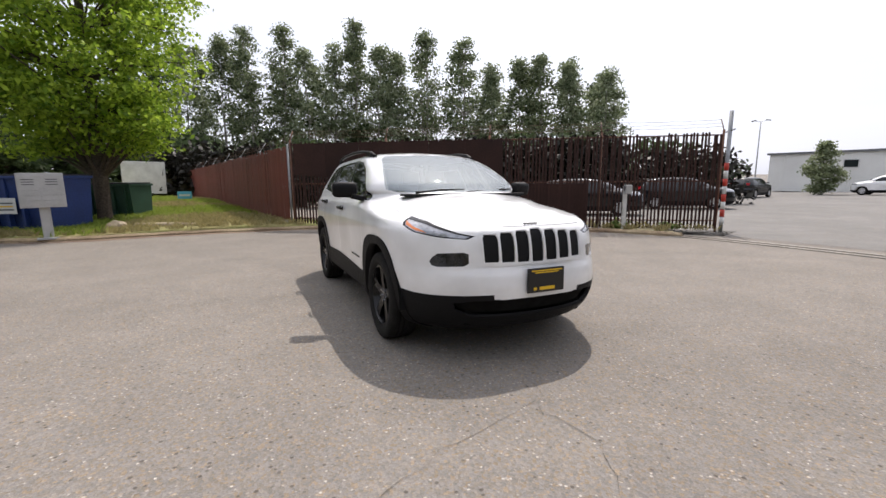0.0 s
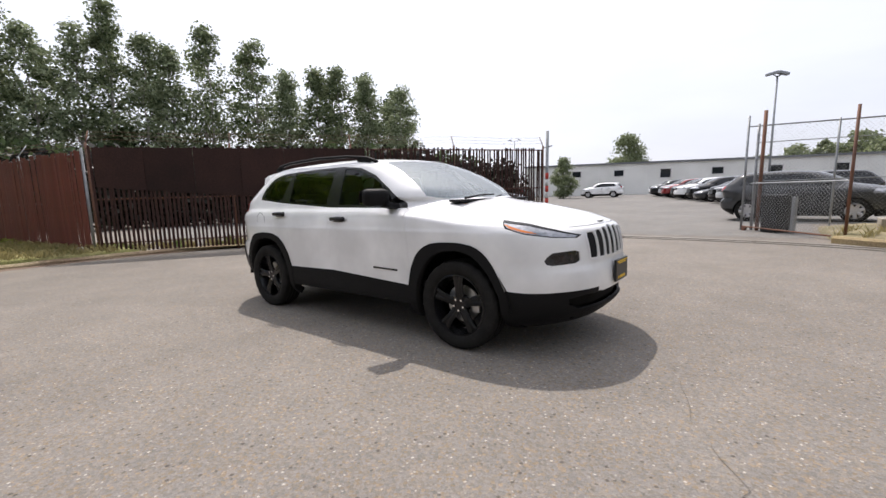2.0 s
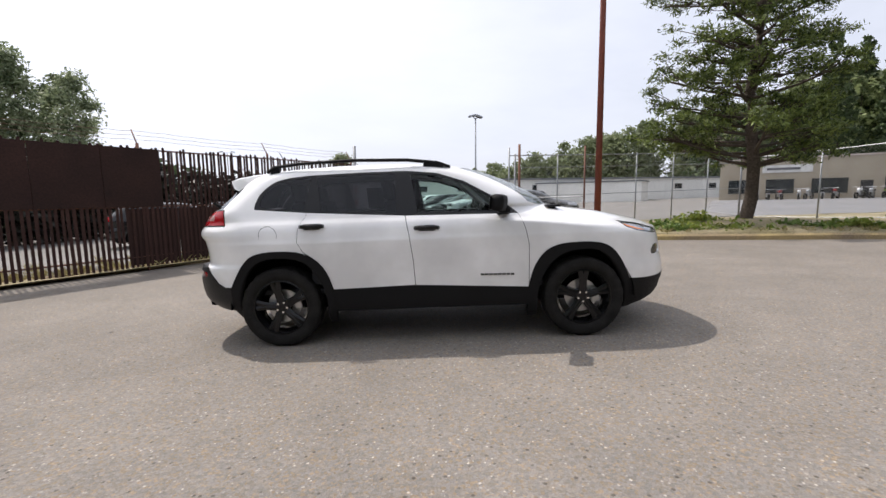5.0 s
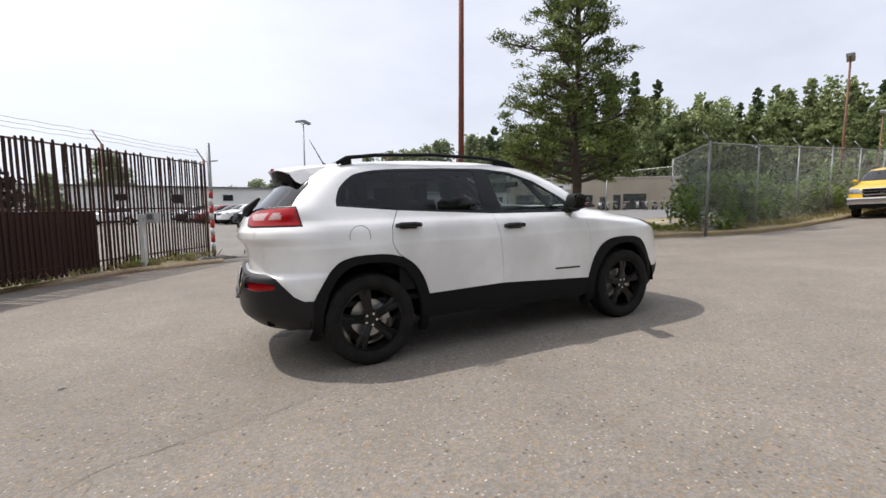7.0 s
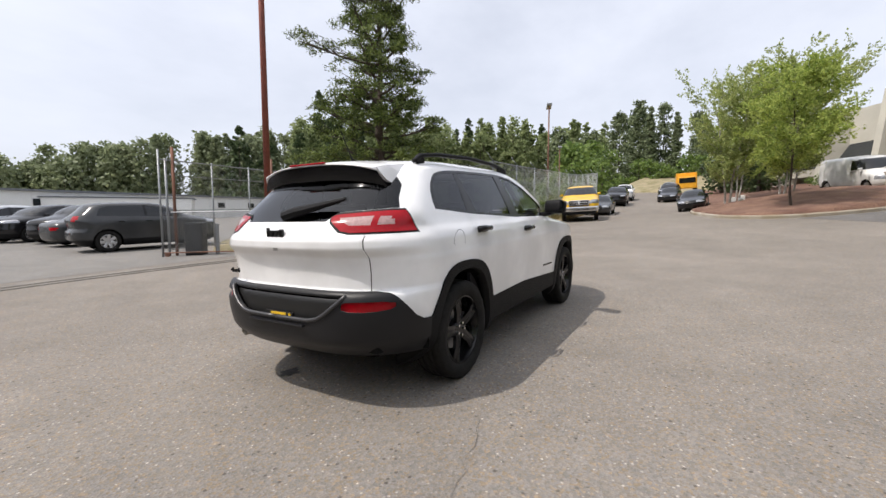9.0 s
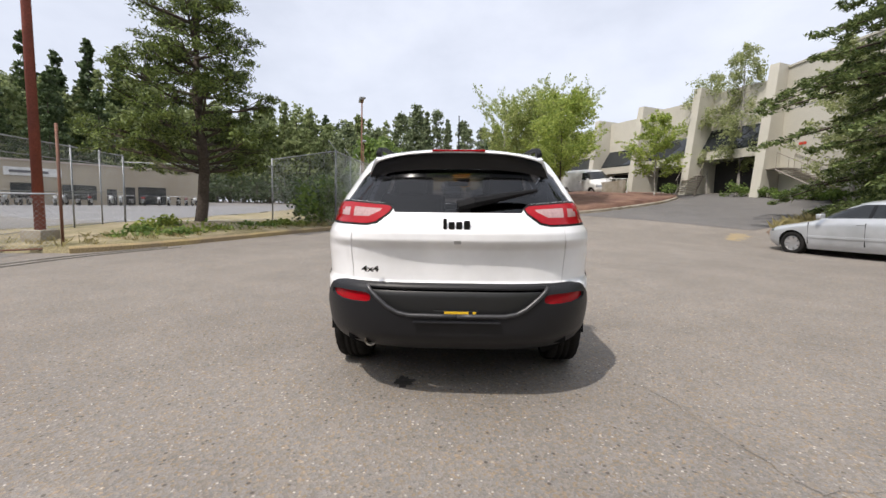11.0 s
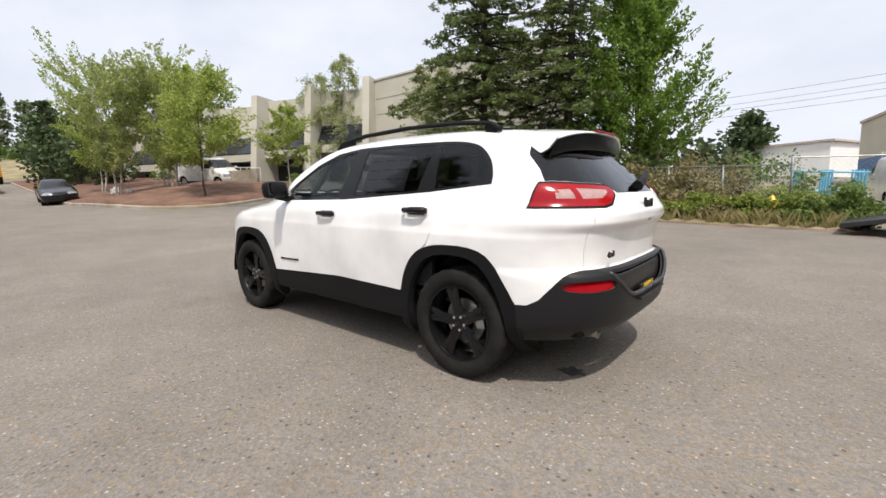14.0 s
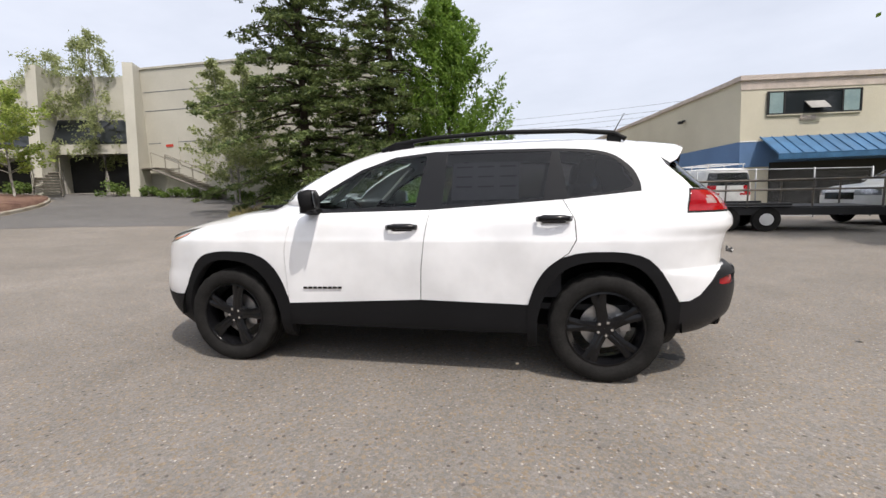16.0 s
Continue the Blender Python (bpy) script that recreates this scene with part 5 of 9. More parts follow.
# trees on the planting island and by the beige building
for k, (x, y, h, r, leaf, sh) in enumerate(((19.4, -5.6, 5.7, 2.1, "leaf_light", "round"), (24.2, -5.9, 6.1, 1.9, "leaf_island", "vase"), (25.6, -3.6, 5.9, 1.9, "leaf_island", "vase"), (28.8, -6.9, 6.2, 2.1, "leaf_island", "vase"), (33.0, -4.5, 6.8, 2.2, "leaf_light", "vase"))):
    spray_tree("young_tree", x, y, h, r, 1.3 if k == 0 else 0.9, "young light green tree on the bark bed", leaf, "bark_dark" if k == 0 else "bark_pale", 300 + k, 0.06, 76 if k == 0 else 84, 7, 34, 0.07, sh, 0.5 if k == 0 else 0.85, 0.12 if k == 0 else 0.0, 0.13 if k == 0 else 0.10, 0.5, 1 if k == 0 else 2)["group"] = "trees on the bark bed"
spray_tree("birch_tree", 25.3, -18.9, 10.1, 1.7, 1.9, "tall drooping birch in front of the beige building", "leaf_birch", "bark_pale", 320, 0.11, 50, 7, 32, 0.075, "round", 0.5, 0.62, 0.15, 0.1, 1)
spray_tree("birch_tree", 27.7, -18.2, 8.7, 1.8, 1.9, "tall drooping birch in front of the beige building", "leaf_birch", "bark_pale", 321, 0.10, 44, 7, 32, 0.075, "round", 0.5, 0.62, 0.15, 0.1, 1)
spray_tree("young_tree", 23.6, -12.6, 5.2, 1.7, 1.3, "young light green tree beside the driveway", "leaf_light", "bark_pale", 322, 0.07, 44, 6, 30, 0.08, "round", 0.6, 0.15, 0.12)
spray_tree("young_tree", 15.6, -18.2, 7.6, 2.5, 0.8, "thin grey-green tree by the beige wall", "leaf_birch", "bark_pale", 323, 0.08, 80, 7, 34, 0.075, "cone", 0.7, 0.25, 0.13, 0.1, 2)
conifer("spruce_tree", 9.0, -14.3, 17.5, 4.3, "tall dark spruce behind the shrubs", "leaf_fir", "bark_dark", 71, 0.5, 0.46, 0.3, 0.094, 30, 0.24, 0.2, 0.30, power=0.5, belly=0.8)
conifer("spruce_tree", 5.6, -15.9, 15.5, 3.7, "tall dark spruce behind the shrubs", "leaf_fir", "bark_dark", 72, 0.5, 0.44, 0.28, 0.094, 27, 0.2, 0.22, 0.28, power=0.6, belly=0.6)
spray_tree("locust_tree", 3.0, -17.6, 10.2, 3.3, 0.8, "feathery bright green tree behind the shrubs", "leaf_locust", "bark_dark", 73, 0.15, 150, 8, 34, 0.084, "cone", 0.95, 0.0, 0.13)

# ---- fences ----
def along(a, b):
    a, b = Vector(a), Vector(b)
    d = b - a
    return d.length, math.degrees(math.atan2(d.y, d.x))


def slat_fence(name, a, b, h, pitch, width, mat, label, seed, singles=300, posts=3.0, post_mat="rust"):
    """A chain-link fence filled with upright slats; each slat is a piece of its own near the camera."""
    ln, ang = along(a, b)
    rnd = random.Random(seed)
    t = thing(name, pose(a[0], a[1], 0), label, "fence")
    d = Vector((b[0] - a[0], b[1] - a[1])).normalized()
    n = int(ln / pitch)
    shapes = []
    for k in range(5):
        bm = bmesh.new()
        hh = h + rnd.uniform(-0.05, 0.05)
        wd = width * rnd.uniform(0.85, 1.1)
        vs = []
        for x, z in ((-wd / 2, 0.03), (wd / 2, 0.03), (wd / 2, hh - 0.02), (wd * 0.25, hh), (-wd * 0.25, hh), (-wd / 2, hh - 0.03)):
            vs.append((bm.verts.new((x, -0.003, z)), bm.verts.new((x, 0.003, z))))
        m = len(vs)
        bm.faces.new([v[0] for v in vs])
        bm.faces.new([v[1] for v in vs][::-1])
        for i in range(m):
            bm.faces.new((vs[i][0], vs[i][1], vs[(i + 1) % m][1], vs[(i + 1) % m][0]))
        bmesh.ops.recalc_face_normals(bm, faces=bm.faces[:])
        me = bpy.data.meshes.new("slat")
        bm.to_mesh(me)
        bm.free()
        me.materials.append(M[mat])
        shapes.append(me)
    rest = bmesh.new()
    for i in range(n):
        s = (i + 0.5) * pitch + rnd.uniform(-0.006, 0.006)
        x, y = d.x * s, d.y * s
        z = G(a[0] + x, a[1] + y) + 0.07
        m = pose(x, y, z, 0, 0, ang + rnd.uniform(-5, 5)) @ pose(0, 0, 0, 0, rnd.uniform(-0.8, 0.8), 0)
        if i < singles:
            ob = new("slat", shapes[rnd.randrange(5)])
            ob.matrix_local = m
            ob.parent = t
        else:
            box(rest, -width / 2, width / 2, -0.006, 0.006, 0.03, h + rnd.uniform(-0.04, 0.04), 0, m)
    if n > singles:
        tagged(part("slats", rest, mat, t), kind="stuff")
    else:
        rest.free()
    k = 0
    s = 0.0
    while s <= ln + 0.01:
        x, y = d.x * s + d.y * 0.045, d.y * s - d.x * 0.045
        z = G(a[0] + x, a[1] + y)
        bm = bmesh.new()
        tube(bm, (x, y, z - 0.2), (x, y, z + h + 0.16), 0.032, seg=8)
        nx, ny = d.y, -d.x
        tube(bm, (x, y, z + h + 0.14), (x + nx * 0.22, y + ny * 0.22, z + h + 0.46), 0.014, seg=6)
        part("fence_post", bm, post_mat, t, smooth=True)
        s += ln / max(1, round(ln / posts))
    for hz in (0.32, 0.5 * h + 0.1, h + 0.02):
        bm = bmesh.new()
        steps = 10
        sweep(bm, [(d.x * ln * i / steps + d.y * 0.03, d.y * ln * i / steps - d.x * 0.03, G(a[0] + d.x * ln * i / steps, a[1] + d.y * ln * i / steps) + hz) for i in range(steps + 1)], circle_profile(0.02, 6))
        part("fence_rail", bm, post_mat, t)
    for k in range(3):
        bm = bmesh.new()
        off, up = 0.06 + 0.07 * k, h + 0.24 + 0.1 * k
        pts = []
        for i in range(61):
            u = ln * i / 60
            px, py = d.x * u + d.y * off, d.y * u - d.x * off
            pts.append((px, py, G(a[0] + px, a[1] + py) + up + 0.008 * math.sin(i * 2.1 + k) - 0.03 * abs(math.sin(u * math.pi / posts))))
        sweep(bm, pts, circle_profile(0.0035, 4))
        part("barbed_wire", bm, "rust", t)
    return t


def mesh_fence(name, a, b, h, label, posts=2.6, top=True, arms=True, cell=0.075, lift=0.12, wire=0.0018, rails=(0.08,)):
    """A chain-link fence: posts, top rail and real crossing wires."""
    ln, ang = along(a, b)
    t = thing(name, pose(a[0], a[1], 0), label, "fence")
    d = Vector((b[0] - a[0], b[1] - a[1])).normalized()

    def at(s, z):
        x, y = a[0] + d.x * s, a[1] + d.y * s
        return Vector((d.x * s, d.y * s, G(x, y) + lift + z))
    n = max(1, round(ln / posts))
    for i in range(n + 1):
        s = ln * i / n
        bm = bmesh.new()
        tube(bm, at(s, -0.25), at(s, h + 0.05), 0.035 if i in (0, n) else 0.026, seg=8)
        if arms:
            tip = at(s, h + 0.38) + Vector((d.y, -d.x, 0)) * -0.26
            tube(bm, at(s, h + 0.03), tip, 0.014, seg=6)
        part("fence_post", bm, "galv", t, smooth=True)
    if top:
        bm = bmesh.new()
        sweep(bm, [at(ln * i / 12, h) for i in range(13)], circle_profile(0.021, 6))
        part("top_rail", bm, "galv", t)
    for rz in rails:
        bm = bmesh.new()
        sweep(bm, [at(ln * i / 12, rz) for i in range(13)], circle_profile(0.012, 5))
        part("tension_rail", bm, "galv", t)
    bm = bmesh.new()
    k = -h
    while k < ln:
        for sgn in (0, 1):
            s0, s1 = k, k + h
            z0, z1 = (0.03, h) if sgn == 0 else (h, 0.03)
            if s0 < 0:
                z0 = z0 + (z1 - z0) * (-s0) / h
                s0 = 0
            if s1 > ln:
                z1 = z1 - (z1 - z0) * (s1 - ln) / max(0.001, (s1 - s0))
                s1 = ln
            if s1 - s0 > 0.02:
                tube(bm, at(s0, z0), at(s1, z1), wire, seg=3, caps=False)
        k += cell * 1.41
    tagged(part("wire_mesh", bm, "wire", t), kind="stuff")
    return t


brown_fence = slat_fence("slatted_fence", (-2.95, 10.0), (-9.95, -0.45), 2.62, 0.098, 0.058, "slat_brown", "tall brown slatted fence topped with barbed wire", 1, 300)
slat_fence("red_slatted_fence", (-10.05, -0.55), (-46.0, -8.8), 2.5, 0.092, 0.088, "slat_red", "red-brown slatted fence running back along the grass", 2, 290, post_mat="galv")
# a closed sheet low on the slatted fence
fd = Vector((-7.0, -10.45)).normalized()
for k in range(3):
    p, q = fd * (3.5 + 1.05 * k), fd * (4.54 + 1.05 * k)
    bm = bmesh.new()
    for a_ in (p, q):
        for o_ in (0.012, 0.020):
            for z_ in (0.15, 1.37):
                bm.verts.new((a_.x + fd.y * o_, a_.y - fd.x * o_, G(a_.x - 2.95, a_.y + 10) + z_))
    bmesh.ops.convex_hull(bm, input=bm.verts[:])
    part("backing_sheet", bm, "slat_brown", brown_fence, "dark brown steel sheet")
for k in range(6):  # closed sheets high on the fence, towards its corner
    p, q = fd * (5.9 + 1.1 * k), fd * (min(12.45, 6.99 + 1.1 * k))
    bm = bmesh.new()
    for a_, lo_ in ((p, 1.34 + (0.10 * (k - 3) if k > 3 else 0)), (q, 1.34 + (0.10 * (k - 2) if k > 2 else 0))):
        for o_ in (-0.020, -0.012):
            for z_ in (lo_ + 0.07, 2.66):
                bm.verts.new((a_.x + fd.y * o_, a_.y - fd.x * o_, G(a_.x - 2.95, a_.y + 10) + z_))
    bmesh.ops.convex_hull(bm, input=bm.verts[:])
    part("backing_sheet", bm, "slat_brown", brown_fence, "dark brown steel sheet")
mesh_fence("chain_link_fence", (2.75, 11.35), (12.8, 13.9), 2.75, "galvanised chain-link fence from the gate past the pine", 1.75, True, False, rails=(0.08, 1.25, 2.3))
mesh_fence("chain_link_fence", (12.8, 13.9), (15.0, 8.6), 2.5, "galvanised chain-link fence behind the pine", 2.8, True, False)
mesh_fence("chain_link_fence", (15.0, 8.6), (11.15, 4.55), 2.8, "galvanised chain-link fence beside the lot", 5.6, True, False)
mesh_fence("chain_link_fence", (11.15, 4.55), (42.0, 6.9), 2.8, "galvanised chain-link fence with barbed arms along the road", 3.0, True, True, cell=0.075, wire=0.0024)

# striped gate post at the fence end
gp = thing("gate_post", pose(-2.86, 10.08, G(-2.86, 10.08)), "tall steel gate post with red and white stripes", "gate post")
part("post", tubed((0, 0, 0), (0, 0, 3.25), 0.05, seg=10), "galv", gp, smooth=True)
for k in range(8):
    part("stripe", tubed((0.0, 0, 0.22 + 0.21 * k), (0.0, 0, 0.42 + 0.21 * k), 0.056, seg=10), "red_paint" if k % 2 else "white_paint", gp, smooth=True)
part("arm", tubed((-0.25, 0.2, 2.72), (0.22, -0.15, 2.75), 0.02, seg=6), "galv", gp)

# card reader on a bent white post
cr = thing("card_reader", pose(-4.2, 7.85, G(-4.2, 7.85) + 0.1, 0, 0, -30), "white steel card reader post in front of the fence", "card reader")
part("post", boxed(-0.05, 0.05, -0.05, 0.05, -0.1, 1.16, 0.012), "white_paint", cr)
part("arm", boxed(-0.05, 0.30, -0.05, 0.05, 1.08, 1.18, 0.012), "white_paint", cr)
rd = part("reader_head", boxed(0.16, 0.38, -0.10, 0.07, 0.98, 1.22, 0.02), "mailbox", cr)
part("reader_plate", boxed(0.20, 0.34, -0.105, -0.10, 1.06, 1.18), "ink", rd)

# sliding gate, rolled open, on the far side of the entrance
gate = thing("yard_gate", pose(2.52, 11.27, G(2.52, 11.27), 0, 0, -51.4), "low rusty chain-link gate leaf between steel posts", "gate")
for x, y, h, r, mt in ((0.0, 0.0, 3.15, 0.030, "galv"), (0.28, 0.24, 3.25, 0.045, "rust")):
    part("gate_upright", tubed((x, y, 0.0), (x, y, h), r, seg=8), mt, gate, smooth=True)
for z, x0, mt in ((0.12, 0.0, "rust"), (1.32, 0.28, "galv")):
    part("gate_bar", tubed((x0, 0, z), (3.08, 0.03, z + 0.05), 0.022, seg=6), mt, gate)
part("latch_bar", tubed((0.0, 0, 2.86), (0.28, 0.24, 2.86), 0.018, seg=6), "galv", gate)
bm = bmesh.new()
k = -1.2
while k < 3.0:
    for sgn in (0, 1):
        s0, s1, z0, z1 = (k, k + 1.2, 0.14, 1.34) if sgn == 0 else (k, k + 1.2, 1.34, 0.14)
        if s0 < 0:
            z0, s0 = z0 + (z1 - z0) * (-s0) / 1.2, 0
        if s1 > 3.05:
            z1, s1 = z1 - (z1 - z0) * (s1 - 3.05) / max(0.01, s1 - s0), 3.05
        tube(bm, (s0, 0.01, z0), (s1, 0.01, z1), 0.0024, seg=3, caps=False)
    k += 0.10
tagged(part("wire_mesh", bm, "wire", gate), kind="stuff")
part("gate_wheel", tubed((0.12, -0.03, 0.07), (0.12, 0.03, 0.07), 0.07, seg=14), "rust", gate)
part("motor_box", boxed(0.55, 1.05, 0.12, 0.55, 0.0, 1.02, 0.05), "dark_opening", gate, "dark gate motor box")
part("bollard", tubed((1.42, 0.3, 0.0), (1.42, 0.3, 0.98), 0.06, seg=10), "galv", gate)
post = thing("fence_post", pose(4.48, 8.8, G(4.48, 8.8) + 0.1), "rusty steel fence post at the gate", "post")
part("shaft", tubed((0, 0, -0.1), (0.0, 0.0, 2.72), 0.03, seg=8), "rust", post, smooth=True)

# ---- lamps ----
def lamp_pole(x, y, h, r, mat, label, arm=0.0, heads=0, ang=0.0, lift=0.0, base=False):
    t = thing("lamp_post", pose(x, y, G(x, y) + lift, 0, 0, ang), label, "lamp post")
    part("pole", tubed((0, 0, -0.1), (0, 0, h), r, r * 0.65, 12), mat, t, smooth=True)
    if base:
        part("footing", boxed(-0.26, 0.26, -0.26, 0.26, -0.1, 0.30, 0.02), "concrete", t)
    for k in range(heads):
        s = 1 if k % 2 == 0 else -1
        arm_ob = part("arm", tubed((0, 0, h - 0.05), (s * arm, 0, h + 0.12), 0.035, 0.03, 8), mat, t)
        part("lamp_head", boxed(-0.30, 0.30, -0.16, 0.16, -0.09, 0.07, 0.03, pose(s * arm, 0, h + 0.16, 0, 14 * s, 0)), "galv", arm_ob)
    return t


lamp_pole(5.42, 10.24, 14.0, 0.115, "pole_rust", "tall red-brown steel lamp pole on a concrete footing", lift=0.12, base=True)
lamp_pole(24.6, 6.6, 7.2, 0.065, "rust", "brown street lamp behind the fence", 0.3, 2, 200, 0.1)
lamp_pole(34.3, 8.6, 5.2, 0.06, "rust", "brown street lamp behind the fence", 0.3, 1, 200, 0.1)
lamp_pole(2.72, 29.96, 7.45, 0.075, "galv", "steel yard lamp with twin heads", 0.3, 2, 30)
lamp_pole(-36.5, 70, 10.2, 0.1, "galv", "steel yard lamp with twin heads", 0.9, 2, 20)

# ---- verge furniture ----
mb = thing("mailbox_unit", pose(-8.85, -6.3, G(-8.85, -6.3) + 0.08, 0, 0, 106), "grey steel cluster mailbox on a pedestal", "mailbox")
part("pedestal", boxed(-0.10, 0.10, -0.10, 0.10, -0.1, 0.78, 0.02), "mailbox", mb)
part("base_plate", boxed(-0.22, 0.22, -0.2, 0.2, -0.02, 0.03, 0.01), "mailbox", mb)
cab = part("cabinet", boxed(-0.42, 0.42, -0.22, 0.22, 0.76, 1.58, 0.015), "mailbox", mb)
for cx in (-0.21, 0.21):
    for k in range(6):
        part("mailbox_door", boxed(cx - 0.19, cx + 0.19, -0.232, -0.22, 0.82 + 0.12 * k, 0.93 + 0.12 * k, 0.004), "mailbox", cab)
        part("mailbox_door", boxed(cx - 0.19, cx + 0.19, 0.22, 0.232, 0.82 + 0.12 * k, 0.93 + 0.12 * k, 0.004), "mailbox", cab)
    for k in range(3):
        part("print_bar", boxed(cx - 0.12, cx + 0.10, 0.232, 0.234, 1.30 + 0.06 * k, 1.32 + 0.06 * k), "ink", cab)
        part("print_bar", boxed(cx - 0.12, cx + 0.10, -0.234, -0.232, 1.30 + 0.06 * k, 1.32 + 0.06 * k), "ink", cab)


def dumpster(x, y, ang, w, d, h, mat, label):
    t = thing("dumpster", pose(x, y, G(x, y) + 0.085, 0, 0, ang), label, "dumpster")
    bm = bmesh.new()
    vs = box(bm, -w / 2, w / 2, -d / 2, d / 2, 0.12, h, 0)
    for v in vs:
        if v.co.z < 0.2:
            v.co.y *= 0.82
    part("bin", bm, mat, t)
    for k in range(5):
        xx = -w / 2 + w * (k + 0.5) / 5
        part("rib", boxed(xx - 0.04, xx + 0.04, -d / 2 - 0.03, d / 2 + 0.03, 0.2, h - 0.05, 0.01), mat, t)
    part("rim", boxed(-w / 2 - 0.04, w / 2 + 0.04, -d / 2 - 0.05, d / 2 + 0.05, h - 0.05, h + 0.03, 0.015), mat, t)
    for s in (-1, 1):
        part("lid", boxed(min(0, s * w / 2), max(0, s * w / 2) - 0.02, -d / 2, d / 2, h + 0.03, h + 0.08, 0.015), "dark_opening", t)
        for q in (-1, 1):
            part("caster", tubed((s * w * 0.4, q * d * 0.3 - 0.03, 0.06), (s * w * 0.4, q * d * 0.3 + 0.03, 0.06), 0.07, seg=10), "rubber", t)
    return t


db = dumpster(-11.7, -7.45, 62, 2.3, 1.5, 1.55, "blue_bin", "dark blue steel dumpster with a paper notice")
nt_ = part("notice", boxed(-0.28, 0.30, -0.80, -0.785, 0.55, 0.98), "white_paint", db)
for k in range(3):
    part("print_bar", boxed(-0.20, 0.22, -0.803, -0.80, 0.64 + 0.09 * k, 0.68 + 0.09 * k), "plate_yellow" if k == 1 else "ink", nt_)
dumpster(-15.2, -6.3, 68, 2.0, 1.3, 1.36, "green_bin", "dark green steel dumpster behind the maple")
# felled log, stumps, pallet crate
bm = bmesh.new()
limb(bm, [(-0.8, 0, 0), (0, 0.03, 0.01), (0.9, 0, -0.01)], 0.12, 0.09, 10)
lg = part("log", bm, "wood_grey", smooth=True)
lg.matrix_world = pose(-10.2, -4.05, G(-10.2, -4.05) + 0.18, 0, 0, 76)
tagged(lg, "pale weathered log lying on the grass", "log")
for k, (x, y, r) in enumerate(((-10.1, -5.2, 0.27), (-10.4, -1.2, 0.13), (-10.3, -0.7, 0.16), (-10.3, -1.6, 0.10), (4.2, -12.2, 0.12), (1.6, -11.95, 0.14))):
    bm = bmesh.new()
    bmesh.ops.create_icosphere(bm, subdivisions=3, radius=r)
    for v in bm.verts:
        v.co *= 1 + 0.35 * noise.noise(v.co * (2.2 / r) + Vector((k * 7, 0, 0)))
        v.co.z *= 0.72
    rk = part("boulder", bm, "wood_grey" if k == 0 else "concrete", smooth=True)
    rk.matrix_world = pose(x, y, G(x, y) + 0.08 + r * 0.4)
    tagged(rk, "rough grey-brown boulder on the verge", "boulder", "boulders on the verge")
sg = thing("lawn_sign", pose(-20.6, -4.6, G(-20.6, -4.6) + 0.75, 0, 0, 75), "small light blue sign on the grass", "sign")
part("board", boxed(-0.33, 0.33, -0.01, 0.01, 0.05, 0.42, 0.004), "cyan", sg)
for s in (-0.25, 0.25):
    part("stake", tubed((s, 0, -0.4), (s, 0, 0.1), 0.012, seg=6), "galv", sg)
part("print_bar", boxed(-0.25, 0.25, -0.014, -0.01, 0.18, 0.27), "white_paint", sg)

# grass
rng = random.Random(77)
green, dry = [], []
verge_edge = [p for p in KERB_W if p[1] < 0.2] + [(-9.3, 0.2), (-10.4, 0.2), (-46, -9.0), (-46, -40)]
for k in range(6500):
    x, y = rng.uniform(-24, -8.2), rng.uniform(-9, 0.2)
    if not inside(verge_edge, x, y) or y > -0.55 + 0.24 * (x + 11):
        continue
    mound = 0.75 * math.exp(-((x + 26) / 11) ** 2) * math.exp(-((y + 2.8 - 0.24 * (x + 11)) / 4.5) ** 2)
    (green if noise.noise(Vector((x * 0.35, y * 0.35, 3))) > -0.15 and math.hypot(x + 10, y + 1) > 3.2 else dry).append((x, y, G(x, y) + 0.075 + mound))
grass_tufts("green_grass", green, "grass_green", "green grass on the verge", 1, 0.16)
for k in range(900):
    t_ = rng.random()
    i = min(len(KERB_W) - 2, int(t_ * len(KERB_W)))
    x, y = KERB_W[i]
    o = 0.15 + 1.5 * rng.random() ** 2
    n = Vector((x + 0.5, y + 0.5)).normalized()
    dry.append((x + n.x * o, y + n.y * o, G(x, y) + 0.075))
for k in range(260):
    s = rng.random()
    x, y = -2.95 - 8.05 * s + 0.25 * rng.random(), 9.9 - 10.35 * s - 0.3 * rng.random()
    dry.append((x, y, G(x, y) + 0.08))
for k in range(1500):
    i = rng.randrange(len(KERB_E) - 30)
    x, y = KERB_E[i]
    o = 0.15 + 2.0 * rng.random() ** 1.5
    dry.append((x + 0.3 * o, y + o, G(x, y) + 0.13))
for k in range(1500):
    i = rng.randrange(4, 34)
    x, y = KERB_S[min(i, len(KERB_S) - 1)]
    o = 0.15 + 1.6 * rng.random() ** 1.5
    (dry if rng.random() < 0.6 else green).append((x, y - o, G(x, y) + 0.04))
tall = []
for k in range(800):
    i = rng.randrange(4, 40)
    x, y = KERB_S[min(i, len(KERB_S) - 1)]
    tall.append((x + rng.uniform(-0.25, 0.25), y - 0.2 - 1.4 * rng.random(), G(x, y) + 0.04))
grass_tufts("tall_dry_grass", tall, "grass_dry", "tall straw-coloured grass among the shrubs", 3, 0.42, 6)
grass_tufts("dry_grass", dry, "grass_dry", "dry straw-coloured grass along the kerbs", 2, 0.17, 7)
for k in range(14):
    s = rng.random()
    x, y = -3.4 - 7.3 * s, 9.2 - 9.4 * s
    shrub("weed", x, y, 0.5, 0.35, "low green weed at the fence foot", "leaf_wood", 500 + k, 160, 0.04, category="weed")["group"] = "weeds at the fence foot"

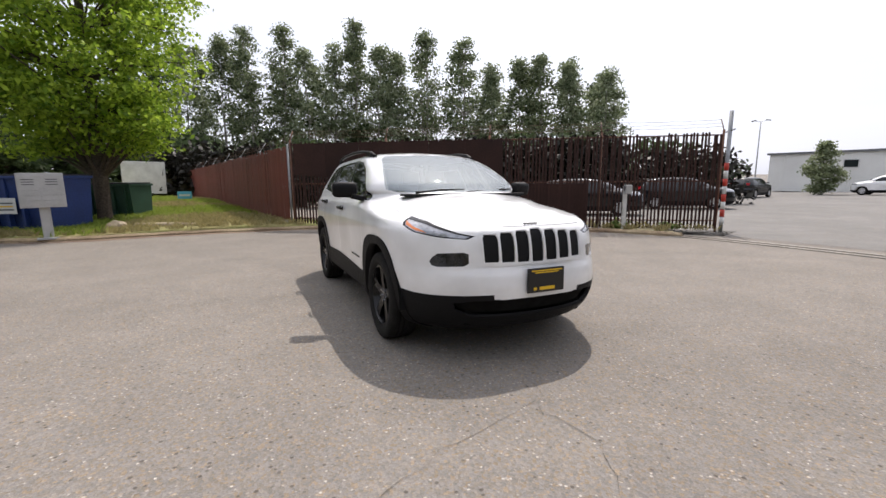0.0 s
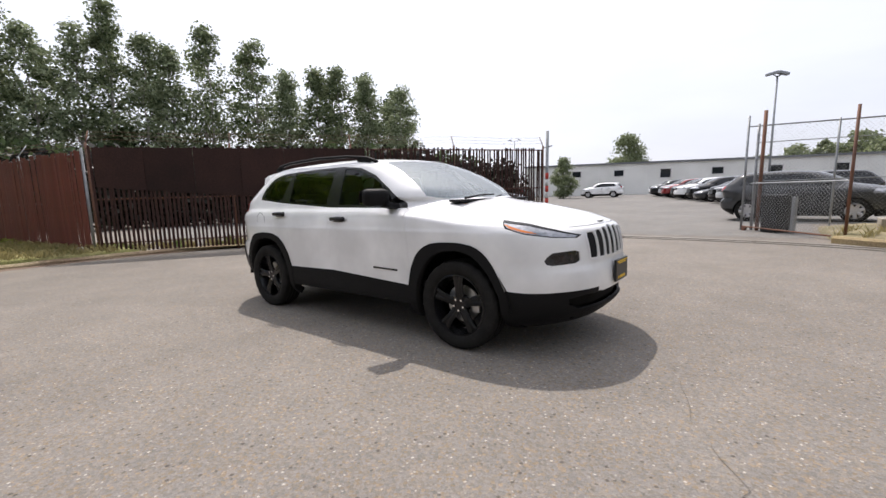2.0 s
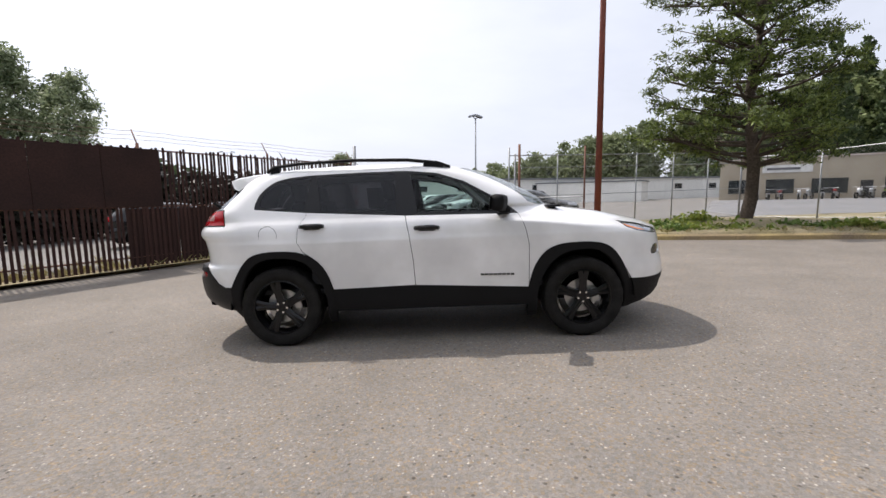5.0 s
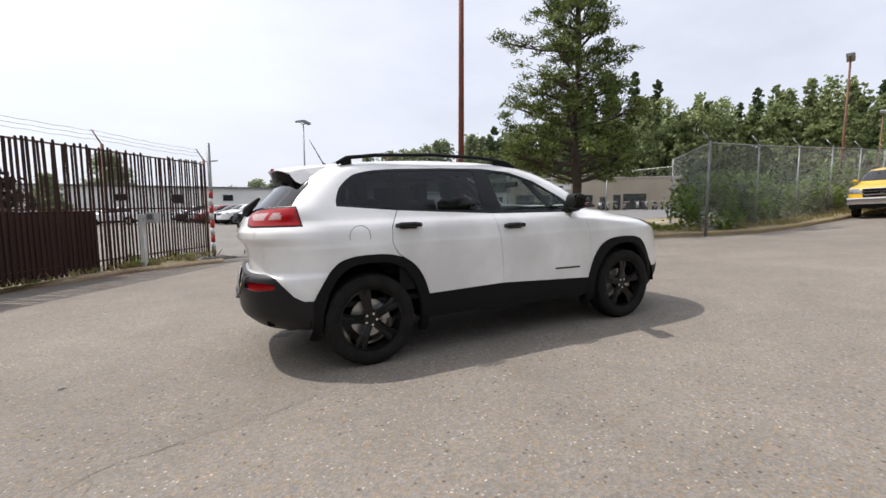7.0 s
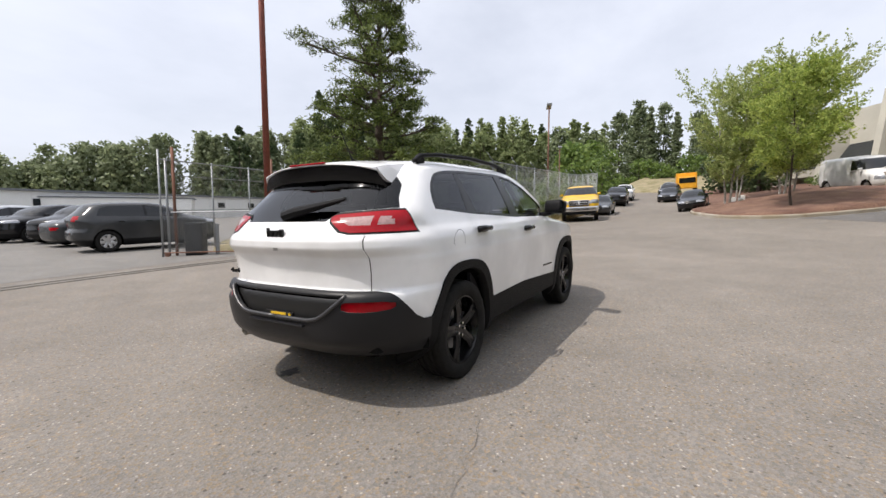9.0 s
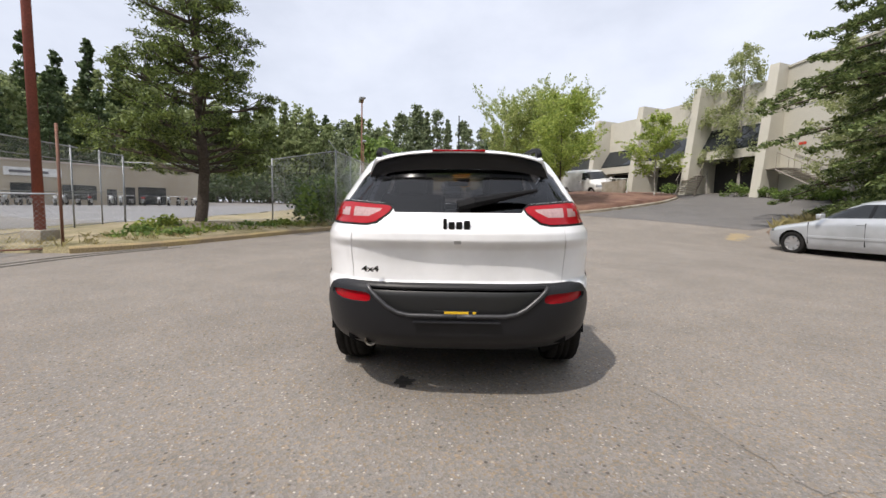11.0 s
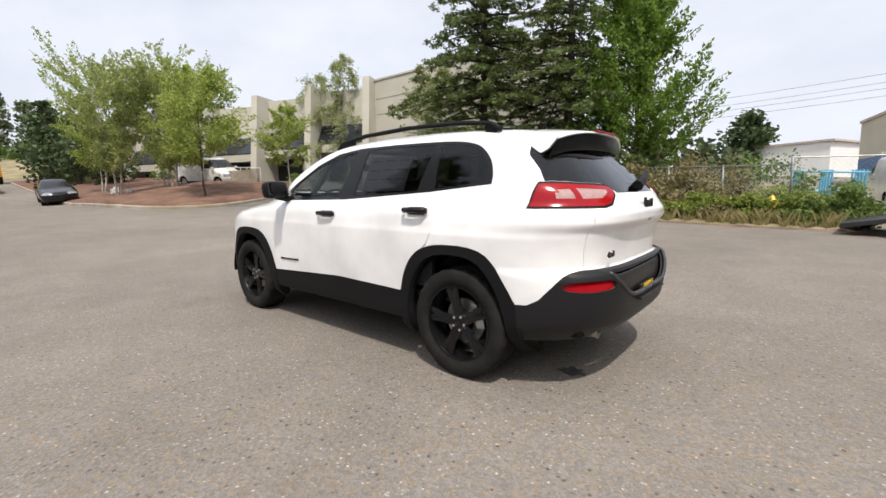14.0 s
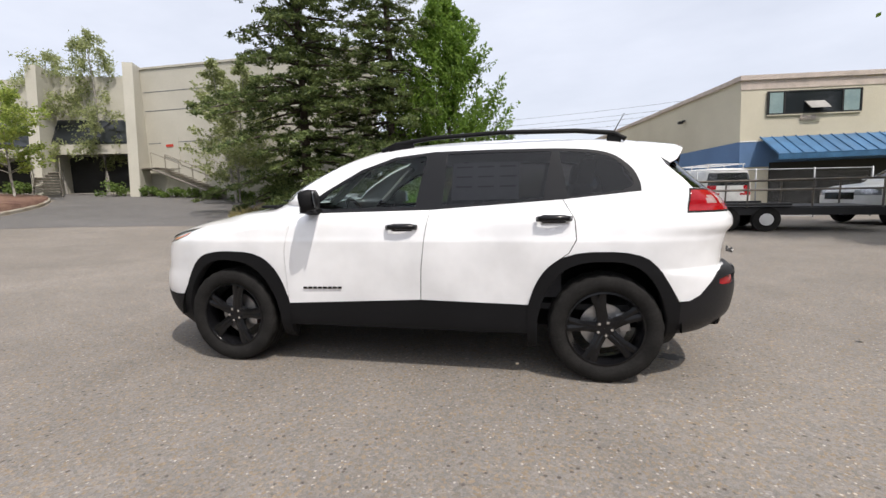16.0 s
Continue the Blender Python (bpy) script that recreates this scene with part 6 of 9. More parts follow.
# shrubs along the south kerb
SHRUBS = [(-3.0, -12.9, 1.4, 1.0, "leaf_yellow"), (-1.6, -12.6, 1.2, 0.9, "leaf_yellow"), (-0.4, -12.9, 1.3, 1.0, "leaf_yellow"), (0.6, -12.7, 1.1, 0.7, "leaf_yellow"), (1.6, -12.6, 1.2, 0.6, "leaf_light"), (-2.3, -14.8, 1.6, 1.4, "leaf_yellow"), (-0.8, -14.6, 1.9, 1.7, "leaf_brush"),
          (0.8, -14.8, 2.0, 1.9, "leaf_brush"), (2.2, -14.6, 2.0, 2.0, "leaf_brush"), (3.4, -13.6, 2.0, 1.8, "leaf_fir"), (4.8, -13.2, 2.2, 1.9, "leaf_fir"), (6.2, -13.3, 2.3, 2.1, "leaf_fir"), (7.6, -13.0, 2.0, 1.8, "leaf_fir"), (8.9, -12.7, 1.8, 1.6, "leaf_fir"), (2.9, -12.1, 2.0, 1.45, "leaf_locust"), (4.0, -12.5, 1.5, 1.2, "leaf_locust"),
          (9.8, -14.2, 2.0, 2.2, "leaf_fir"), (10.9, -16.5, 2.0, 2.2, "leaf_fir"), (-1.8, -17.2, 2.4, 2.4, "leaf_wood"), (0.2, -17.8, 2.6, 2.8, "leaf_brush"), (-3.4, -16.5, 1.8, 1.7, "leaf_wood"), (-3.7, -12.6, 1.3, 1.15, "leaf_wood"), (-3.1, -12.2, 1.0, 0.7, "leaf_wood"), (1.0, -13.4, 1.5, 1.3, "leaf_brush"), (2.3, -13.2, 1.3, 1.0, "leaf_yellow"), (-0.9, -12.3, 0.9, 0.6, "leaf_brush")]
for k, (x, y, w, h, leaf) in enumerate(SHRUBS):
    shrub("bush", x, y, w, h, {"leaf_fir": "dense dark evergreen bush behind the kerb", "leaf_brush": "dry brown brush behind the kerb", "leaf_yellow": "yellow-green leafy bush behind the kerb"}.get(leaf, "green leafy bush behind the kerb"), leaf, 400 + k, 2600 if leaf != "leaf_fir" else 5200, 0.06 if leaf != "leaf_fir" else 0.05)["group"] = "bushes along the kerb"
hy = thing("fire_hydrant", pose(-2.2, -13.1, G(-2.2, -13.1) + 0.1), "yellow cast iron fire hydrant among weeds", "hydrant")
bm = bmesh.new()
lathe(bm, [(0.0, 0.15), (0.04, 0.15), (0.05, 0.10), (0.45, 0.10), (0.50, 0.14), (0.55, 0.14), (0.62, 0.09), (0.68, 0.04), (0.72, 0.001)], 16, "Z")
part("barrel", bm, "yellow", hy, smooth=True)
for s in (-1, 1):
    part("outlet", tubed((0, 0, 0.40), (s * 0.17, 0, 0.40), 0.05, seg=10), "yellow", hy)
ub = thing("utility_box", pose(3.9, -16.0, G(3.9, -16) + 0.1), "small white utility pedestal among shrubs", "utility box")
part("cabinet", boxed(-0.18, 0.18, -0.15, 0.15, -0.1, 0.95, 0.03), "white_paint", ub)
part("cap", boxed(-0.2, 0.2, -0.17, 0.17, 0.95, 1.0, 0.02), "white_paint", ub)
mesh_fence("chain_link_fence", (-2.6, -13.6), (2.9, -15.8), 1.6, "old chain-link fence among shrubs", 2.0, True, False, lift=0.1)
mesh_fence("chain_link_fence", (-2.6, -13.6), (-14.0, -16.4), 1.9, "chain-link fence in front of the work yard", 2.4, True, False, cell=0.1, lift=0.0, wire=0.0016)
for k, (x, y) in enumerate(((31, -4.7), (29, -4.1), (26.5, -4.3))):
    b = thing("ground_lamp", pose(x, y, G(x, y) + 0.3), "small white ground light in the bark bed", "ground light", "lights in the bark bed")
    part("housing", boxed(-0.15, 0.15, -0.12, 0.12, -0.1, 0.28, 0.03), "white_paint", b)

# ---- the white SUV ----
CAR = Vector((0.0229, -0.0149, 1)).rotation_difference(Vector((0, 0, 1))).to_matrix().to_4x4()
SUV = {
    "nose": [(0.2, 2.075), (0.26, 2.205), (0.34, 2.28), (0.45, 2.32), (0.56, 2.33), (0.64, 2.32), (0.7, 2.3), (0.8, 2.29), (0.88, 2.275), (0.94, 2.25),
             (0.98, 2.195), (1.05, 2.007), (1.1, 1.798), (1.13, 1.657), (1.165, 1.4), (1.19, 1.25), (1.205, 1.2), (1.3, 1.08), (1.42, 0.86),
             (1.5, 0.68), (1.57, 0.49), (1.6, 0.37), (1.63, 0.17), (1.65, -0.03), (1.662, -0.25), (1.672, -0.6)],
    "tail": [(0.2, -1.98), (0.30, -2.09), (0.36, -2.19), (0.46, -2.275), (0.58, -2.285), (0.68, -2.278), (0.745, -2.25), (0.758, -2.2), (0.85, -2.205), (0.96, -2.23),
             (1.03, -2.275), (1.06, -2.275), (1.12, -2.245), (1.18, -2.211), (1.23, -2.158), (1.45, -1.93), (1.52, -1.86), (1.575, -1.8), (1.6, -1.72), (1.63, -1.45),
             (1.65, -1.24), (1.662, -1.02), (1.672, -0.62)],
    "wide": [(0.20, 0.80), (0.26, 0.865), (0.36, 0.895), (0.50, 0.905), (0.62, 0.912), (0.80, 0.922), (0.93, 0.925), (0.975, 0.918), (1.05, 0.905), (1.10, 0.885),
             (1.15, 0.852), (1.25, 0.808), (1.40, 0.738), (1.50, 0.688), (1.56, 0.652), (1.60, 0.605), (1.63, 0.51), (1.65, 0.40), (1.662, 0.28), (1.672, 0.0)],
    "lf": [(0.2, 0.8), (0.6, 0.85), (0.93, 0.88), (1.0, 0.85), (1.05, 1.05), (1.10, 1.35), (1.15, 1.15), (1.19, 0.85), (1.22, 0.62), (1.3, 0.52), (1.5, 0.45), (1.6, 0.5), (1.672, 0.7)],
    "qf": [(0.2, 2.6), (0.6, 3.0), (0.93, 2.8), (1.05, 2.3), (1.15, 2.2), (1.25, 2.5), (1.5, 2.7), (1.6, 2.4), (1.672, 2.2)],
    "lr": [(0.2, 0.7), (0.7, 0.62), (1.1, 0.62), (1.25, 0.42), (1.5, 0.40), (1.6, 0.5), (1.672, 0.7)],
    "qr": [(0.2, 3.0), (0.7, 3.8), (1.1, 3.4), (1.3, 3.0), (1.5, 2.8), (1.6, 2.4), (1.672, 2.2)],
}


def build_suv():
    suv = thing("suv", CAR, "white compact SUV with black wheels and black plastic trim", "car")
    levels = []
    for a, b, n in ((0.20, 0.74, 27), (0.74, 0.93, 10), (0.93, 1.21, 40), (1.21, 1.57, 24), (1.57, 1.672, 22)):
        levels += [a + (b - a) * i / n for i in range(n)]
    levels += [1.672]
    bm = body_sheet(SUV, levels, 120)
    side = lambda c: c.y > 0.35
    fwd = lambda c: c.x > 1.6
    aft = lambda c: c.x < -1.5
    dlo = [(0.80, 1.135), (-0.22, 1.15), (-1.1, 1.205), (-1.585, 1.25), (-1.585, 1.30), (-1.545, 1.40), (-1.43, 1.50), (-1.28, 1.535), (-1.07, 1.55), (-0.63, 1.56), (-0.22, 1.56), (0.07, 1.53),
           (0.32, 1.445), (0.57, 1.30), (0.76, 1.175)]
    panes = {
        "front_window": [(0.665, 1.17), (-0.11, 1.175), (-0.17, 1.535), (0.055, 1.51), (0.30, 1.43), (0.54, 1.295)],
        "rear_window": [(-0.30, 1.18), (-0.98, 1.215), (-1.035, 1.53), (-0.63, 1.54), (-0.315, 1.54)],
        "quarter_window": [(-1.135, 1.228), (-1.555, 1.262), (-1.515, 1.39), (-1.41, 1.485), (-1.27, 1.515), (-1.085, 1.528)],
    }
    arch_f = [(0.86, 0.15), (0.86, 0.48), (0.905, 0.64), (0.965, 0.745), (1.04, 0.815), (1.16, 0.86), (1.40, 0.868), (1.54, 0.845), (1.63, 0.785), (1.71, 0.67), (1.78, 0.51), (1.83, 0.40), (1.83, 0.15)]
    open_f = [(0.94, 0.15), (0.94, 0.40), (0.965, 0.52), (1.03, 0.65), (1.11, 0.735), (1.22, 0.79), (1.40, 0.805), (1.51, 0.78), (1.60, 0.71), (1.68, 0.60), (1.735, 0.46), (1.75, 0.15)]
    arch_r = [(-0.88, 0.15), (-0.88, 0.50), (-0.925, 0.65), (-0.99, 0.755), (-1.08, 0.83), (-1.22, 0.872), (-1.46, 0.876), (-1.60, 0.845), (-1.68, 0.77), (-1.755, 0.65), (-1.81, 0.55), (-1.81, 0.15)]
    open_r = [(-0.945, 0.15), (-0.945, 0.43), (-0.985, 0.58), (-1.04, 0.68), (-1.12, 0.765), (-1.24, 0.81), (-1.44, 0.815), (-1.55, 0.785), (-1.635, 0.71), (-1.70, 0.60), (-1.74, 0.45), (-1.745, 0.15)]
    arch_f, open_f, arch_r, open_r = [rounded(p, 2, 1) for p in (arch_f, open_f, arch_r, open_r)]
    dlo = dlo[:3] + rounded(dlo[3:10], 1, 2) + dlo[10:]
    panes["quarter_window"] = rounded(panes["quarter_window"], 1, 2)
    sill = [(0.90, 0.475), (-0.15, 0.53), (-0.92, 0.515)]
    rear_low = [(-1.79, 0.56), (-1.87, 0.563), (-1.935, 0.60), (-2.0, 0.675), (-2.05, 0.737), (-2.10, 0.752), (-2.32, 0.752)]
    front_low = [(1.78, 0.515), (1.92, 0.505), (2.05, 0.505), (2.30, 0.515)]
    head = [(1.70, 1.035), (1.765, 0.975), (1.90, 0.932), (2.06, 0.905), (2.185, 0.893), (2.20, 0.915), (2.08, 0.957), (1.90, 1.005)]
    bulb = [(1.722, 1.022), (1.775, 0.980), (1.90, 0.940), (2.06, 0.912), (2.176, 0.899), (2.188, 0.913), (2.08, 0.949), (1.90, 0.995)]
    amber = [(1.735, 1.012), (1.785, 0.981), (1.90, 0.947), (1.985, 0.934), (1.94, 0.952), (1.86, 0.972)]
    fog = [(2.03, 0.738), (2.045, 0.765), (2.075, 0.795), (2.19, 0.806), (2.208, 0.795), (2.215, 0.73), (2.20, 0.712), (2.08, 0.702), (2.045, 0.712)]
    tail_lamp = [(1.0, 1.122), (0.56, 1.118), (0.50, 1.130), (0.422, 1.185), (0.405, 1.212), (0.43, 1.226), (0.70, 1.246), (1.0, 1.250)]
    tail_clear = [(0.655, 1.160), (0.545, 1.160), (0.475, 1.193), (0.465, 1.207), (0.655, 1.217)]
    tail_mark = [(0.80, 1.165), (0.685, 1.162), (0.685, 1.214), (0.76, 1.212)]
    tail_bez = [(1.0, 1.110), (0.555, 1.106), (0.49, 1.119), (0.410, 1.179), (0.392, 1.214), (0.425, 1.240), (0.70, 1.260), (1.0, 1.264)]
    reflector = rounded([(0.525, 0.645), (0.52, 0.688), (0.56, 0.703), (0.80, 0.702), (0.80, 0.656), (0.70, 0.640)], 0, 1)
    back_glass = [(-0.1, 1.188), (0.382, 1.188), (0.40, 1.215), (0.43, 1.241), (0.70, 1.261), (0.742, 1.262), (0.70, 1.33), (0.625, 1.50), (0.57, 1.545), (-0.1, 1.565)]
    wind = [(-0.1, 1.208), (0.60, 1.208), (0.69, 1.235), (0.69, 1.28), (0.638, 1.42), (0.56, 1.555), (0.51, 1.58), (-0.1, 1.598)]
    recess = [(-0.1, 0.742), (0.55, 0.742), (0.51, 0.70), (0.42, 0.625), (0.36, 0.592), (0.29, 0.578), (-0.1, 0.575)]
    intake = [(-0.1, 0.475), (0.50, 0.475), (0.62, 0.455), (0.60, 0.40), (0.50, 0.35), (-0.1, 0.34)]
    door_f = [(0.80, 1.135), (0.845, 1.0), (0.872, 0.86), (0.868, 0.477)]
    door_m = [(-0.22, 1.15), (-0.188, 0.97), (-0.16, 0.75), (-0.15, 0.53)]
    door_r = [(-1.105, 1.205), (-1.175, 1.08), (-1.185, 0.95), (-1.14, 0.865), (-1.05, 0.80)]
    hood_edge = [(2.03, 0.60), (1.80, 0.715), (1.5, 0.765), (1.22, 0.755), (1.12, 0.70)]
    gate_edge = [(0.648, 1.10), (0.665, 0.95), (0.655, 0.745)]
    slots = []
    for k in range(4):
        c, hw = k * 0.121, 0.0535
        top, low = 0.955 - 0.010 * k, 0.724 + 0.004 * k
        slots.append([(c - hw + 0.006, low), (c + hw - 0.006, low), (c + hw - 0.002, low + 0.02), (c + hw, top - 0.03), (c + hw - 0.012, top), (c - hw + 0.012, top), (c - hw, top - 0.03), (c - hw + 0.002, low + 0.02)])
    frame_poly = [(-0.1, 0.705), (0.39, 0.712), (0.428, 0.735), (0.44, 0.92), (0.41, 0.95), (-0.1, 0.972)]
    low = lambda c: c.z < 0.9 and c.y > 0.4
    for poly in (dlo, *panes.values()):
        slice_poly(bm, poly, (0, 2), side)
    for poly in (arch_f, open_f, arch_r, open_r):
        slice_poly(bm, poly, (0, 2), low)
    slice_edges(bm, list(zip(sill, sill[1:])), (0, 2), low)
    slice_edges(bm, [((-0.95, 0.315), (0.95, 0.315)), ((-2.4, 0.345), (-1.4, 0.345))], (0, 2), lambda c: c.z < 0.5)
    slice_edges(bm, list(zip(rear_low[:6], rear_low[1:6])), (0, 2), lambda c: c.x < -1.7 and c.y > 0.5)
    slice_edges(bm, [((-3.0, 0.752), (-2.0, 0.752))], (0, 2), lambda c: c.x < -2.0)
    slice_edges(bm, list(zip(front_low, front_low[1:])), (0, 2), lambda c: c.x > 1.7)
    for poly in (head, bulb, amber, fog):
        slice_poly(bm, poly, (0, 2), lambda c: c.x > 1.6 and c.y > 0.40)
    for poly in (tail_lamp, tail_bez, tail_clear, tail_mark, reflector, back_glass, recess):
        slice_poly(bm, poly, (1, 2), aft)
    slice_edges(bm, [((-1.831, 1.0), (-1.891, 1.3)), ((-1.819, 1.0), (-1.879, 1.3))], (0, 2), lambda c: c.y > 0.6)
    slice_edges(bm, [((-1.78, 1.36), (-1.69, 1.60))], (0, 2), lambda c: c.y > 0.45 and c.x < -1.4)
    for poly in (wind,):
        slice_poly(bm, poly, (1, 2), lambda c: c.x > 0.2)
    for poly in (*slots, intake, frame_poly):
        slice_poly(bm, poly, (1, 2), lambda c: c.x > 1.9)
    gw = 0.0032
    for line in (door_f, door_m, door_r):
        slice_edges(bm, gap_segments(line, gw), (0, 2), side, 0.002)
    slice_edges(bm, gap_segments(hood_edge, gw), (0, 1), lambda c: c.z > 0.9, 0.002)
    slice_edges(bm, gap_segments(gate_edge, gw), (1, 2), aft, 0.002)
    slice_edges(bm, [((-1.0, 0.968), (0.5, 0.968)), ((-1.0, 0.974), (0.5, 0.974))], (1, 2), lambda c: c.x > 2.0)
    # groups of faces
    groups = {}
    bm.verts.index_update()
    bm.normal_update()

    def below(line, x, z):
        for (a0, b0), (a1, b1) in zip(line, line[1:]):
            if min(a0, a1) <= x <= max(a0, a1):
                return z < b0 + (b1 - b0) * (x - a0) / (a1 - a0)
        return False

    door_f_poly = [door_m[0], *door_m[1:], door_f[3], door_f[2], door_f[1], door_f[0]]
    door_r_poly = [door_r[0], *door_r[1:], (-0.95, 0.72), (-0.88, 0.52), door_m[3], door_m[2], door_m[1], door_m[0]]
    hood_poly = [(2.30, -0.1), (2.30, 0.45), *hood_edge, (1.18, 0.5), (1.20, 0.3), (1.21, -0.1)]

    def region(c):
        x, y, z = c
        if y > 0.5 and z < 0.9 and (inside(open_f, x, z) or inside(open_r, x, z)):
            return None
        if y > 0.3 and z > 1.1:
            for name, poly in panes.items():
                if inside(poly, x, z):
                    return name
            if inside(dlo, x, z):
                return "window_trim"
        if x > 0.2 and z > 1.2 and inside(wind, y, z):
            return "windscreen"
        front_edge = -1.831 - (z - 1.0) * 0.2
        if x < -1.5 and (z < 1.36 or x < -1.78 + (z - 1.36) * 0.375) and z > 1.1 and inside(back_glass, y, z) and not inside(tail_bez, y, z):
            return "back_glass"
        if x < front_edge and inside(tail_lamp, y, z):
            return "tail_clear" if (inside(tail_clear, y, z) or inside(tail_mark, y, z)) and x < -1.98 else "tail_lamp"
        if x < front_edge + 0.012 and inside(tail_bez, y, z):
            return "tail_bezel"
        if x < -1.9 and z < 0.75 and inside(reflector, y, z):
            return "reflector"
        if x > 1.65 and y > 0.42:
            if inside(head, x, z):
                return "amber" if inside(amber, x, z) else "headlight" if inside(bulb, x, z) else "bezel"
            if inside(fog, x, z):
                return "fog_lamp"
        if x > 1.9:
            for s in slots:
                if inside(s, y, z):
                    return "grille_slot"
            if inside(frame_poly, y, z):
                return "grille_frame"
            if inside(intake, y, z):
                return "intake"
        if y > 0.5 and z < 0.9:
            if inside(arch_f, x, z):
                return "arch_f"
            if inside(arch_r, x, z):
                return "arch_r"
        if x < -1.5 and z < 0.345:
            return None
        if x < -1.79 and (below(rear_low, x, z) if y > 0.5 else z < 0.752):
            return "plate_recess" if inside(recess, y, z) and x < -2.1 else "rear_bumper"
        if x > 1.78 and below(front_low, x, z):
            return "front_lip"
        if x < -1.6 and z < 0.345 or -0.95 < x < 0.95 and z < 0.315:
            return None
        if -0.93 < x < 0.91 and below(sill, x, z):
            return "sill"
        if z < 0.44:
            return "front_lip" if x > 0 else "rear_bumper"
        if y > 0.35 and (near_line(door_f, x, z, gw)):
            return "seam_front"
        if y > 0.35 and near_line(door_m, x, z, gw):
            return "seam_mid"
        if y > 0.35 and near_line(door_r, x, z, gw):
            return "seam_rear"
        if x > 1.1 and z > 0.93 and near_line(hood_edge, x, y, gw):
            return "seam_hood"
        if x > 2.0 and 0.968 < z < 0.974 and y < 0.5:
            return "seam_nose"
        if x < -2.0 and near_line(gate_edge, y, z, gw):
            return "seam_gate"
        if y > 0.35 and z < 1.25 and inside(door_f_poly, x, z):
            return "front_door"
        if y > 0.35 and z < 1.25 and inside(door_r_poly, x, z):
            return "rear_door"
        if x > 1.15 and z > 0.97 and inside(hood_poly, x, y):
            return "hood"
        if x < -1.95 and y < 0.66 and z < 1.3:
            return "tailgate"
        if x > 1.78 and z < 0.97:
            return "front_bumper"
        return "body"

    for f in bm.faces:
        r = region(f.calc_center_median())
        if r:
            groups.setdefault(r, []).append(f)
    g = lambda k: groups.get(k, [])
    body = panel("body", g("body"), "paint_white", suv, rim=0.018, label="gloss white painted body shell")
    panel("hood", g("hood"), "paint_white", suv, rim=0.012)
    panel("front_bumper", g("front_bumper"), "paint_white", suv, rim=0.02)
    tailgate = panel("tailgate", g("tailgate"), "paint_white", suv, rim=0.02)
    panel("panel_gap", g("seam_nose"), "under", suv, shift=-0.009)
    for s in (1, -1):
        for key in ("seam_front", "seam_mid", "seam_rear", "seam_hood", "seam_gate"):
            panel("panel_gap", g(key), "under", suv, s, shift=-0.009)
    doors = {}
    for s, tag in ((1, "left"), (-1, "right")):
        doors["f", s] = panel("front_door", g("front_door"), "paint_white", suv, s, rim=0.014)
        doors["r", s] = panel("rear_door", g("rear_door"), "paint_white", suv, s, rim=0.014)
        panel("door_glass", g("front_window"), "glass_clear", doors["f", s], s, -0.006, label="clear greenish door glass")
        panel("door_glass", g("rear_window"), "glass_dark", doors["r", s], s, -0.006, label="dark privacy glass")
        panel("quarter_glass", g("quarter_window"), "glass_dark", suv, s, -0.004, label="dark privacy glass")
        panel("window_trim", g("window_trim"), "gloss_black", suv, s, -0.002, 0.012, "black window surround")
        panel("wheel_arch_cladding", g("arch_f"), "cladding", suv, s, 0.012, 0.07, "black plastic wheel arch trim")
        panel("wheel_arch_cladding", g("arch_r"), "cladding", suv, s, 0.012, 0.07, "black plastic wheel arch trim")
        panel("sill_cladding", g("sill"), "cladding", suv, s, 0.006, 0.02, "black plastic sill trim")
        lamp = panel("headlight", g("headlight"), "lamp_clear", suv, s, -0.004, 0.01, "narrow clear headlight")
        panel("lamp_bezel", g("bezel"), "gloss_black", lamp, s, 0.0, 0.012)
        panel("amber_reflector", g("amber"), "amber", lamp, s, -0.004, 0.01)
        panel("fog_lamp", g("fog_lamp"), "fog_glass", suv, s, -0.012, 0.01, "dark fog lamp pocket")
        tl = panel("tail_light", g("tail_lamp"), "tail_red", suv, s, 0.004, 0.012, "red tail light")
        panel("clear_lens", g("tail_clear"), "tail_clear", tl, s, 0.003, 0.004)
        panel("lamp_bezel", g("tail_bezel"), "slot_black", tl, s, 0.0, 0.01)
        panel("rear_reflector", g("reflector"), "tail_red", suv, s, -0.006, 0.01, "red bumper reflector")
    panel("windscreen", g("windscreen"), "glass_wind", suv, shift=-0.004, label="clear windscreen")
    panel("rear_glass", g("back_glass"), "glass_dark", tailgate, shift=-0.006, label="dark rear window")
    panel("rear_bumper", g("rear_bumper"), "bumper_grey", suv, shift=0.012, rim=0.03, label="dark grey plastic rear bumper")
    panel("plate_recess", g("plate_recess"), "plate_black", suv, shift=-0.03, label="black number plate recess")
    panel("front_lip", g("front_lip"), "cladding", suv, shift=0.004, rim=0.03, label="black plastic lower bumper")
    panel("lower_intake", g("intake"), "under", suv, shift=-0.05)
    panel("grille_frame", g("grille_frame"), "paint_white", suv, shift=0.006, rim=0.03, label="white grille surround with seven openings")
    # the seven grille openings
    for k in range(-3, 4):
        sl = slots[abs(k)]
        fs = [f for f in g("grille_slot") if inside(sl, f.calc_center_median().y, f.calc_center_median().z)]
        if k == 0:
            panel("grille_opening", fs, "slot_black", suv, shift=-0.008)
        else:
            panel("grille_opening", fs, "slot_black", suv, 1 if k > 0 else -1, shift=-0.008)
    # raised edge round the plate recess, lighter grey to paint in its highlight
    skin = [f.calc_center_median() for f in g("rear_bumper") + g("plate_recess")]
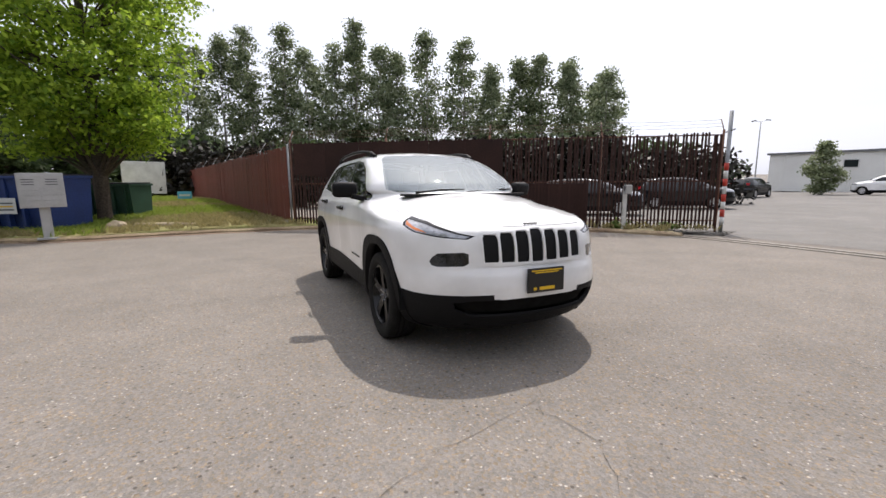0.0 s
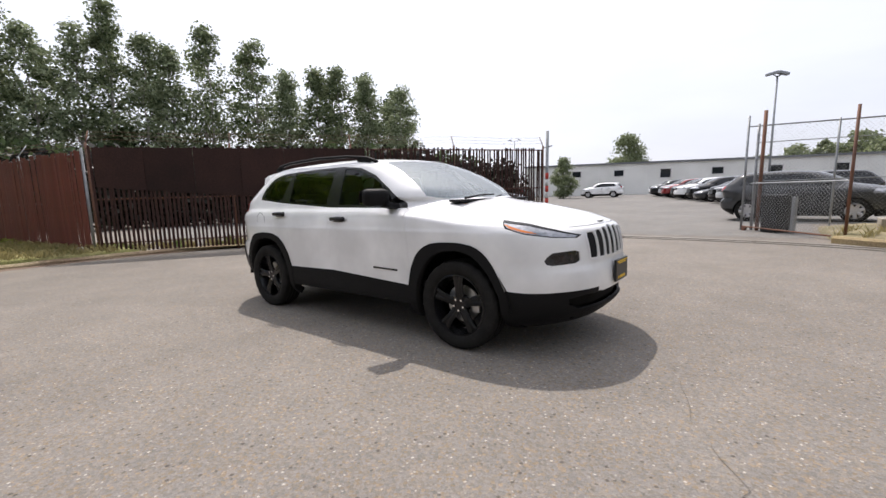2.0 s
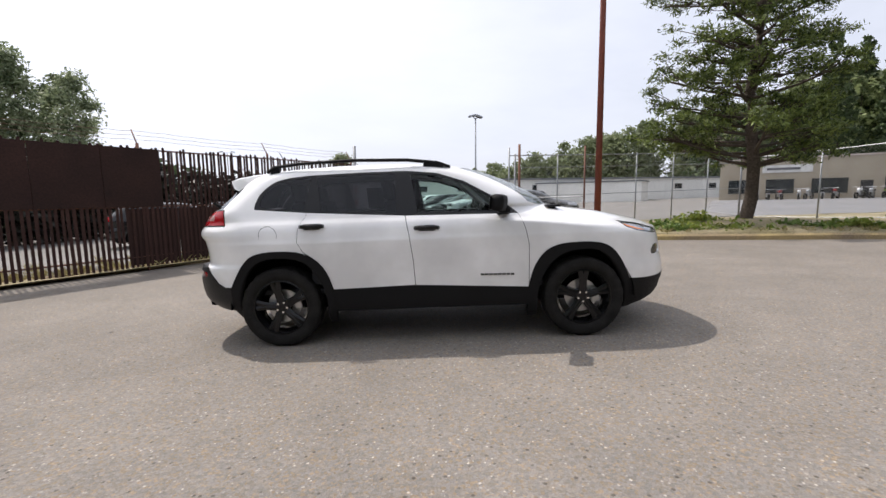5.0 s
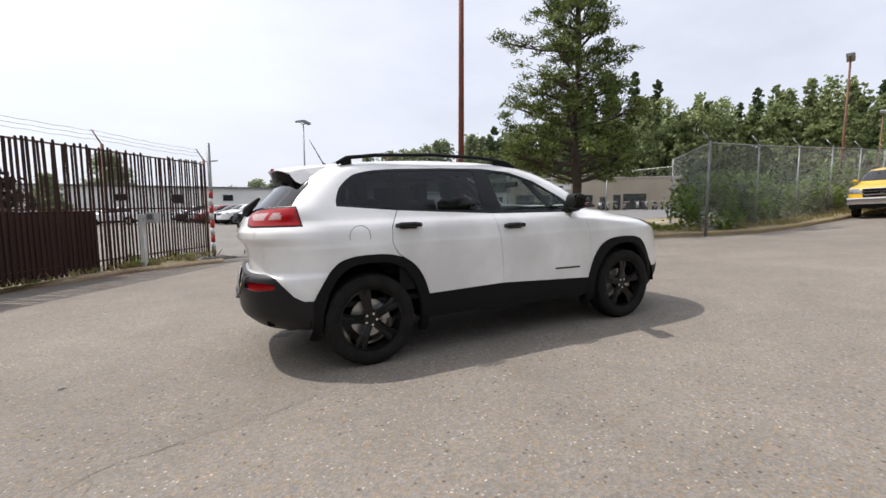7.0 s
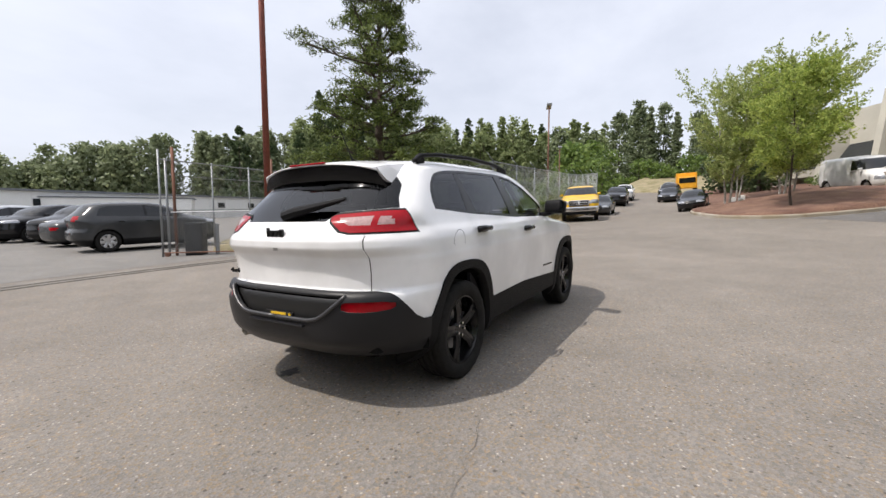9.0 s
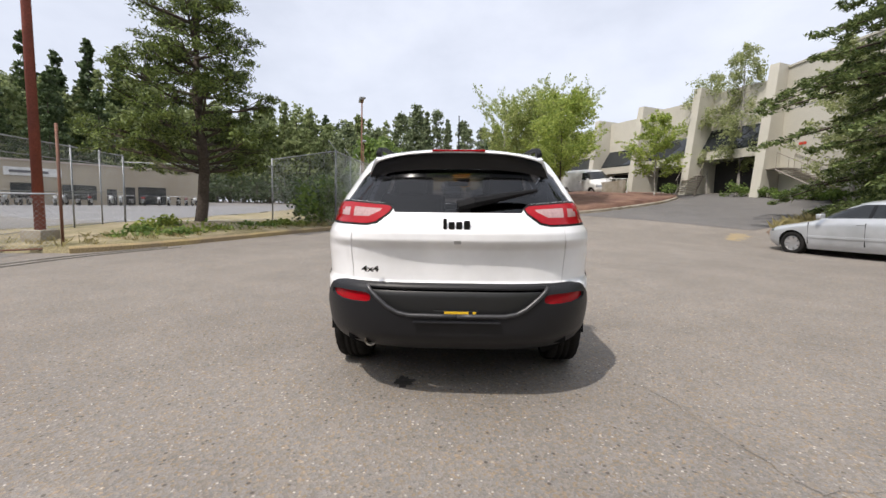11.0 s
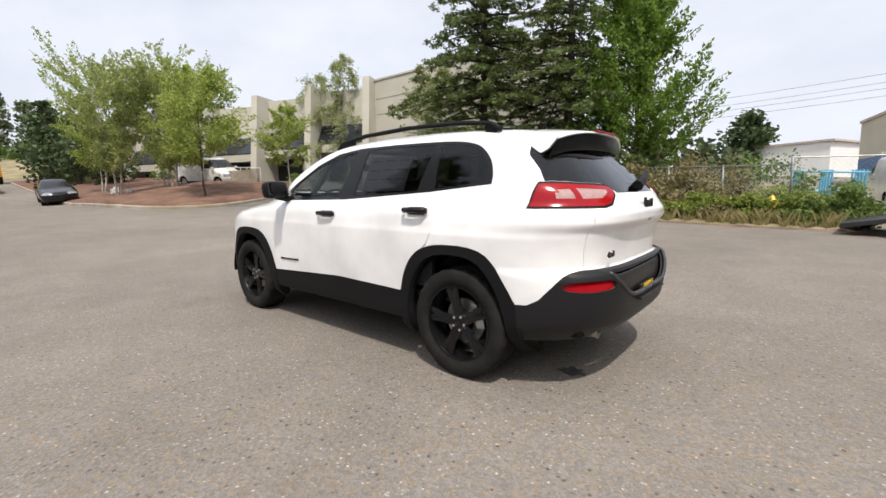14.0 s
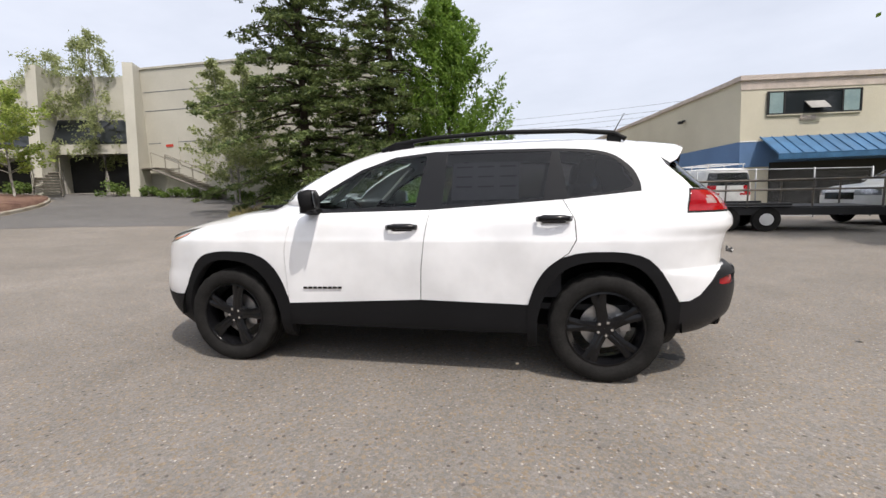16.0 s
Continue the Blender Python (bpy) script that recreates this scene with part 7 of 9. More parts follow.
    for s in (1, -1):
        line = []
        for (y0, z0), (y1, z1) in zip(recess[1:], recess[2:]):
            for k in range(4):
                y, z = y0 + (y1 - y0) * k / 4, z0 + (z1 - z0) * k / 4
                near = min(skin, key=lambda c: (c.y - y) ** 2 + (c.z - z) ** 2)
                line.append((near.x - 0.010, s * max(y, 0.0), z))
        t = bmesh.new()
        sweep(t, line, circle_profile(0.014, 6), up=Vector((-1, 0, 0)))
        part("bumper_ridge", t, "bumper_edge", suv, "", True)
    bm.free()
    # underbody, wheel wells and cabin tub
    t = bmesh.new()
    box(t, -1.98, 2.02, -0.56, 0.56, 0.27, 0.5, 0.04)
    box(t, -0.93, 0.93, -0.83, 0.83, 0.29, 0.46, 0.03)
    box(t, -2.12, -1.75, -0.70, 0.70, 0.36, 0.5, 0.03)
    box(t, 1.0, 2.1, -0.60, 0.60, 0.45, 0.88, 0.03)
    box(t, 1.85, 2.16, -0.52, 0.52, 0.27, 0.52, 0.03)
    part("underbody", t, "under", suv)
    for x in (1.35, -1.36):
        for s in (1, -1):
            t = bmesh.new()
            ring = [(0.475 * math.cos(a * math.pi / 16), 0.475 * math.sin(a * math.pi / 16)) for a in range(0, 17)]
            sweep_rows = []
            for y in (0.50 * s, 0.885 * s):
                sweep_rows.append([t.verts.new((x + a, y, 0.35 + b * 0.98)) for a, b in ring])
            for i in range(len(ring) - 1):
                t.faces.new((sweep_rows[0][i], sweep_rows[0][i + 1], sweep_rows[1][i + 1], sweep_rows[1][i]))
            t.faces.new(sweep_rows[0])
            part("wheel_well", t, "under", suv)
    # wheels
    w = thing("wheel", pose(1.36, -0.795, 0.362), "", "")
    w.parent = suv
    wheel_parts(w, rim_label="five-spoke gloss black wheel")
    for x, y, turn in ((-1.375, -0.795, 0), (1.36, 0.795, 180), (-1.375, 0.795, 180)):
        copy_thing(w, pose(x, y, 0.362, 0, x * 9, turn))
    # mirrors and handles
    for s in (1, -1):
        mirror = part("door_mirror", boxed(-0.062, 0.062, -0.115, 0.115, -0.07, 0.075, 0.045, pose(0.60, s * 1.0, 1.232, 0, 8, 20 * s)), "cladding", doors["f", s], "black door mirror")
        for f in mirror.data.polygons:
            f.use_smooth = True
        part("mirror_glass", boxed(-0.004, 0.004, -0.09, 0.09, -0.055, 0.055, 0.0, pose(0.541, s * 1.022, 1.240, 0, 8, 20 * s)), "mirror", mirror)
        part("mirror_foot", boxed(-0.06, 0.05, -0.07, 0.07, -0.03, 0.02, 0.015, pose(0.66, s * 0.885, 1.165, 12 * s, 0, 0)), "cladding", doors["f", s])
        for key, x, z in (("f", -0.03, 1.040), ("r", -1.045, 1.088)):
            t = bmesh.new()
            sweep(t, [(x - 0.105, s * 0.912, z - 0.004), (x - 0.085, s * 0.940, z), (x, s * 0.950, z + 0.002), (x + 0.085, s * 0.944, z), (x + 0.105, s * 0.918, z - 0.004)], [(a * 0.8, b * 1.15) for a, b in circle_profile(0.016, 8)])
            part("door_handle", t, "gloss_black", doors[key, s], "black door handle", True)
            part("handle_cup", boxed(x - 0.075, x + 0.075, s * 0.905 - 0.012, s * 0.905 + 0.012, z - 0.032, z + 0.022, 0.01), "gloss_black", doors[key, s])
        # roof rail on three feet
        rail = [(-1.52, 0.60, 1.595), (-1.44, 0.60, 1.640), (-1.2, 0.605, 1.664), (-0.7, 0.61, 1.677), (-0.2, 0.605, 1.662), (0.08, 0.59, 1.630), (0.2, 0.575, 1.585)]
        t = bmesh.new()
        pts = [Vector((x, y * s, z)) for x, y, z in rail]
        dense = []
        for i in range(len(pts) - 1):
            for k in range(4):
                dense.append(pts[i].lerp(pts[i + 1], k / 4))
        dense.append(pts[-1])
        sweep(t, dense, [(-0.017, -0.014), (0.017, -0.014), (0.019, 0.004), (0.01, 0.015), (-0.01, 0.015), (-0.019, 0.004)])
        rr = part("roof_rail", t, "cladding", suv, "black roof rail", True)
        web = [Vector((x, 0.60 * s, z)) for x, z in ((-0.05, 1.622), (0.03, 1.612), (0.10, 1.60), (0.14, 1.59))]
        t = bmesh.new()
        sweep(t, web, [(-0.008, -0.055), (0.008, -0.055), (0.010, 0.03), (-0.010, 0.03)])
        part("rail_web", t, "cladding", rr)
        part("rail_foot", boxed(-1.49, -1.40, s * 0.598 - 0.014, s * 0.598 + 0.014, 1.565, 1.628, 0.008), "cladding", rr)
        # wiper
        t = bmesh.new()
        a = (1.19, s * 0.50 if s < 0 else 0.02, 1.205)
        b = (1.19 if s < 0 else 1.05, -0.02 if s < 0 else 0.58, 1.232)
        tube(t, a, ((a[0] + b[0]) / 2 - 0.0, (a[1] + b[1]) / 2, 1.228), 0.010, 0.008)
        tube(t, ((a[0] + b[0]) / 2, (a[1] + b[1]) / 2, 1.228), b, 0.008, 0.006)
        part("windscreen_wiper", t, "cladding", suv)
        part("bonnet_scuttle", boxed(1.10, 1.235, min(0, s * 0.62), max(0, s * 0.62), 1.175, 1.196, 0.008), "cladding", suv)
        # door badges as bars
        for k in range(8):
            x0 = 0.435 + 0.0385 * k
            part("badge_bar", boxed(x0, x0 + 0.030, s * 0.914 - 0.004, s * 0.914 + 0.005, 0.596 - 0.0008 * k, 0.612 - 0.0008 * k, 0.002), "badge", doors["f", s])
    # spoiler
    t = bmesh.new()
    n = 14
    rows = []
    for x, z, thick, hw in ((-1.55, 1.628, 0.02, 0.50), (-1.74, 1.612, 0.035, 0.545), (-1.93, 1.585, 0.018, 0.56), (-1.975, 1.572, 0.008, 0.555)):
        row = []
        for i in range(n + 1):
            u = -1 + 2 * i / n
            drop = 0.055 * abs(u) ** 3.2
            row.append((t.verts.new((x + 0.09 * u * u, u * hw, z - drop)), t.verts.new((x + 0.09 * u * u, u * hw * 0.985, z - drop - thick))))
        rows.append(row)
    for a, b in zip(rows, rows[1:]):
        for i in range(n):
            t.faces.new((a[i][0], b[i][0], b[i + 1][0], a[i + 1][0]))
            t.faces.new((a[i][1], a[i + 1][1], b[i + 1][1], b[i][1]))
    for i in range(n):
        t.faces.new((rows[-1][i][0], rows[-1][i][1], rows[-1][i + 1][1], rows[-1][i + 1][0]))
        t.faces.new((rows[0][i][0], rows[0][i + 1][0], rows[0][i + 1][1], rows[0][i][1]))
    for a, b in zip(rows, rows[1:]):
        for i in (0, n):
            t.faces.new((a[i][0], a[i][1], b[i][1], b[i][0]))
    bmesh.ops.recalc_face_normals(t, faces=t.faces[:])
    sp = part("spoiler", t, "paint_white", tailgate, "white roof spoiler", True)
    t = bmesh.new()
    under = []
    for x, z, hw in ((-1.966, 1.560, 0.548), (-1.957, 1.51, 0.578), (-1.943, 1.462, 0.60)):
        under.append([t.verts.new((x + 0.09 * u * u, u * hw, z - 0.055 * abs(u) ** 3.2)) for u in [-1 + 2 * i / n for i in range(n + 1)]])
    for a, b in zip(under, under[1:]):
        for i in range(n):
            t.faces.new((a[i], a[i + 1], b[i + 1], b[i]))
    part("spoiler_underside", t, "gloss_black", sp, "gloss black spoiler underside", True)
    for s in (-1, 1):
        t = bmesh.new()
        outer = [t.verts.new((x, s * y, z)) for x, y, z in ((-1.60, 0.570, 1.572), (-1.78, 0.566, 1.552), (-1.885, 0.556, 1.528), (-1.872, 0.572, 1.498), (-1.842, 0.596, 1.452), (-1.800, 0.606, 1.430), (-1.70, 0.600, 1.50))]
        inner = [t.verts.new((v.co.x, v.co.y - s * 0.03, v.co.z)) for v in outer]
        t.faces.new(outer)
        t.faces.new(inner[::-1])
        m = len(outer)
        for i in range(m):
            t.faces.new((outer[i], inner[i], inner[(i + 1) % m], outer[(i + 1) % m]))
        bmesh.ops.recalc_face_normals(t, faces=t.faces[:])
        part("spoiler_winglet", t, "paint_white", sp, "white side fin under the spoiler")
    part("brake_light", boxed(-1.978, -1.955, -0.17, 0.17, 1.572, 1.584, 0.003), "tail_red", sp)
    # rear wiper, camera lock, badges, exhaust, plates
    t = bmesh.new()
    tube(t, (-2.185, 0.0, 1.225), (-2.175, -0.10, 1.250), 0.036, 0.034)
    tube(t, (-2.175, -0.10, 1.250), (-2.105, -0.48, 1.325), 0.034, 0.012)
    part("rear_wiper", t, "cladding", tailgate)
    part("tailgate_camera", boxed(-2.274, -2.256, -0.022, 0.022, 1.005, 1.037, 0.003), "steel", tailgate)
    for k, (y, wd, ht) in enumerate(((0.075, 0.022, 0.062), (0.036, 0.036, 0.045), (-0.008, 0.036, 0.045), (-0.054, 0.038, 0.052))):
        part("badge_bar", boxed(-2.268, -2.25, y - wd / 2, y + wd / 2, 1.092, 1.092 + ht, 0.006), "badge", tailgate)
    font = bpy.data.curves.new("badge_text", "FONT")
    font.body, font.size, font.extrude, font.align_x = "4x4", 0.055, 0.004, "CENTER"
    font.offset = 0.002
    tmp = new("badge_text", font)
    me = bpy.data.meshes.new_from_object(tmp)
    bpy.data.objects.remove(tmp)
    me.materials.append(M["badge"])
    txt = new("badge_text", me)
    txt.matrix_local = pose(-2.214, 0.53, 0.828, 90, 0, -90) @ Matrix.Diagonal((1.25, 0.85, 1, 1))
    txt.parent = tailgate
    t = bmesh.new()
    rings = lathe(t, [(-0.16, 0.033), (0.0, 0.036), (0.003, 0.031), (-0.14, 0.028)], 20)
    part("exhaust_pipe", t, "rail_steel", suv, "round steel exhaust tip", True, pose(-2.165, 0.545, 0.375, 0, 0, 90))
    # near-black plate added as the shade inside the exhaust tip
    part("exhaust_shadow", boxed(-2.13, -2.12, 0.52, 0.57, 0.35, 0.40), "under", suv)
    fp = part("front_plate", boxed(2.340, 2.360, -0.125, 0.185, 0.512, 0.685, 0.006), "plate_black", suv, "black dealer plate with yellow bars")
    for y0, y1, z0, z1 in ((-0.07, 0.13, 0.650, 0.658), (-0.10, 0.16, 0.664, 0.673), (-0.03, 0.10, 0.530, 0.553), (-0.08, -0.055, 0.531, 0.551)):
        part("print_bar", boxed(2.359, 2.363, y0, y1, z0, z1), "plate_yellow", fp)
    t = part("plate_strip", boxed(-2.275, -2.262, -0.13, 0.14, 0.572, 0.604, 0.003), "plate_black", suv, "black strip with yellow bars")
    for y0, y1, z0, z1 in ((-0.07, 0.075, 0.576, 0.600), (-0.115, -0.095, 0.577, 0.599)):
        part("print_bar", boxed(-2.279, -2.272, y0, y1, z0, z1), "plate_yellow", t)
    part("bumper_trim", boxed(-2.318, -2.288, -0.26, 0.26, 0.535, 0.548, 0.005), "bumper_grey", suv)
    # antenna
    t = bmesh.new()
    tube(t, (-1.50, 0.0, 1.635), (-1.62, 0.0, 1.86), 0.006, 0.003, 6)
    tube(t, (-1.47, 0.0, 1.625), (-1.51, 0.0, 1.65), 0.022, 0.012, 8)
    part("antenna", t, "cladding", suv)
    # hood badge
    for k in range(4):
        part("badge_bar", boxed(2.175, 2.197, -0.055 + k * 0.03, -0.033 + k * 0.03, 0.982, 0.994, 0.003, pose(0, 0, 0)), "steel", suv)
    # fuel flap on the right flank
    t = bmesh.new()
    lathe(t, [(-0.927, 0.082), (-0.927, 0.078)], 28)
    part("fuel_flap_gap", t, "ink", suv, m=pose(-1.44, 0.012, 1.02))
    # cabin
    floor_ob = part("cabin_floor", boxed(-2.0, 1.15, -0.78, 0.78, 0.46, 0.50), "cabin", suv)
    part("dashboard", boxed(0.62, 1.10, -0.70, 0.70, 0.75, 1.13, 0.08), "cabin", suv, smooth=True)
    t = bmesh.new()
    lathe(t, [(0.0, 0.165), (0.016, 0.18), (0.0, 0.195), (-0.016, 0.18), (0.0, 0.165)], 32)
    wheel = part("steering_wheel", t, "cabin", suv, "black steering wheel", True, pose(0.50, 0.38, 1.06, 0, 0, 90) @ pose(0, 0, 0, 24, 0, 0))
    part("steering_hub", boxed(-0.17, 0.17, -0.02, 0.02, -0.03, 0.03, 0.012), "cabin", wheel)
    for x, y in ((0.0, 0.38), (0.0, -0.38), (-0.88, 0.38), (-0.88, -0.38)):
        seat = part("seat", boxed(x - 0.26, x + 0.28, y - 0.26, y + 0.26, 0.66, 0.80, 0.05), "cabin", suv, "dark cloth seat", True)
        part("seat_back", boxed(-0.07, 0.07, -0.25, 0.25, 0.0, 0.60, 0.05, pose(x - 0.24, y, 0.72, 0, -14, 0)), "cabin", seat, smooth=True)
        part("head_restraint", boxed(-0.05, 0.05, -0.13, 0.13, 0.0, 0.19, 0.04, pose(x - 0.40, y, 1.30, 0, -10, 0)), "cabin", seat, smooth=True)
    part("rear_view_mirror", boxed(0.56, 0.59, -0.12, 0.12, 1.42, 1.48, 0.012), "cabin", suv)
    for s in (1, -1):
        t = bmesh.new()
        tube(t, (0.62, s * 0.60, 1.20), (0.28, s * 0.55, 1.52), 0.03, 0.03, 6)
        part("pillar_trim", t, "cabin_light", suv)
        part("door_card", boxed(-1.1, 0.78, s * 0.80 - 0.015, s * 0.80 + 0.015, 0.55, 1.125), "cabin", suv)
    # price sheet in the left rear window, with grey bars
    sheet = part("window_sticker", boxed(-0.82, -0.36, -0.002, 0.002, -0.15, 0.13, 0.0, Matrix.Translation((0, 0.735, 1.35)) @ pose(0, 0, 0, 24, 0, 0)), "paper", doors["r", 1], "white printed price sheet")
    for k in range(9):
        x0 = -0.80 + (k % 3) * 0.15
        z0 = 0.09 - (k // 3) * 0.075
        part("print_bar", boxed(x0, x0 + 0.11, 0.0025, 0.0035, z0, z0 + 0.012, 0.0, Matrix.Translation((0, 0.735, 1.35)) @ pose(0, 0, 0, 24, 0, 0)), "cabin_light", sheet)
    return suv


build_suv()

# ---- parked vehicles ----
SEDAN = {
    "nose": [(0.18, 2.02), (0.34, 2.18), (0.50, 2.21), (0.62, 2.18), (0.70, 2.05), (0.78, 1.72), (0.86, 1.25), (0.92, 0.98), (1.10, 0.64), (1.28, 0.24), (1.36, -0.05), (1.40, -0.40)],
    "tail": [(0.18, -2.0), (0.34, -2.16), (0.55, -2.21), (0.80, -2.20), (0.93, -2.10), (0.97, -1.76), (1.0, -1.62), (1.15, -1.36), (1.28, -1.10), (1.36, -0.85), (1.40, -0.42)],
    "wide": [(0.18, 0.76), (0.34, 0.83), (0.60, 0.85), (0.80, 0.84), (0.90, 0.80), (1.0, 0.745), (1.2, 0.645), (1.3, 0.585), (1.36, 0.48), (1.39, 0.28), (1.40, 0.0)],
    "lf": [(0.2, 0.5), (0.7, 0.6), (0.86, 0.8), (0.95, 0.5), (1.4, 0.5)], "qf": [(0.2, 3.0), (0.8, 2.8), (1.4, 2.6)],
    "lr": [(0.2, 0.35), (0.9, 0.35), (1.0, 0.5), (1.4, 0.5)], "qr": [(0.2, 3.6), (0.9, 3.4), (1.4, 2.6)],
    "dlo": [(0.74, 0.955), (-1.24, 0.99), (-1.02, 1.20), (-0.72, 1.275), (-0.12, 1.285), (0.28, 1.175)], "pillar": [(-0.32, 0.9), (-0.36, 1.4)],
    "wheels": (1.31, -1.29), "wheel_r": 0.30, "wheel_y": 0.735, "sill": 0.27, "head": [(1.80, 0.60), (2.25, 0.60), (2.25, 0.70), (1.85, 0.73)], "lamp_y": 0.38, "lamp_z": (0.66, 0.79), "wind": (0.96, 1.33), "back": (1.02, 1.31), "floor": 0.18, "top": 1.40}
PICKUP = {
    "nose": [(0.40, 2.70), (0.60, 2.82), (0.90, 2.84), (1.12, 2.80), (1.20, 2.60), (1.27, 1.75), (1.31, 1.52), (1.36, 1.42), (1.60, 1.05), (1.80, 0.70), (1.88, 0.45), (1.93, 0.05), (1.96, -0.30)],
    "tail": [(0.40, -1.15), (1.30, -1.18), (1.80, -1.12), (1.90, -1.0), (1.94, -0.7), (1.96, -0.32)],
    "wide": [(0.40, 0.92), (0.60, 0.99), (1.10, 1.0), (1.25, 0.985), (1.36, 0.93), (1.80, 0.77), (1.90, 0.66), (1.94, 0.45), (1.96, 0.0)],
    "lf": [(0.4, 0.5), (1.1, 0.5), (1.25, 0.9), (1.4, 0.45), (1.96, 0.5)], "qf": [(0.4, 4.0), (1.1, 3.6), (1.3, 3.0), (1.96, 2.6)],
    "lr": [(0.4, 0.2), (1.96, 0.3)], "qr": [(0.4, 4.0), (1.96, 3.0)],
    "dlo": [(1.12, 1.38), (-1.0, 1.40), (-0.96, 1.82), (0.55, 1.83), (0.80, 1.68)], "pillar": [(0.05, 1.3), (0.02, 1.9)],
    "wheels": (1.85, -1.75), "wheel_r": 0.40, "wheel_y": 0.84, "sill": 0.55, "head": [(2.45, 0.92), (2.95, 0.92), (2.95, 1.13), (2.45, 1.13)], "lamp_y": 0.55, "lamp_z": (0.9, 1.2), "wind": (1.40, 1.83), "back": (1.42, 1.80), "floor": 0.40, "top": 1.96}
VAN = {
    "nose": [(0.30, 2.45), (0.60, 2.56), (0.90, 2.52), (1.05, 2.30), (1.15, 1.95), (1.25, 1.78), (1.80, 1.25), (1.98, 0.95), (2.06, 0.5), (2.10, 0.0)],
    "tail": [(0.30, -2.5), (1.0, -2.55), (1.95, -2.5), (2.06, -2.3), (2.10, -0.1)],
    "wide": [(0.30, 0.92), (0.60, 0.98), (1.20, 0.97), (1.90, 0.86), (2.04, 0.72), (2.10, 0.0)],
    "lf": [(0.3, 0.7), (1.1, 0.8), (1.3, 0.6), (2.1, 0.6)], "qf": [(0.3, 3.0), (2.1, 2.8)], "lr": [(0.3, 0.25), (2.1, 0.4)], "qr": [(0.3, 4.0), (2.1, 3.0)],
    "dlo": [(1.52, 1.30), (0.50, 1.30), (0.50, 1.85), (1.05, 1.85)], "pillar": [(0.95, 1.2), (0.93, 1.9)],
    "wheels": (1.65, -1.65), "wheel_r": 0.36, "wheel_y": 0.82, "sill": 0.42, "head": [(2.15, 0.72), (2.65, 0.72), (2.65, 0.92), (2.15, 0.95)], "lamp_y": 0.55, "lamp_z": (0.9, 1.4), "wind": (1.30, 1.92), "back": (1.30, 1.85), "floor": 0.30, "top": 2.10}
WAGON = dict(SUV)
WAGON.update({"dlo": [(0.80, 1.135), (-1.60, 1.22), (-1.50, 1.45), (-1.25, 1.53), (-0.2, 1.56), (0.32, 1.445)], "pillar": [(-0.20, 1.1), (-0.24, 1.6)], "wheels": (1.36, -1.35), "wheel_r": 0.36, "wheel_y": 0.80,
              "sill": 0.42, "head": [(1.72, 0.88), (2.3, 0.88), (2.3, 0.98), (1.76, 1.02)], "lamp_y": 0.45, "lamp_z": (1.02, 1.22), "wind": (1.22, 1.58), "back": (1.22, 1.52), "floor": 0.2, "top": 1.672})


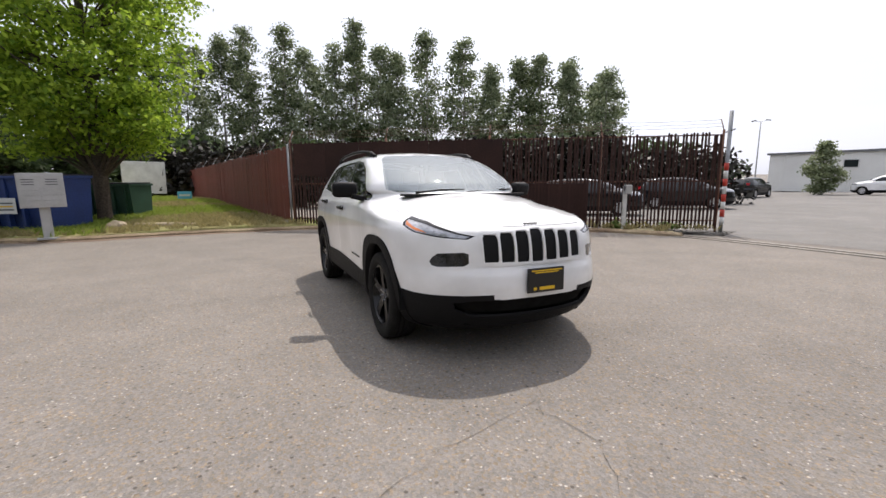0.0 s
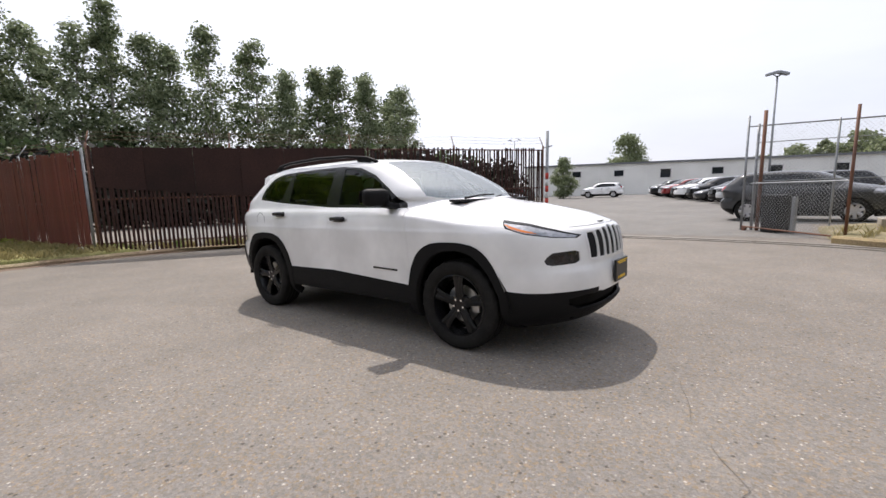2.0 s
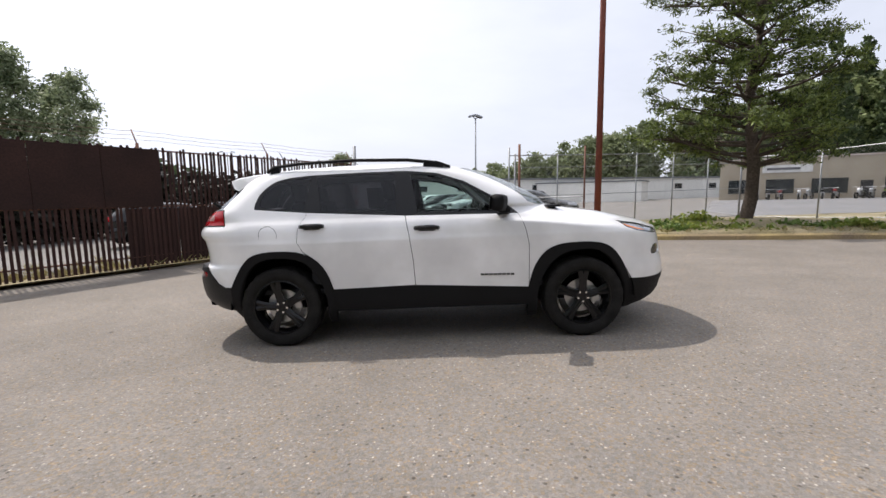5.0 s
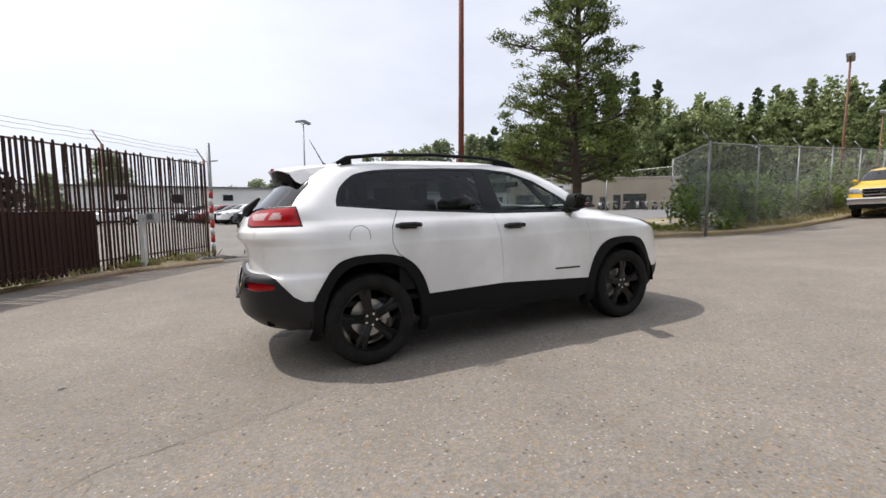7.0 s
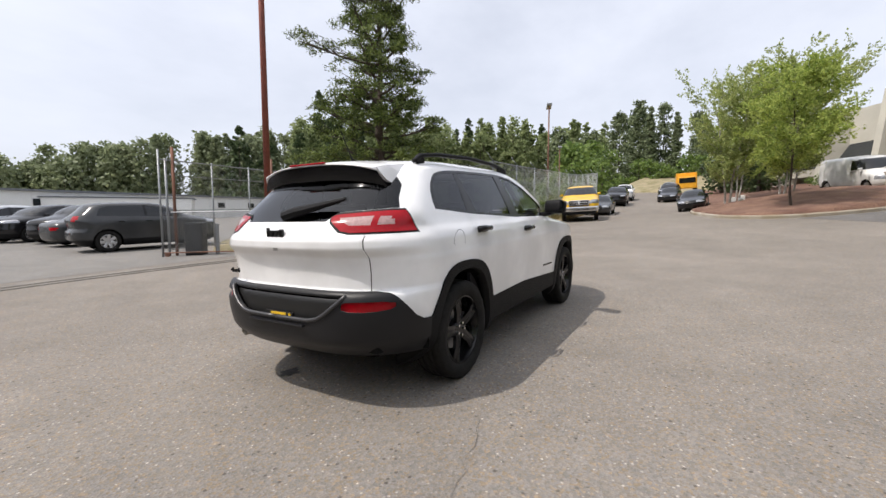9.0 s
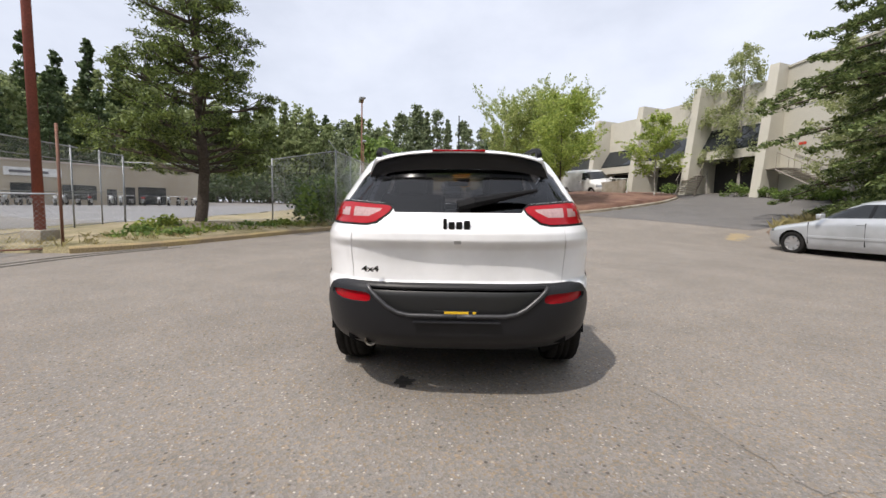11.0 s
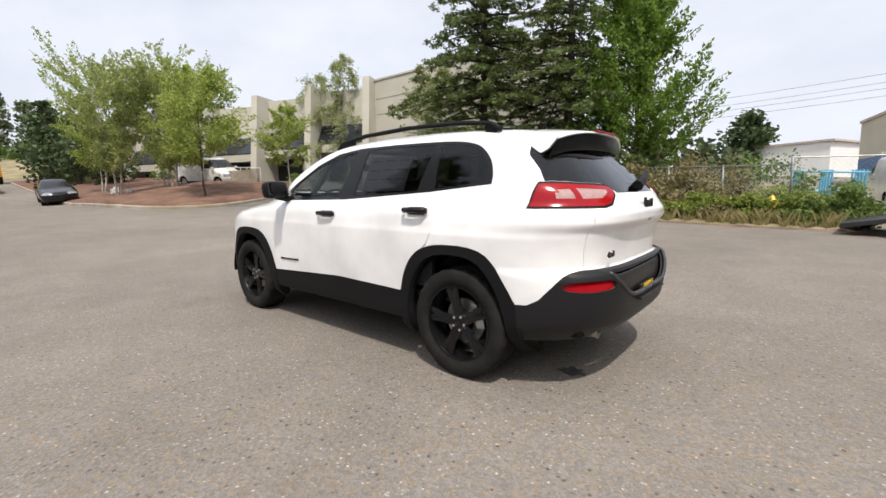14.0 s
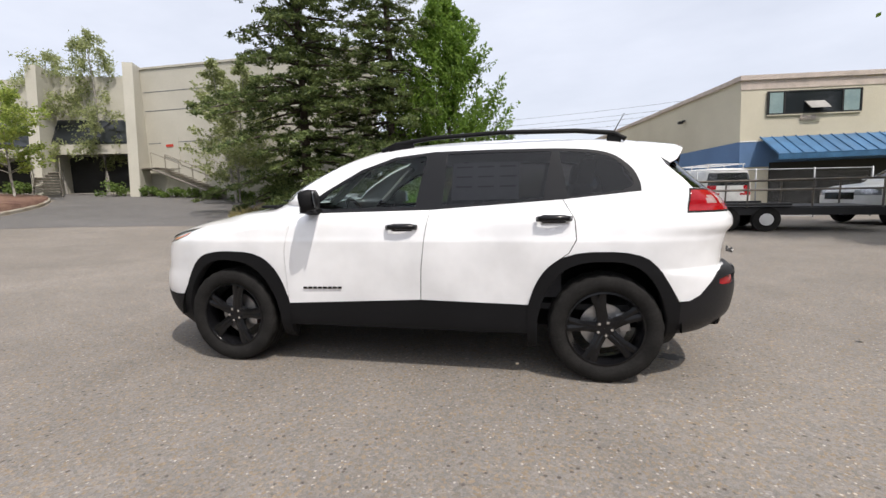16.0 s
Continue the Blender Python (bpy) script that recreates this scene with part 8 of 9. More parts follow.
def vehicle(name, spec, paint, label, category, m, group="", plastic=True, rim="alloy"):
    """A parked vehicle: painted shell with cut-out glass, lamps, bumpers and four wheels."""
    t = thing(name, m, label, category, group)
    lo, hi = spec["floor"], spec["top"]
    levels = [lo + (hi - lo) * (1 - (1 - i / 26) ** 1.35) for i in range(27)]
    bm = body_sheet(spec, levels, 44)
    side = lambda c: c.y > 0.35
    arches = []
    for wx in spec["wheels"]:
        r = spec["wheel_r"] + 0.055
        arches.append([(wx + r * math.cos(a * math.pi / 8), spec["wheel_r"] + r * math.sin(a * math.pi / 8)) for a in range(9)] + [(wx - r, 0.05), (wx + r, 0.05)])
    slice_poly(bm, spec["dlo"], (0, 2), side)
    for a in arches:
        slice_poly(bm, a, (0, 2), lambda c: c.y > 0.4 and c.z < 1.0)
    slice_poly(bm, spec["head"], (0, 2), lambda c: c.x > 1.4 and c.y > spec["lamp_y"] - 0.1)
    slice_edges(bm, gap_segments(spec["pillar"], 0.035), (0, 2), side, 0.02)
    bm.verts.index_update()
    bm.normal_update()
    groups = {}
    w0, w1 = spec["wind"]
    b0, b1 = spec["back"]
    z0, z1 = spec["lamp_z"]
    wide = lerp_table(spec["wide"])
    nose, tail = lerp_table(spec["nose"]), lerp_table(spec["tail"])
    for f in bm.faces:
        c = f.calc_center_median()
        n = f.normal
        x, y, z = c
        key = "body"
        if y > 0.4 and z < 1.0 and any(inside(a, x, z) for a in arches):
            continue
        if y > 0.3 and inside(spec["dlo"], x, z):
            key = "pillar" if near_line(spec["pillar"], x, z, 0.035) else "glass"
        elif w0 < z < w1 and x > nose(z) - 0.5 and y < wide(z) - 0.09 and abs(n.x) > 0.25 and x > 0:
            key = "wind"
        elif b0 < z < b1 and x < tail(z) + 0.35 and y < wide(z) - 0.10 and abs(n.x) > 0.3:
            key = "back"
        elif x > 1.4 and y > spec["lamp_y"] and inside(spec["head"], x, z):
            key = "head"
        elif x < tail(z) + 0.16 and y > 0.42 * spec["wheel_y"] / 0.7 and z0 < z < z1:
            key = "tail"
        elif z < spec["sill"]:
            key = "low"
        elif x > nose(z) - 0.12 and y < spec["lamp_y"] - 0.02 and spec["head"][0][1] - 0.12 < z < spec["head"][0][1] + 0.12:
            key = "grille"
        groups.setdefault(key, []).append(f)
    g = lambda k: groups.get(k, [])
    panel("body", g("body"), paint, t, rim=0.02)
    panel("bumper_trim", g("low"), "cladding" if plastic else paint, t)
    panel("grille", g("grille"), "gloss_black", t, shift=-0.01)
    panel("windscreen", g("wind"), "glass_car", t, shift=-0.003)
    panel("rear_window", g("back"), "glass_car", t, shift=-0.003)
    for s in (1, -1):
        panel("side_window", g("glass"), "glass_car", t, s, -0.004)
        panel("window_pillar", g("pillar"), "gloss_black", t, s)
        panel("headlight", g("head"), "lamp_clear", t, s)
        panel("tail_light", g("tail"), "tail_red", t, s)
        part("door_mirror", boxed(-0.06, 0.06, -0.09, 0.09, -0.06, 0.06, 0.03, pose(spec["dlo"][0][0] - 0.12, s * (wide(spec["dlo"][0][1]) + 0.10), spec["dlo"][0][1] + 0.06)), paint, t, smooth=True)
        for x in (spec["dlo"][0][0] - 0.95, spec["pillar"][0][0] - 0.75):
            part("door_handle", boxed(x - 0.09, x + 0.09, s * wide(spec["dlo"][0][1] - 0.12) - 0.02, s * wide(spec["dlo"][0][1] - 0.12) + 0.02, spec["dlo"][0][1] - 0.14, spec["dlo"][0][1] - 0.11, 0.008), paint if not plastic else "gloss_black", t)
    bm.free()
    ub = bmesh.new()
    box(ub, spec["wheels"][1] - 0.35, spec["wheels"][0] + 0.35, -spec["wheel_y"] + 0.22, spec["wheel_y"] - 0.22, lo, spec["wheel_r"] + 0.35)
    box(ub, spec["wheels"][1] + spec["wheel_r"] + 0.06, spec["wheels"][0] - spec["wheel_r"] - 0.06, -spec["wheel_y"], spec["wheel_y"], lo + 0.02, spec["wheel_r"] + 0.2)
    part("underbody", ub, "under", t)
    w = thing("wheel", pose(spec["wheels"][0], -spec["wheel_y"], spec["wheel_r"]), "", "")
    w.parent = t
    wheel_parts(w, spec["wheel_r"], 0.21, spec["wheel_r"] * 0.64, rim=rim, spokes=7, fine=False)
    for x, y, a in ((spec["wheels"][1], -1, 0), (spec["wheels"][0], 1, 180), (spec["wheels"][1], 1, 180)):
        copy_thing(w, pose(x, y * spec["wheel_y"], spec["wheel_r"], 0, 11 * x, a))
    return t


def on_ground(x, y, ang, dz=0.0):
    """Stand on the slope at x, y, turned by ang."""
    e = 0.5
    up = Vector((-(G(x + e, y) - G(x - e, y)) / (2 * e), -(G(x, y + e) - G(x, y - e)) / (2 * e), 1)).normalized()
    tilt = Vector((0, 0, 1)).rotation_difference(up).to_matrix().to_4x4()
    return Matrix.Translation((x, y, G(x, y) + dz)) @ tilt @ pose(0, 0, 0, 0, 0, ang)


sedan = vehicle("sedan", SEDAN, "paint_silver", "silver-white four-door sedan parked by the shrubs", "car", on_ground(5.8, -10.0, 16.5), plastic=False)
for s in (1, -1):
    part("side_moulding", boxed(-0.92, 0.90, s * 0.846 - 0.012, s * 0.846 + 0.012, 0.47, 0.53, 0.006), "paint_silver", sedan)
    for x in (0.92, -0.30, -1.02):
        part("door_gap", boxed(x - 0.004, x + 0.004, s * 0.838 - 0.016, s * 0.838 + 0.012, 0.32, 0.86 if x > -1 else 0.62), "under", sedan)
part("bumper_seam", boxed(-2.217, -2.2, -0.62, 0.62, 0.545, 0.553), "under", sedan)
part("rear_plate", boxed(-2.222, -2.21, -0.15, 0.15, 0.66, 0.75, 0.004), "ink", sedan)
truck = vehicle("pickup_truck", PICKUP, "yellow", "bright yellow pickup truck with a chrome grille", "pickup truck", on_ground(22.1, 3.74, 191), plastic=False)
bed = bmesh.new()
box(bed, -3.0, -1.22, -0.99, -0.90, 0.75, 1.36, 0.02)
box(bed, -3.0, -1.22, 0.90, 0.99, 0.75, 1.36, 0.02)
box(bed, -3.0, -2.92, -0.99, 0.99, 0.75, 1.36, 0.02)
box(bed, -3.0, -1.22, -0.95, 0.95, 0.62, 0.78)
part("cargo_bed", bed, "yellow", truck)
gr = part("chrome_grille", boxed(2.80, 2.88, -0.52, 0.52, 0.86, 1.13, 0.03), "chrome", truck)
for y0, y1 in ((-0.48, -0.04), (0.04, 0.48)):
    for z in (0.90, 1.02):
        part("grille_mesh", boxed(2.86, 2.895, y0, y1, z, z + 0.08, 0.01), "gloss_black", gr)
part("chrome_bumper", boxed(2.70, 2.95, -0.98, 0.98, 0.52, 0.78, 0.05), "chrome", truck)
part("lower_valance", boxed(2.6, 2.85, -0.9, 0.9, 0.36, 0.52, 0.03), "cladding", truck)
# the row of cars in the storage yard
kinds = ["paint_grey", "paint_grey", "paint_black", "paint_black", "paint_silver", "paint_black", "paint_grey", "paint_black", "paint_white", "paint_black", "paint_red", "paint_silver", "paint_black", "paint_white"]
names = {"paint_grey": "dark grey", "paint_black": "black", "paint_silver": "silver", "paint_white": "white", "paint_red": "dark red"}
first = {}
for k, pt in enumerate(kinds):
    x, y = (3.95, 15.2) if k == 0 else (4.3, 19.0) if k == 1 else (4.6 - 0.98 * (k - 2) + (0.3 if k % 2 else 0), 22.0 + 2.45 * (k - 2))
    ang = (-10, 2)[k] if k < 2 else 199 + (k % 3) * 2
    low_car = k in (1, 6)
    key = (pt, low_car)
    m = on_ground(x, y, ang, 0.012)
    if key in first:
        copy_thing(first[key], m)
    else:
        first[key] = vehicle("parked_sedan" if low_car else "parked_suv", SEDAN if low_car else WAGON, pt, names[pt] + (" sedan" if low_car else " SUV") + " parked in a row in the yard", "car", m, "cars in the yard")
copy_thing(first["paint_white", False], on_ground(-12.6, 46.5, 186, 0.012))
for k, (x, y, ang, pt) in enumerate(((-17.5, 36.5, 100, "paint_black"), (-20.4, 37.5, 100, "paint_grey"), (-23.2, 38.4, 100, "paint_black"), (-26.2, 39.2, 100, "paint_black"), (-29.2, 40.5, 100, "paint_white"), (-24, 46, 100, "paint_red"), (-28, 48, 100, "paint_silver"), (-32, 49, 100, "paint_grey"),
                                     (-10.6, 12.6, 40, "paint_black"), (-11.0, 19.5, 40, "paint_black"))):
    copy_thing(first[pt, False], on_ground(x, y, ang, 0.012))
# cars along the hill road
road_first = {}
for k, (x, y, ang, pt, low_car) in enumerate(((29.0, 4.0, 184, "paint_grey", True), (38.5, 4.4, 184, "paint_black", False), (46.5, 4.9, 184, "paint_white", False), (31.4, -1.9, 176, "paint_black", True), (44.6, 0.4, 175, "paint_black", True), (51.0, 0.8, 175, "paint_black", False),
                                              (57.5, 1.2, 175, "paint_silver", True), (64, 1.6, 175, "paint_silver", False), (70.5, 2.0, 175, "paint_black", True))):
    key = (pt, low_car)
    m = on_ground(x, y, ang)
    if key in road_first:
        copy_thing(road_first[key], m)
    else:
        road_first[key] = vehicle("parked_sedan" if low_car else "parked_suv", SEDAN if low_car else WAGON, pt, names[pt] + (" sedan" if low_car else " SUV") + " parked along the hill road", "car", m, "cars along the hill road")
bx = thing("box_truck", on_ground(61.5, -0.6, 184), "orange-yellow box truck parked by the hill road", "truck")
part("cargo_box", boxed(-3.0, 1.2, -1.15, 1.15, 0.9, 2.7, 0.03), "orange_yellow", bx)
part("cab", boxed(1.3, 2.9, -1.05, 1.05, 0.7, 2.2, 0.15), "orange_yellow", bx)
part("windscreen", boxed(2.86, 2.92, -0.9, 0.9, 1.4, 2.05, 0.02), "glass_car", bx)
for x in (2.1, -1.9):
    for y in (-0.95, 0.95):
        part("wheel", tubed((x, y - 0.12, 0.45), (x, y + 0.12, 0.45), 0.45, seg=18), "rubber", bx)
wt_ = thing("delivery_truck", on_ground(-31.5, -8.2, 12, 0.1), "white box trailer standing beyond the dumpsters", "trailer")
part("cargo_box", boxed(-4, 2, -1.2, 1.2, 0.9, 3.0, 0.03), "paint_van", wt_)
for x in (-2.8, -1.8):
    part("wheel", tubed((x, -1.2, 0.45), (x, 1.2, 0.45), 0.45, seg=16), "rubber", wt_)

# ---- work yard to the south: trailer, vans, blue stock ----
tr = thing("flatbed_trailer", on_ground(-6.65, -10.97, -7), "black flatbed trailer with ramps and pipe rails", "trailer")
part("deck", boxed(-3.4, 1.2, -1.05, 1.05, 0.62, 0.70, 0.01), "dark_opening", tr)
for y in (-1.05, 1.05):
    part("side_beam", boxed(-3.4, 1.2, y - 0.05, y + 0.05, 0.46, 0.66, 0.01), "dark_opening", tr)
    part("fender", boxed(-1.3, 0.75, y - 0.16 if y < 0 else y - 0.02, y + 0.02 if y < 0 else y + 0.16, 0.72, 0.80, 0.02), "dark_opening", tr)
    for x in (-0.75, 0.22):
        wh = part("wheel", tubed((x, y - 0.10, 0.34), (x, y + 0.10, 0.34), 0.34, seg=20), "rubber", tr)
        s = 1 if y > 0 else -1
        part("rim", tubed((x, y + s * 0.09, 0.34), (x, y + s * 0.115, 0.34), 0.17, seg=16), "paint_van", wh)
    for z in (1.15, 1.42):
        part("rail", tubed((-3.3, y, z), (1.2, y, z), 0.025, seg=8), "dark_steel", tr)
    for x in (-3.3, -1.8, -0.3, 1.2):
        part("stanchion", tubed((x, y, 0.66), (x, y, 1.45), 0.025, seg=8), "dark_steel", tr)
    part("ramp", boxed(0.0, 1.8, -0.5, 0.5, -0.05, 0.05, 0.01, pose(1.18, y * 0.5, 0.56, 0, 11, 0)), "dark_opening", tr)
    part("ramp_skirt", boxed(1.2, 2.2, y - 0.05, y + 0.05, 0.03, 0.20, 0.01), "dark_opening", tr)
part("tongue", boxed(-5.2, -3.3, -0.08, 0.08, 0.48, 0.60, 0.02), "dark_opening", tr)
part("rail_brace", tubed((-3.3, 1.05, 1.42), (-6.0, 1.2, 0.5), 0.03, seg=8), "dark_steel", tr)
part("cross_rail", tubed((-3.3, -1.05, 1.42), (-3.3, 1.05, 1.42), 0.025, seg=8), "dark_steel", tr)
wp = vehicle("pickup_truck", PICKUP, "paint_van", "white work pickup truck by the trailer", "pickup truck", on_ground(-13.2, -12.9, 12), plastic=True)
part("cargo_bed", boxed(-3.0, -1.22, -0.99, 0.99, 0.62, 1.36, 0.03), "paint_van", wp)
v1 = vehicle("van", VAN, "paint_van", "white work van with a roof rack", "van", on_ground(-5.85, -21.0, -84), "work vans")
copy_thing(v1, on_ground(-8.75, -19.1, -84))
for (x, y, a) in ((-5.85, -21.0, -84), (-8.75, -19.1, -84)):
    rk = thing("ladder_rack", on_ground(x, y, a), "pipe ladder rack on a van roof", "roof rack", "roof racks")
    for yy in (-0.7, 0.7):
        part("rack_rail", tubed((-2.2, yy, 2.22), (1.0, yy, 2.22), 0.02, seg=6), "paint_van", rk)
    for xx in (-2.1, -0.6, 0.9):
        part("rack_bar", tubed((xx, -0.75, 2.22), (xx, 0.75, 2.22), 0.02, seg=6), "paint_van", rk)
        for yy in (-0.7, 0.7):
            part("rack_foot", tubed((xx, yy, 2.0), (xx, yy, 2.22), 0.018, seg=6), "paint_van", rk)
sc = thing("pipe_stock", on_ground(-3.4, -18.6, 10), "stack of light blue steel frames", "steel frames")
for k in range(5):
    for z in (0.1, 0.75, 1.45):
        part("frame_bar", tubed((-1.0, -0.8 + 0.4 * k, z), (1.0, -0.8 + 0.4 * k, z + 0.05), 0.035, seg=6), "cyan", sc)
    for x in (-0.9, 0.0, 0.9):
        part("frame_leg", tubed((x, -0.8 + 0.4 * k, 0), (x, -0.8 + 0.4 * k, 1.55), 0.035, seg=6), "cyan", sc)

# ---- buildings ----
def wall_block(bm, a, b, thick, z0, z1):
    """An upright slab along a plan line; thickness to its right."""
    a, b = Vector((a[0], a[1], 0)), Vector((b[0], b[1], 0))
    d = (b - a).normalized()
    n = Vector((d.y, -d.x, 0)) * thick
    lo = [bm.verts.new(p + Vector((0, 0, z0))) for p in (a, b, b + n, a + n)]
    top = [bm.verts.new(p + Vector((0, 0, z1))) for p in (a, b, b + n, a + n)]
    bm.faces.new(lo[::-1])
    bm.faces.new(top)
    for i in range(4):
        bm.faces.new((lo[i], lo[(i + 1) % 4], top[(i + 1) % 4], top[i]))
    bmesh.ops.recalc_face_normals(bm, faces=bm.faces[:])


def slab(name, a, b, thick, z0, z1, mat, parent, label=""):
    bm = bmesh.new()
    wall_block(bm, a, b, thick, z0, z1)
    return part(name, bm, mat, parent, label)


# warehouse across the yard
wh = thing("warehouse", pose(0, 0, 0), "long low white metal warehouse beyond the yard", "warehouse")
A, B = (-27.0, 56.0), (75.0, 66.0)
zg = G(0, 50) - 0.5
slab("wall", A, B, -12, zg, 3.55, "wall_white", wh)
slab("eave", (-27.2, 55.7), (75.1, 65.7), -13, 3.55, 3.78, "roof_grey", wh)
dx, dy = (B[0] - A[0]) / 102.5, (B[1] - A[1]) / 102.5
for k in range(16):
    s = 7 + k * 5.6
    x, y = A[0] + dx * s, A[1] + dy * s
    tall = k % 5 == 2
    win = slab("window", (x, y - 0.06), (x + dx * 1.15, y + dy * 1.15 - 0.06), -0.05, 1.7 if tall else 2.0, 2.75, "window_dark", wh)
    slab("window_frame", (x - 0.1, y - 0.05), (x + dx * 1.25, y + dy * 1.25 - 0.05), -0.04, (1.7 if tall else 2.0) - 0.1, 2.85, "paint_van", win)
for k in range(34):
    s = 1.5 + k * 3.0
    x, y = A[0] + dx * s, A[1] + dy * s
    slab("wall_rib", (x, y - 0.05), (x + dx * 0.07, y + dy * 0.07 - 0.05), -0.05, zg, 3.55, "wall_white", wh)
tree("ash_tree", -17.0, 46.0, 4.6, 1.25, 0.5, "small round grey-green tree by the warehouse", "leaf_hill", "bark_dark", 610, 0.1, 70, 60, 0.12, "round", 0.5)
tree("ash_tree", -21.0, 88.0, 10.8, 3.6, 3.0, "round green tree behind the warehouse", "leaf_hill", "bark_dark", 611, 0.2, 80, 110, 0.19, "round", 1.2)
# tan shop building beyond the chain-link
tb = thing("shop_building", pose(0, 0, 0), "low tan block building with shop windows", "building")
P0, P1, P2 = (32.0, 45.5), (49.0, 32.6), (58.0, 40.0)
zt = 0.4
slab("front_wall", P1, P0, 9.0, zt - 0.8, 4.75, "wall_tan", tb)
slab("roof_cap", (49.2, 32.3), (31.8, 45.5), 9.3, 4.75, 4.9, "parapet", tb)
fx, fy = (P0[0] - P1[0]) / 21.3, (P0[1] - P1[1]) / 21.3
for s, w, z0, z1, mt in ((3.8, 2.8, 0.7, 2.7, "window_dark"), (6.9, 0.9, 0.6, 2.6, "dark_opening"), (8.6, 0.9, 0.6, 2.3, "dark_opening"), (10.4, 2.8, 1.1, 2.6, "window_dark"), (14.6, 2.4, 1.1, 2.6, "window_dark"), (18.0, 2.4, 1.1, 2.6, "window_dark")):
    a = (P1[0] + fx * s - fy * 0.06 - 0.04, P1[1] + fy * s - 0.05)
    slab("shop_window" if mt == "window_dark" else "door", a, (a[0] + fx * w, a[1] + fy * w), 0.04, z0, z1, mt, tb)
    slab("window_sill", (a[0] - fx * 0.1 - 0.03, a[1] - 0.03), (a[0] + fx * (w + 0.1) - 0.03, a[1] + fy * (w + 0.1) - 0.03), 0.06, z0 - 0.12, z0 - 0.01, "concrete", tb)
a = (P1[0] + fx * 13.2 - 0.08, P1[1] + fy * 13.2 - 0.08)
sb = slab("sign_board", a, (a[0] + fx * 4.2, a[1] + fy * 4.2), 0.05, 3.3, 4.1, "white_paint", tb, "white sign board")
slab("print_bar", (a[0] + fx * 1.0 - 0.04, a[1] + fy * 1.0 - 0.04), (a[0] + fx * 3.8 - 0.04, a[1] + fy * 3.8 - 0.04), 0.03, 3.58, 3.82, "ink", sb)
lot = patch("shop_lot", [(14, 9.5), (45, 10.5), (60, 24), (52, 31), (31, 45), (16, 22), (13.8, 13.5)], 0.05, "lot_asphalt", "grey asphalt lot in front of the shops", 2.5, None, "parking lot")
low = thing("flat_building", pose(0, 0, 0), "long low white building at the edge of the lot", "building")
slab("wall", (26.0, 52.0), (14.0, 60.0), 5, -0.8, 2.9, "wall_white", low)
slab("roof_cap", (26.1, 51.8), (13.8, 60.0), 5.2, 2.9, 3.05, "roof_grey", low)
for k in range(16):
    rr = random.Random(900 + k)
    x, y = 33 + 18 * rr.random(), 0
    x, y = P1[0] + fx * (1.5 + 1.1 * k) - 1.5 + rr.uniform(-0.3, 0.3), P1[1] + fy * (1.5 + 1.1 * k) - 2.2 + rr.uniform(-0.5, 0.5)
    mc = thing("motorcycle", pose(x, y, G(x, y) + 0.02, 0, 0, rr.uniform(200, 250)), "motorcycle parked in front of the shop", "motorcycle", "motorcycles by the shop")
    for xx in (-0.65, 0.65):
        bm = bmesh.new()
        lathe(bm, [(-0.06, 0.22), (-0.06, 0.31), (0.06, 0.31), (0.06, 0.22), (-0.06, 0.22)], 14)
        part("wheel", bm, "rubber", mc, m=pose(xx, 0, 0.31))
    part("tank", boxed(-0.15, 0.35, -0.14, 0.14, 0.72, 0.98, 0.08), ("paint_white", "paint_red", "paint_black", "paint_silver")[k % 4], mc, smooth=True)
    part("engine", boxed(-0.3, 0.3, -0.15, 0.15, 0.3, 0.7, 0.05), "steel", mc)
    part("seat", boxed(-0.75, -0.1, -0.14, 0.14, 0.72, 0.86, 0.05), "cabin", mc)
    part("handlebar", tubed((0.5, -0.38, 1.08), (0.5, 0.38, 1.08), 0.02, seg=6), "chrome", mc)

# beige concrete building on the rise
bb = thing("office_building", pose(0, 0, 0), "beige concrete two-storey building with fins", "building")
C0 = Vector((23.0, -19.9))
d1 = Vector((4.5, 2.05)).normalized()
n1 = Vector((d1.y, -d1.x))
d2 = Vector((-0.998, -0.063))
out2 = Vector((-0.063, 0.998))
zb = 1.2
top = 10.15
slab("end_wall", tuple(C0 + d2 * 15), tuple(C0 + d2 * 0.0), 0.5, zb, top, "wall_beige", bb, "blank beige concrete end wall")
for z in (7.6, 5.6, 8.75):
    slab("joint_line", tuple(C0 + d2 * 15 + out2 * 0.01), tuple(C0 + d2 * 0.1 + out2 * 0.01), 0.02, z, z + 0.045, "roof_grey", bb)
slab("parapet_cap", tuple(C0 + d2 * 15 + out2 * 0.07), tuple(C0 + out2 * 0.07), 0.7, top, top + 0.12, "wall_beige", bb)
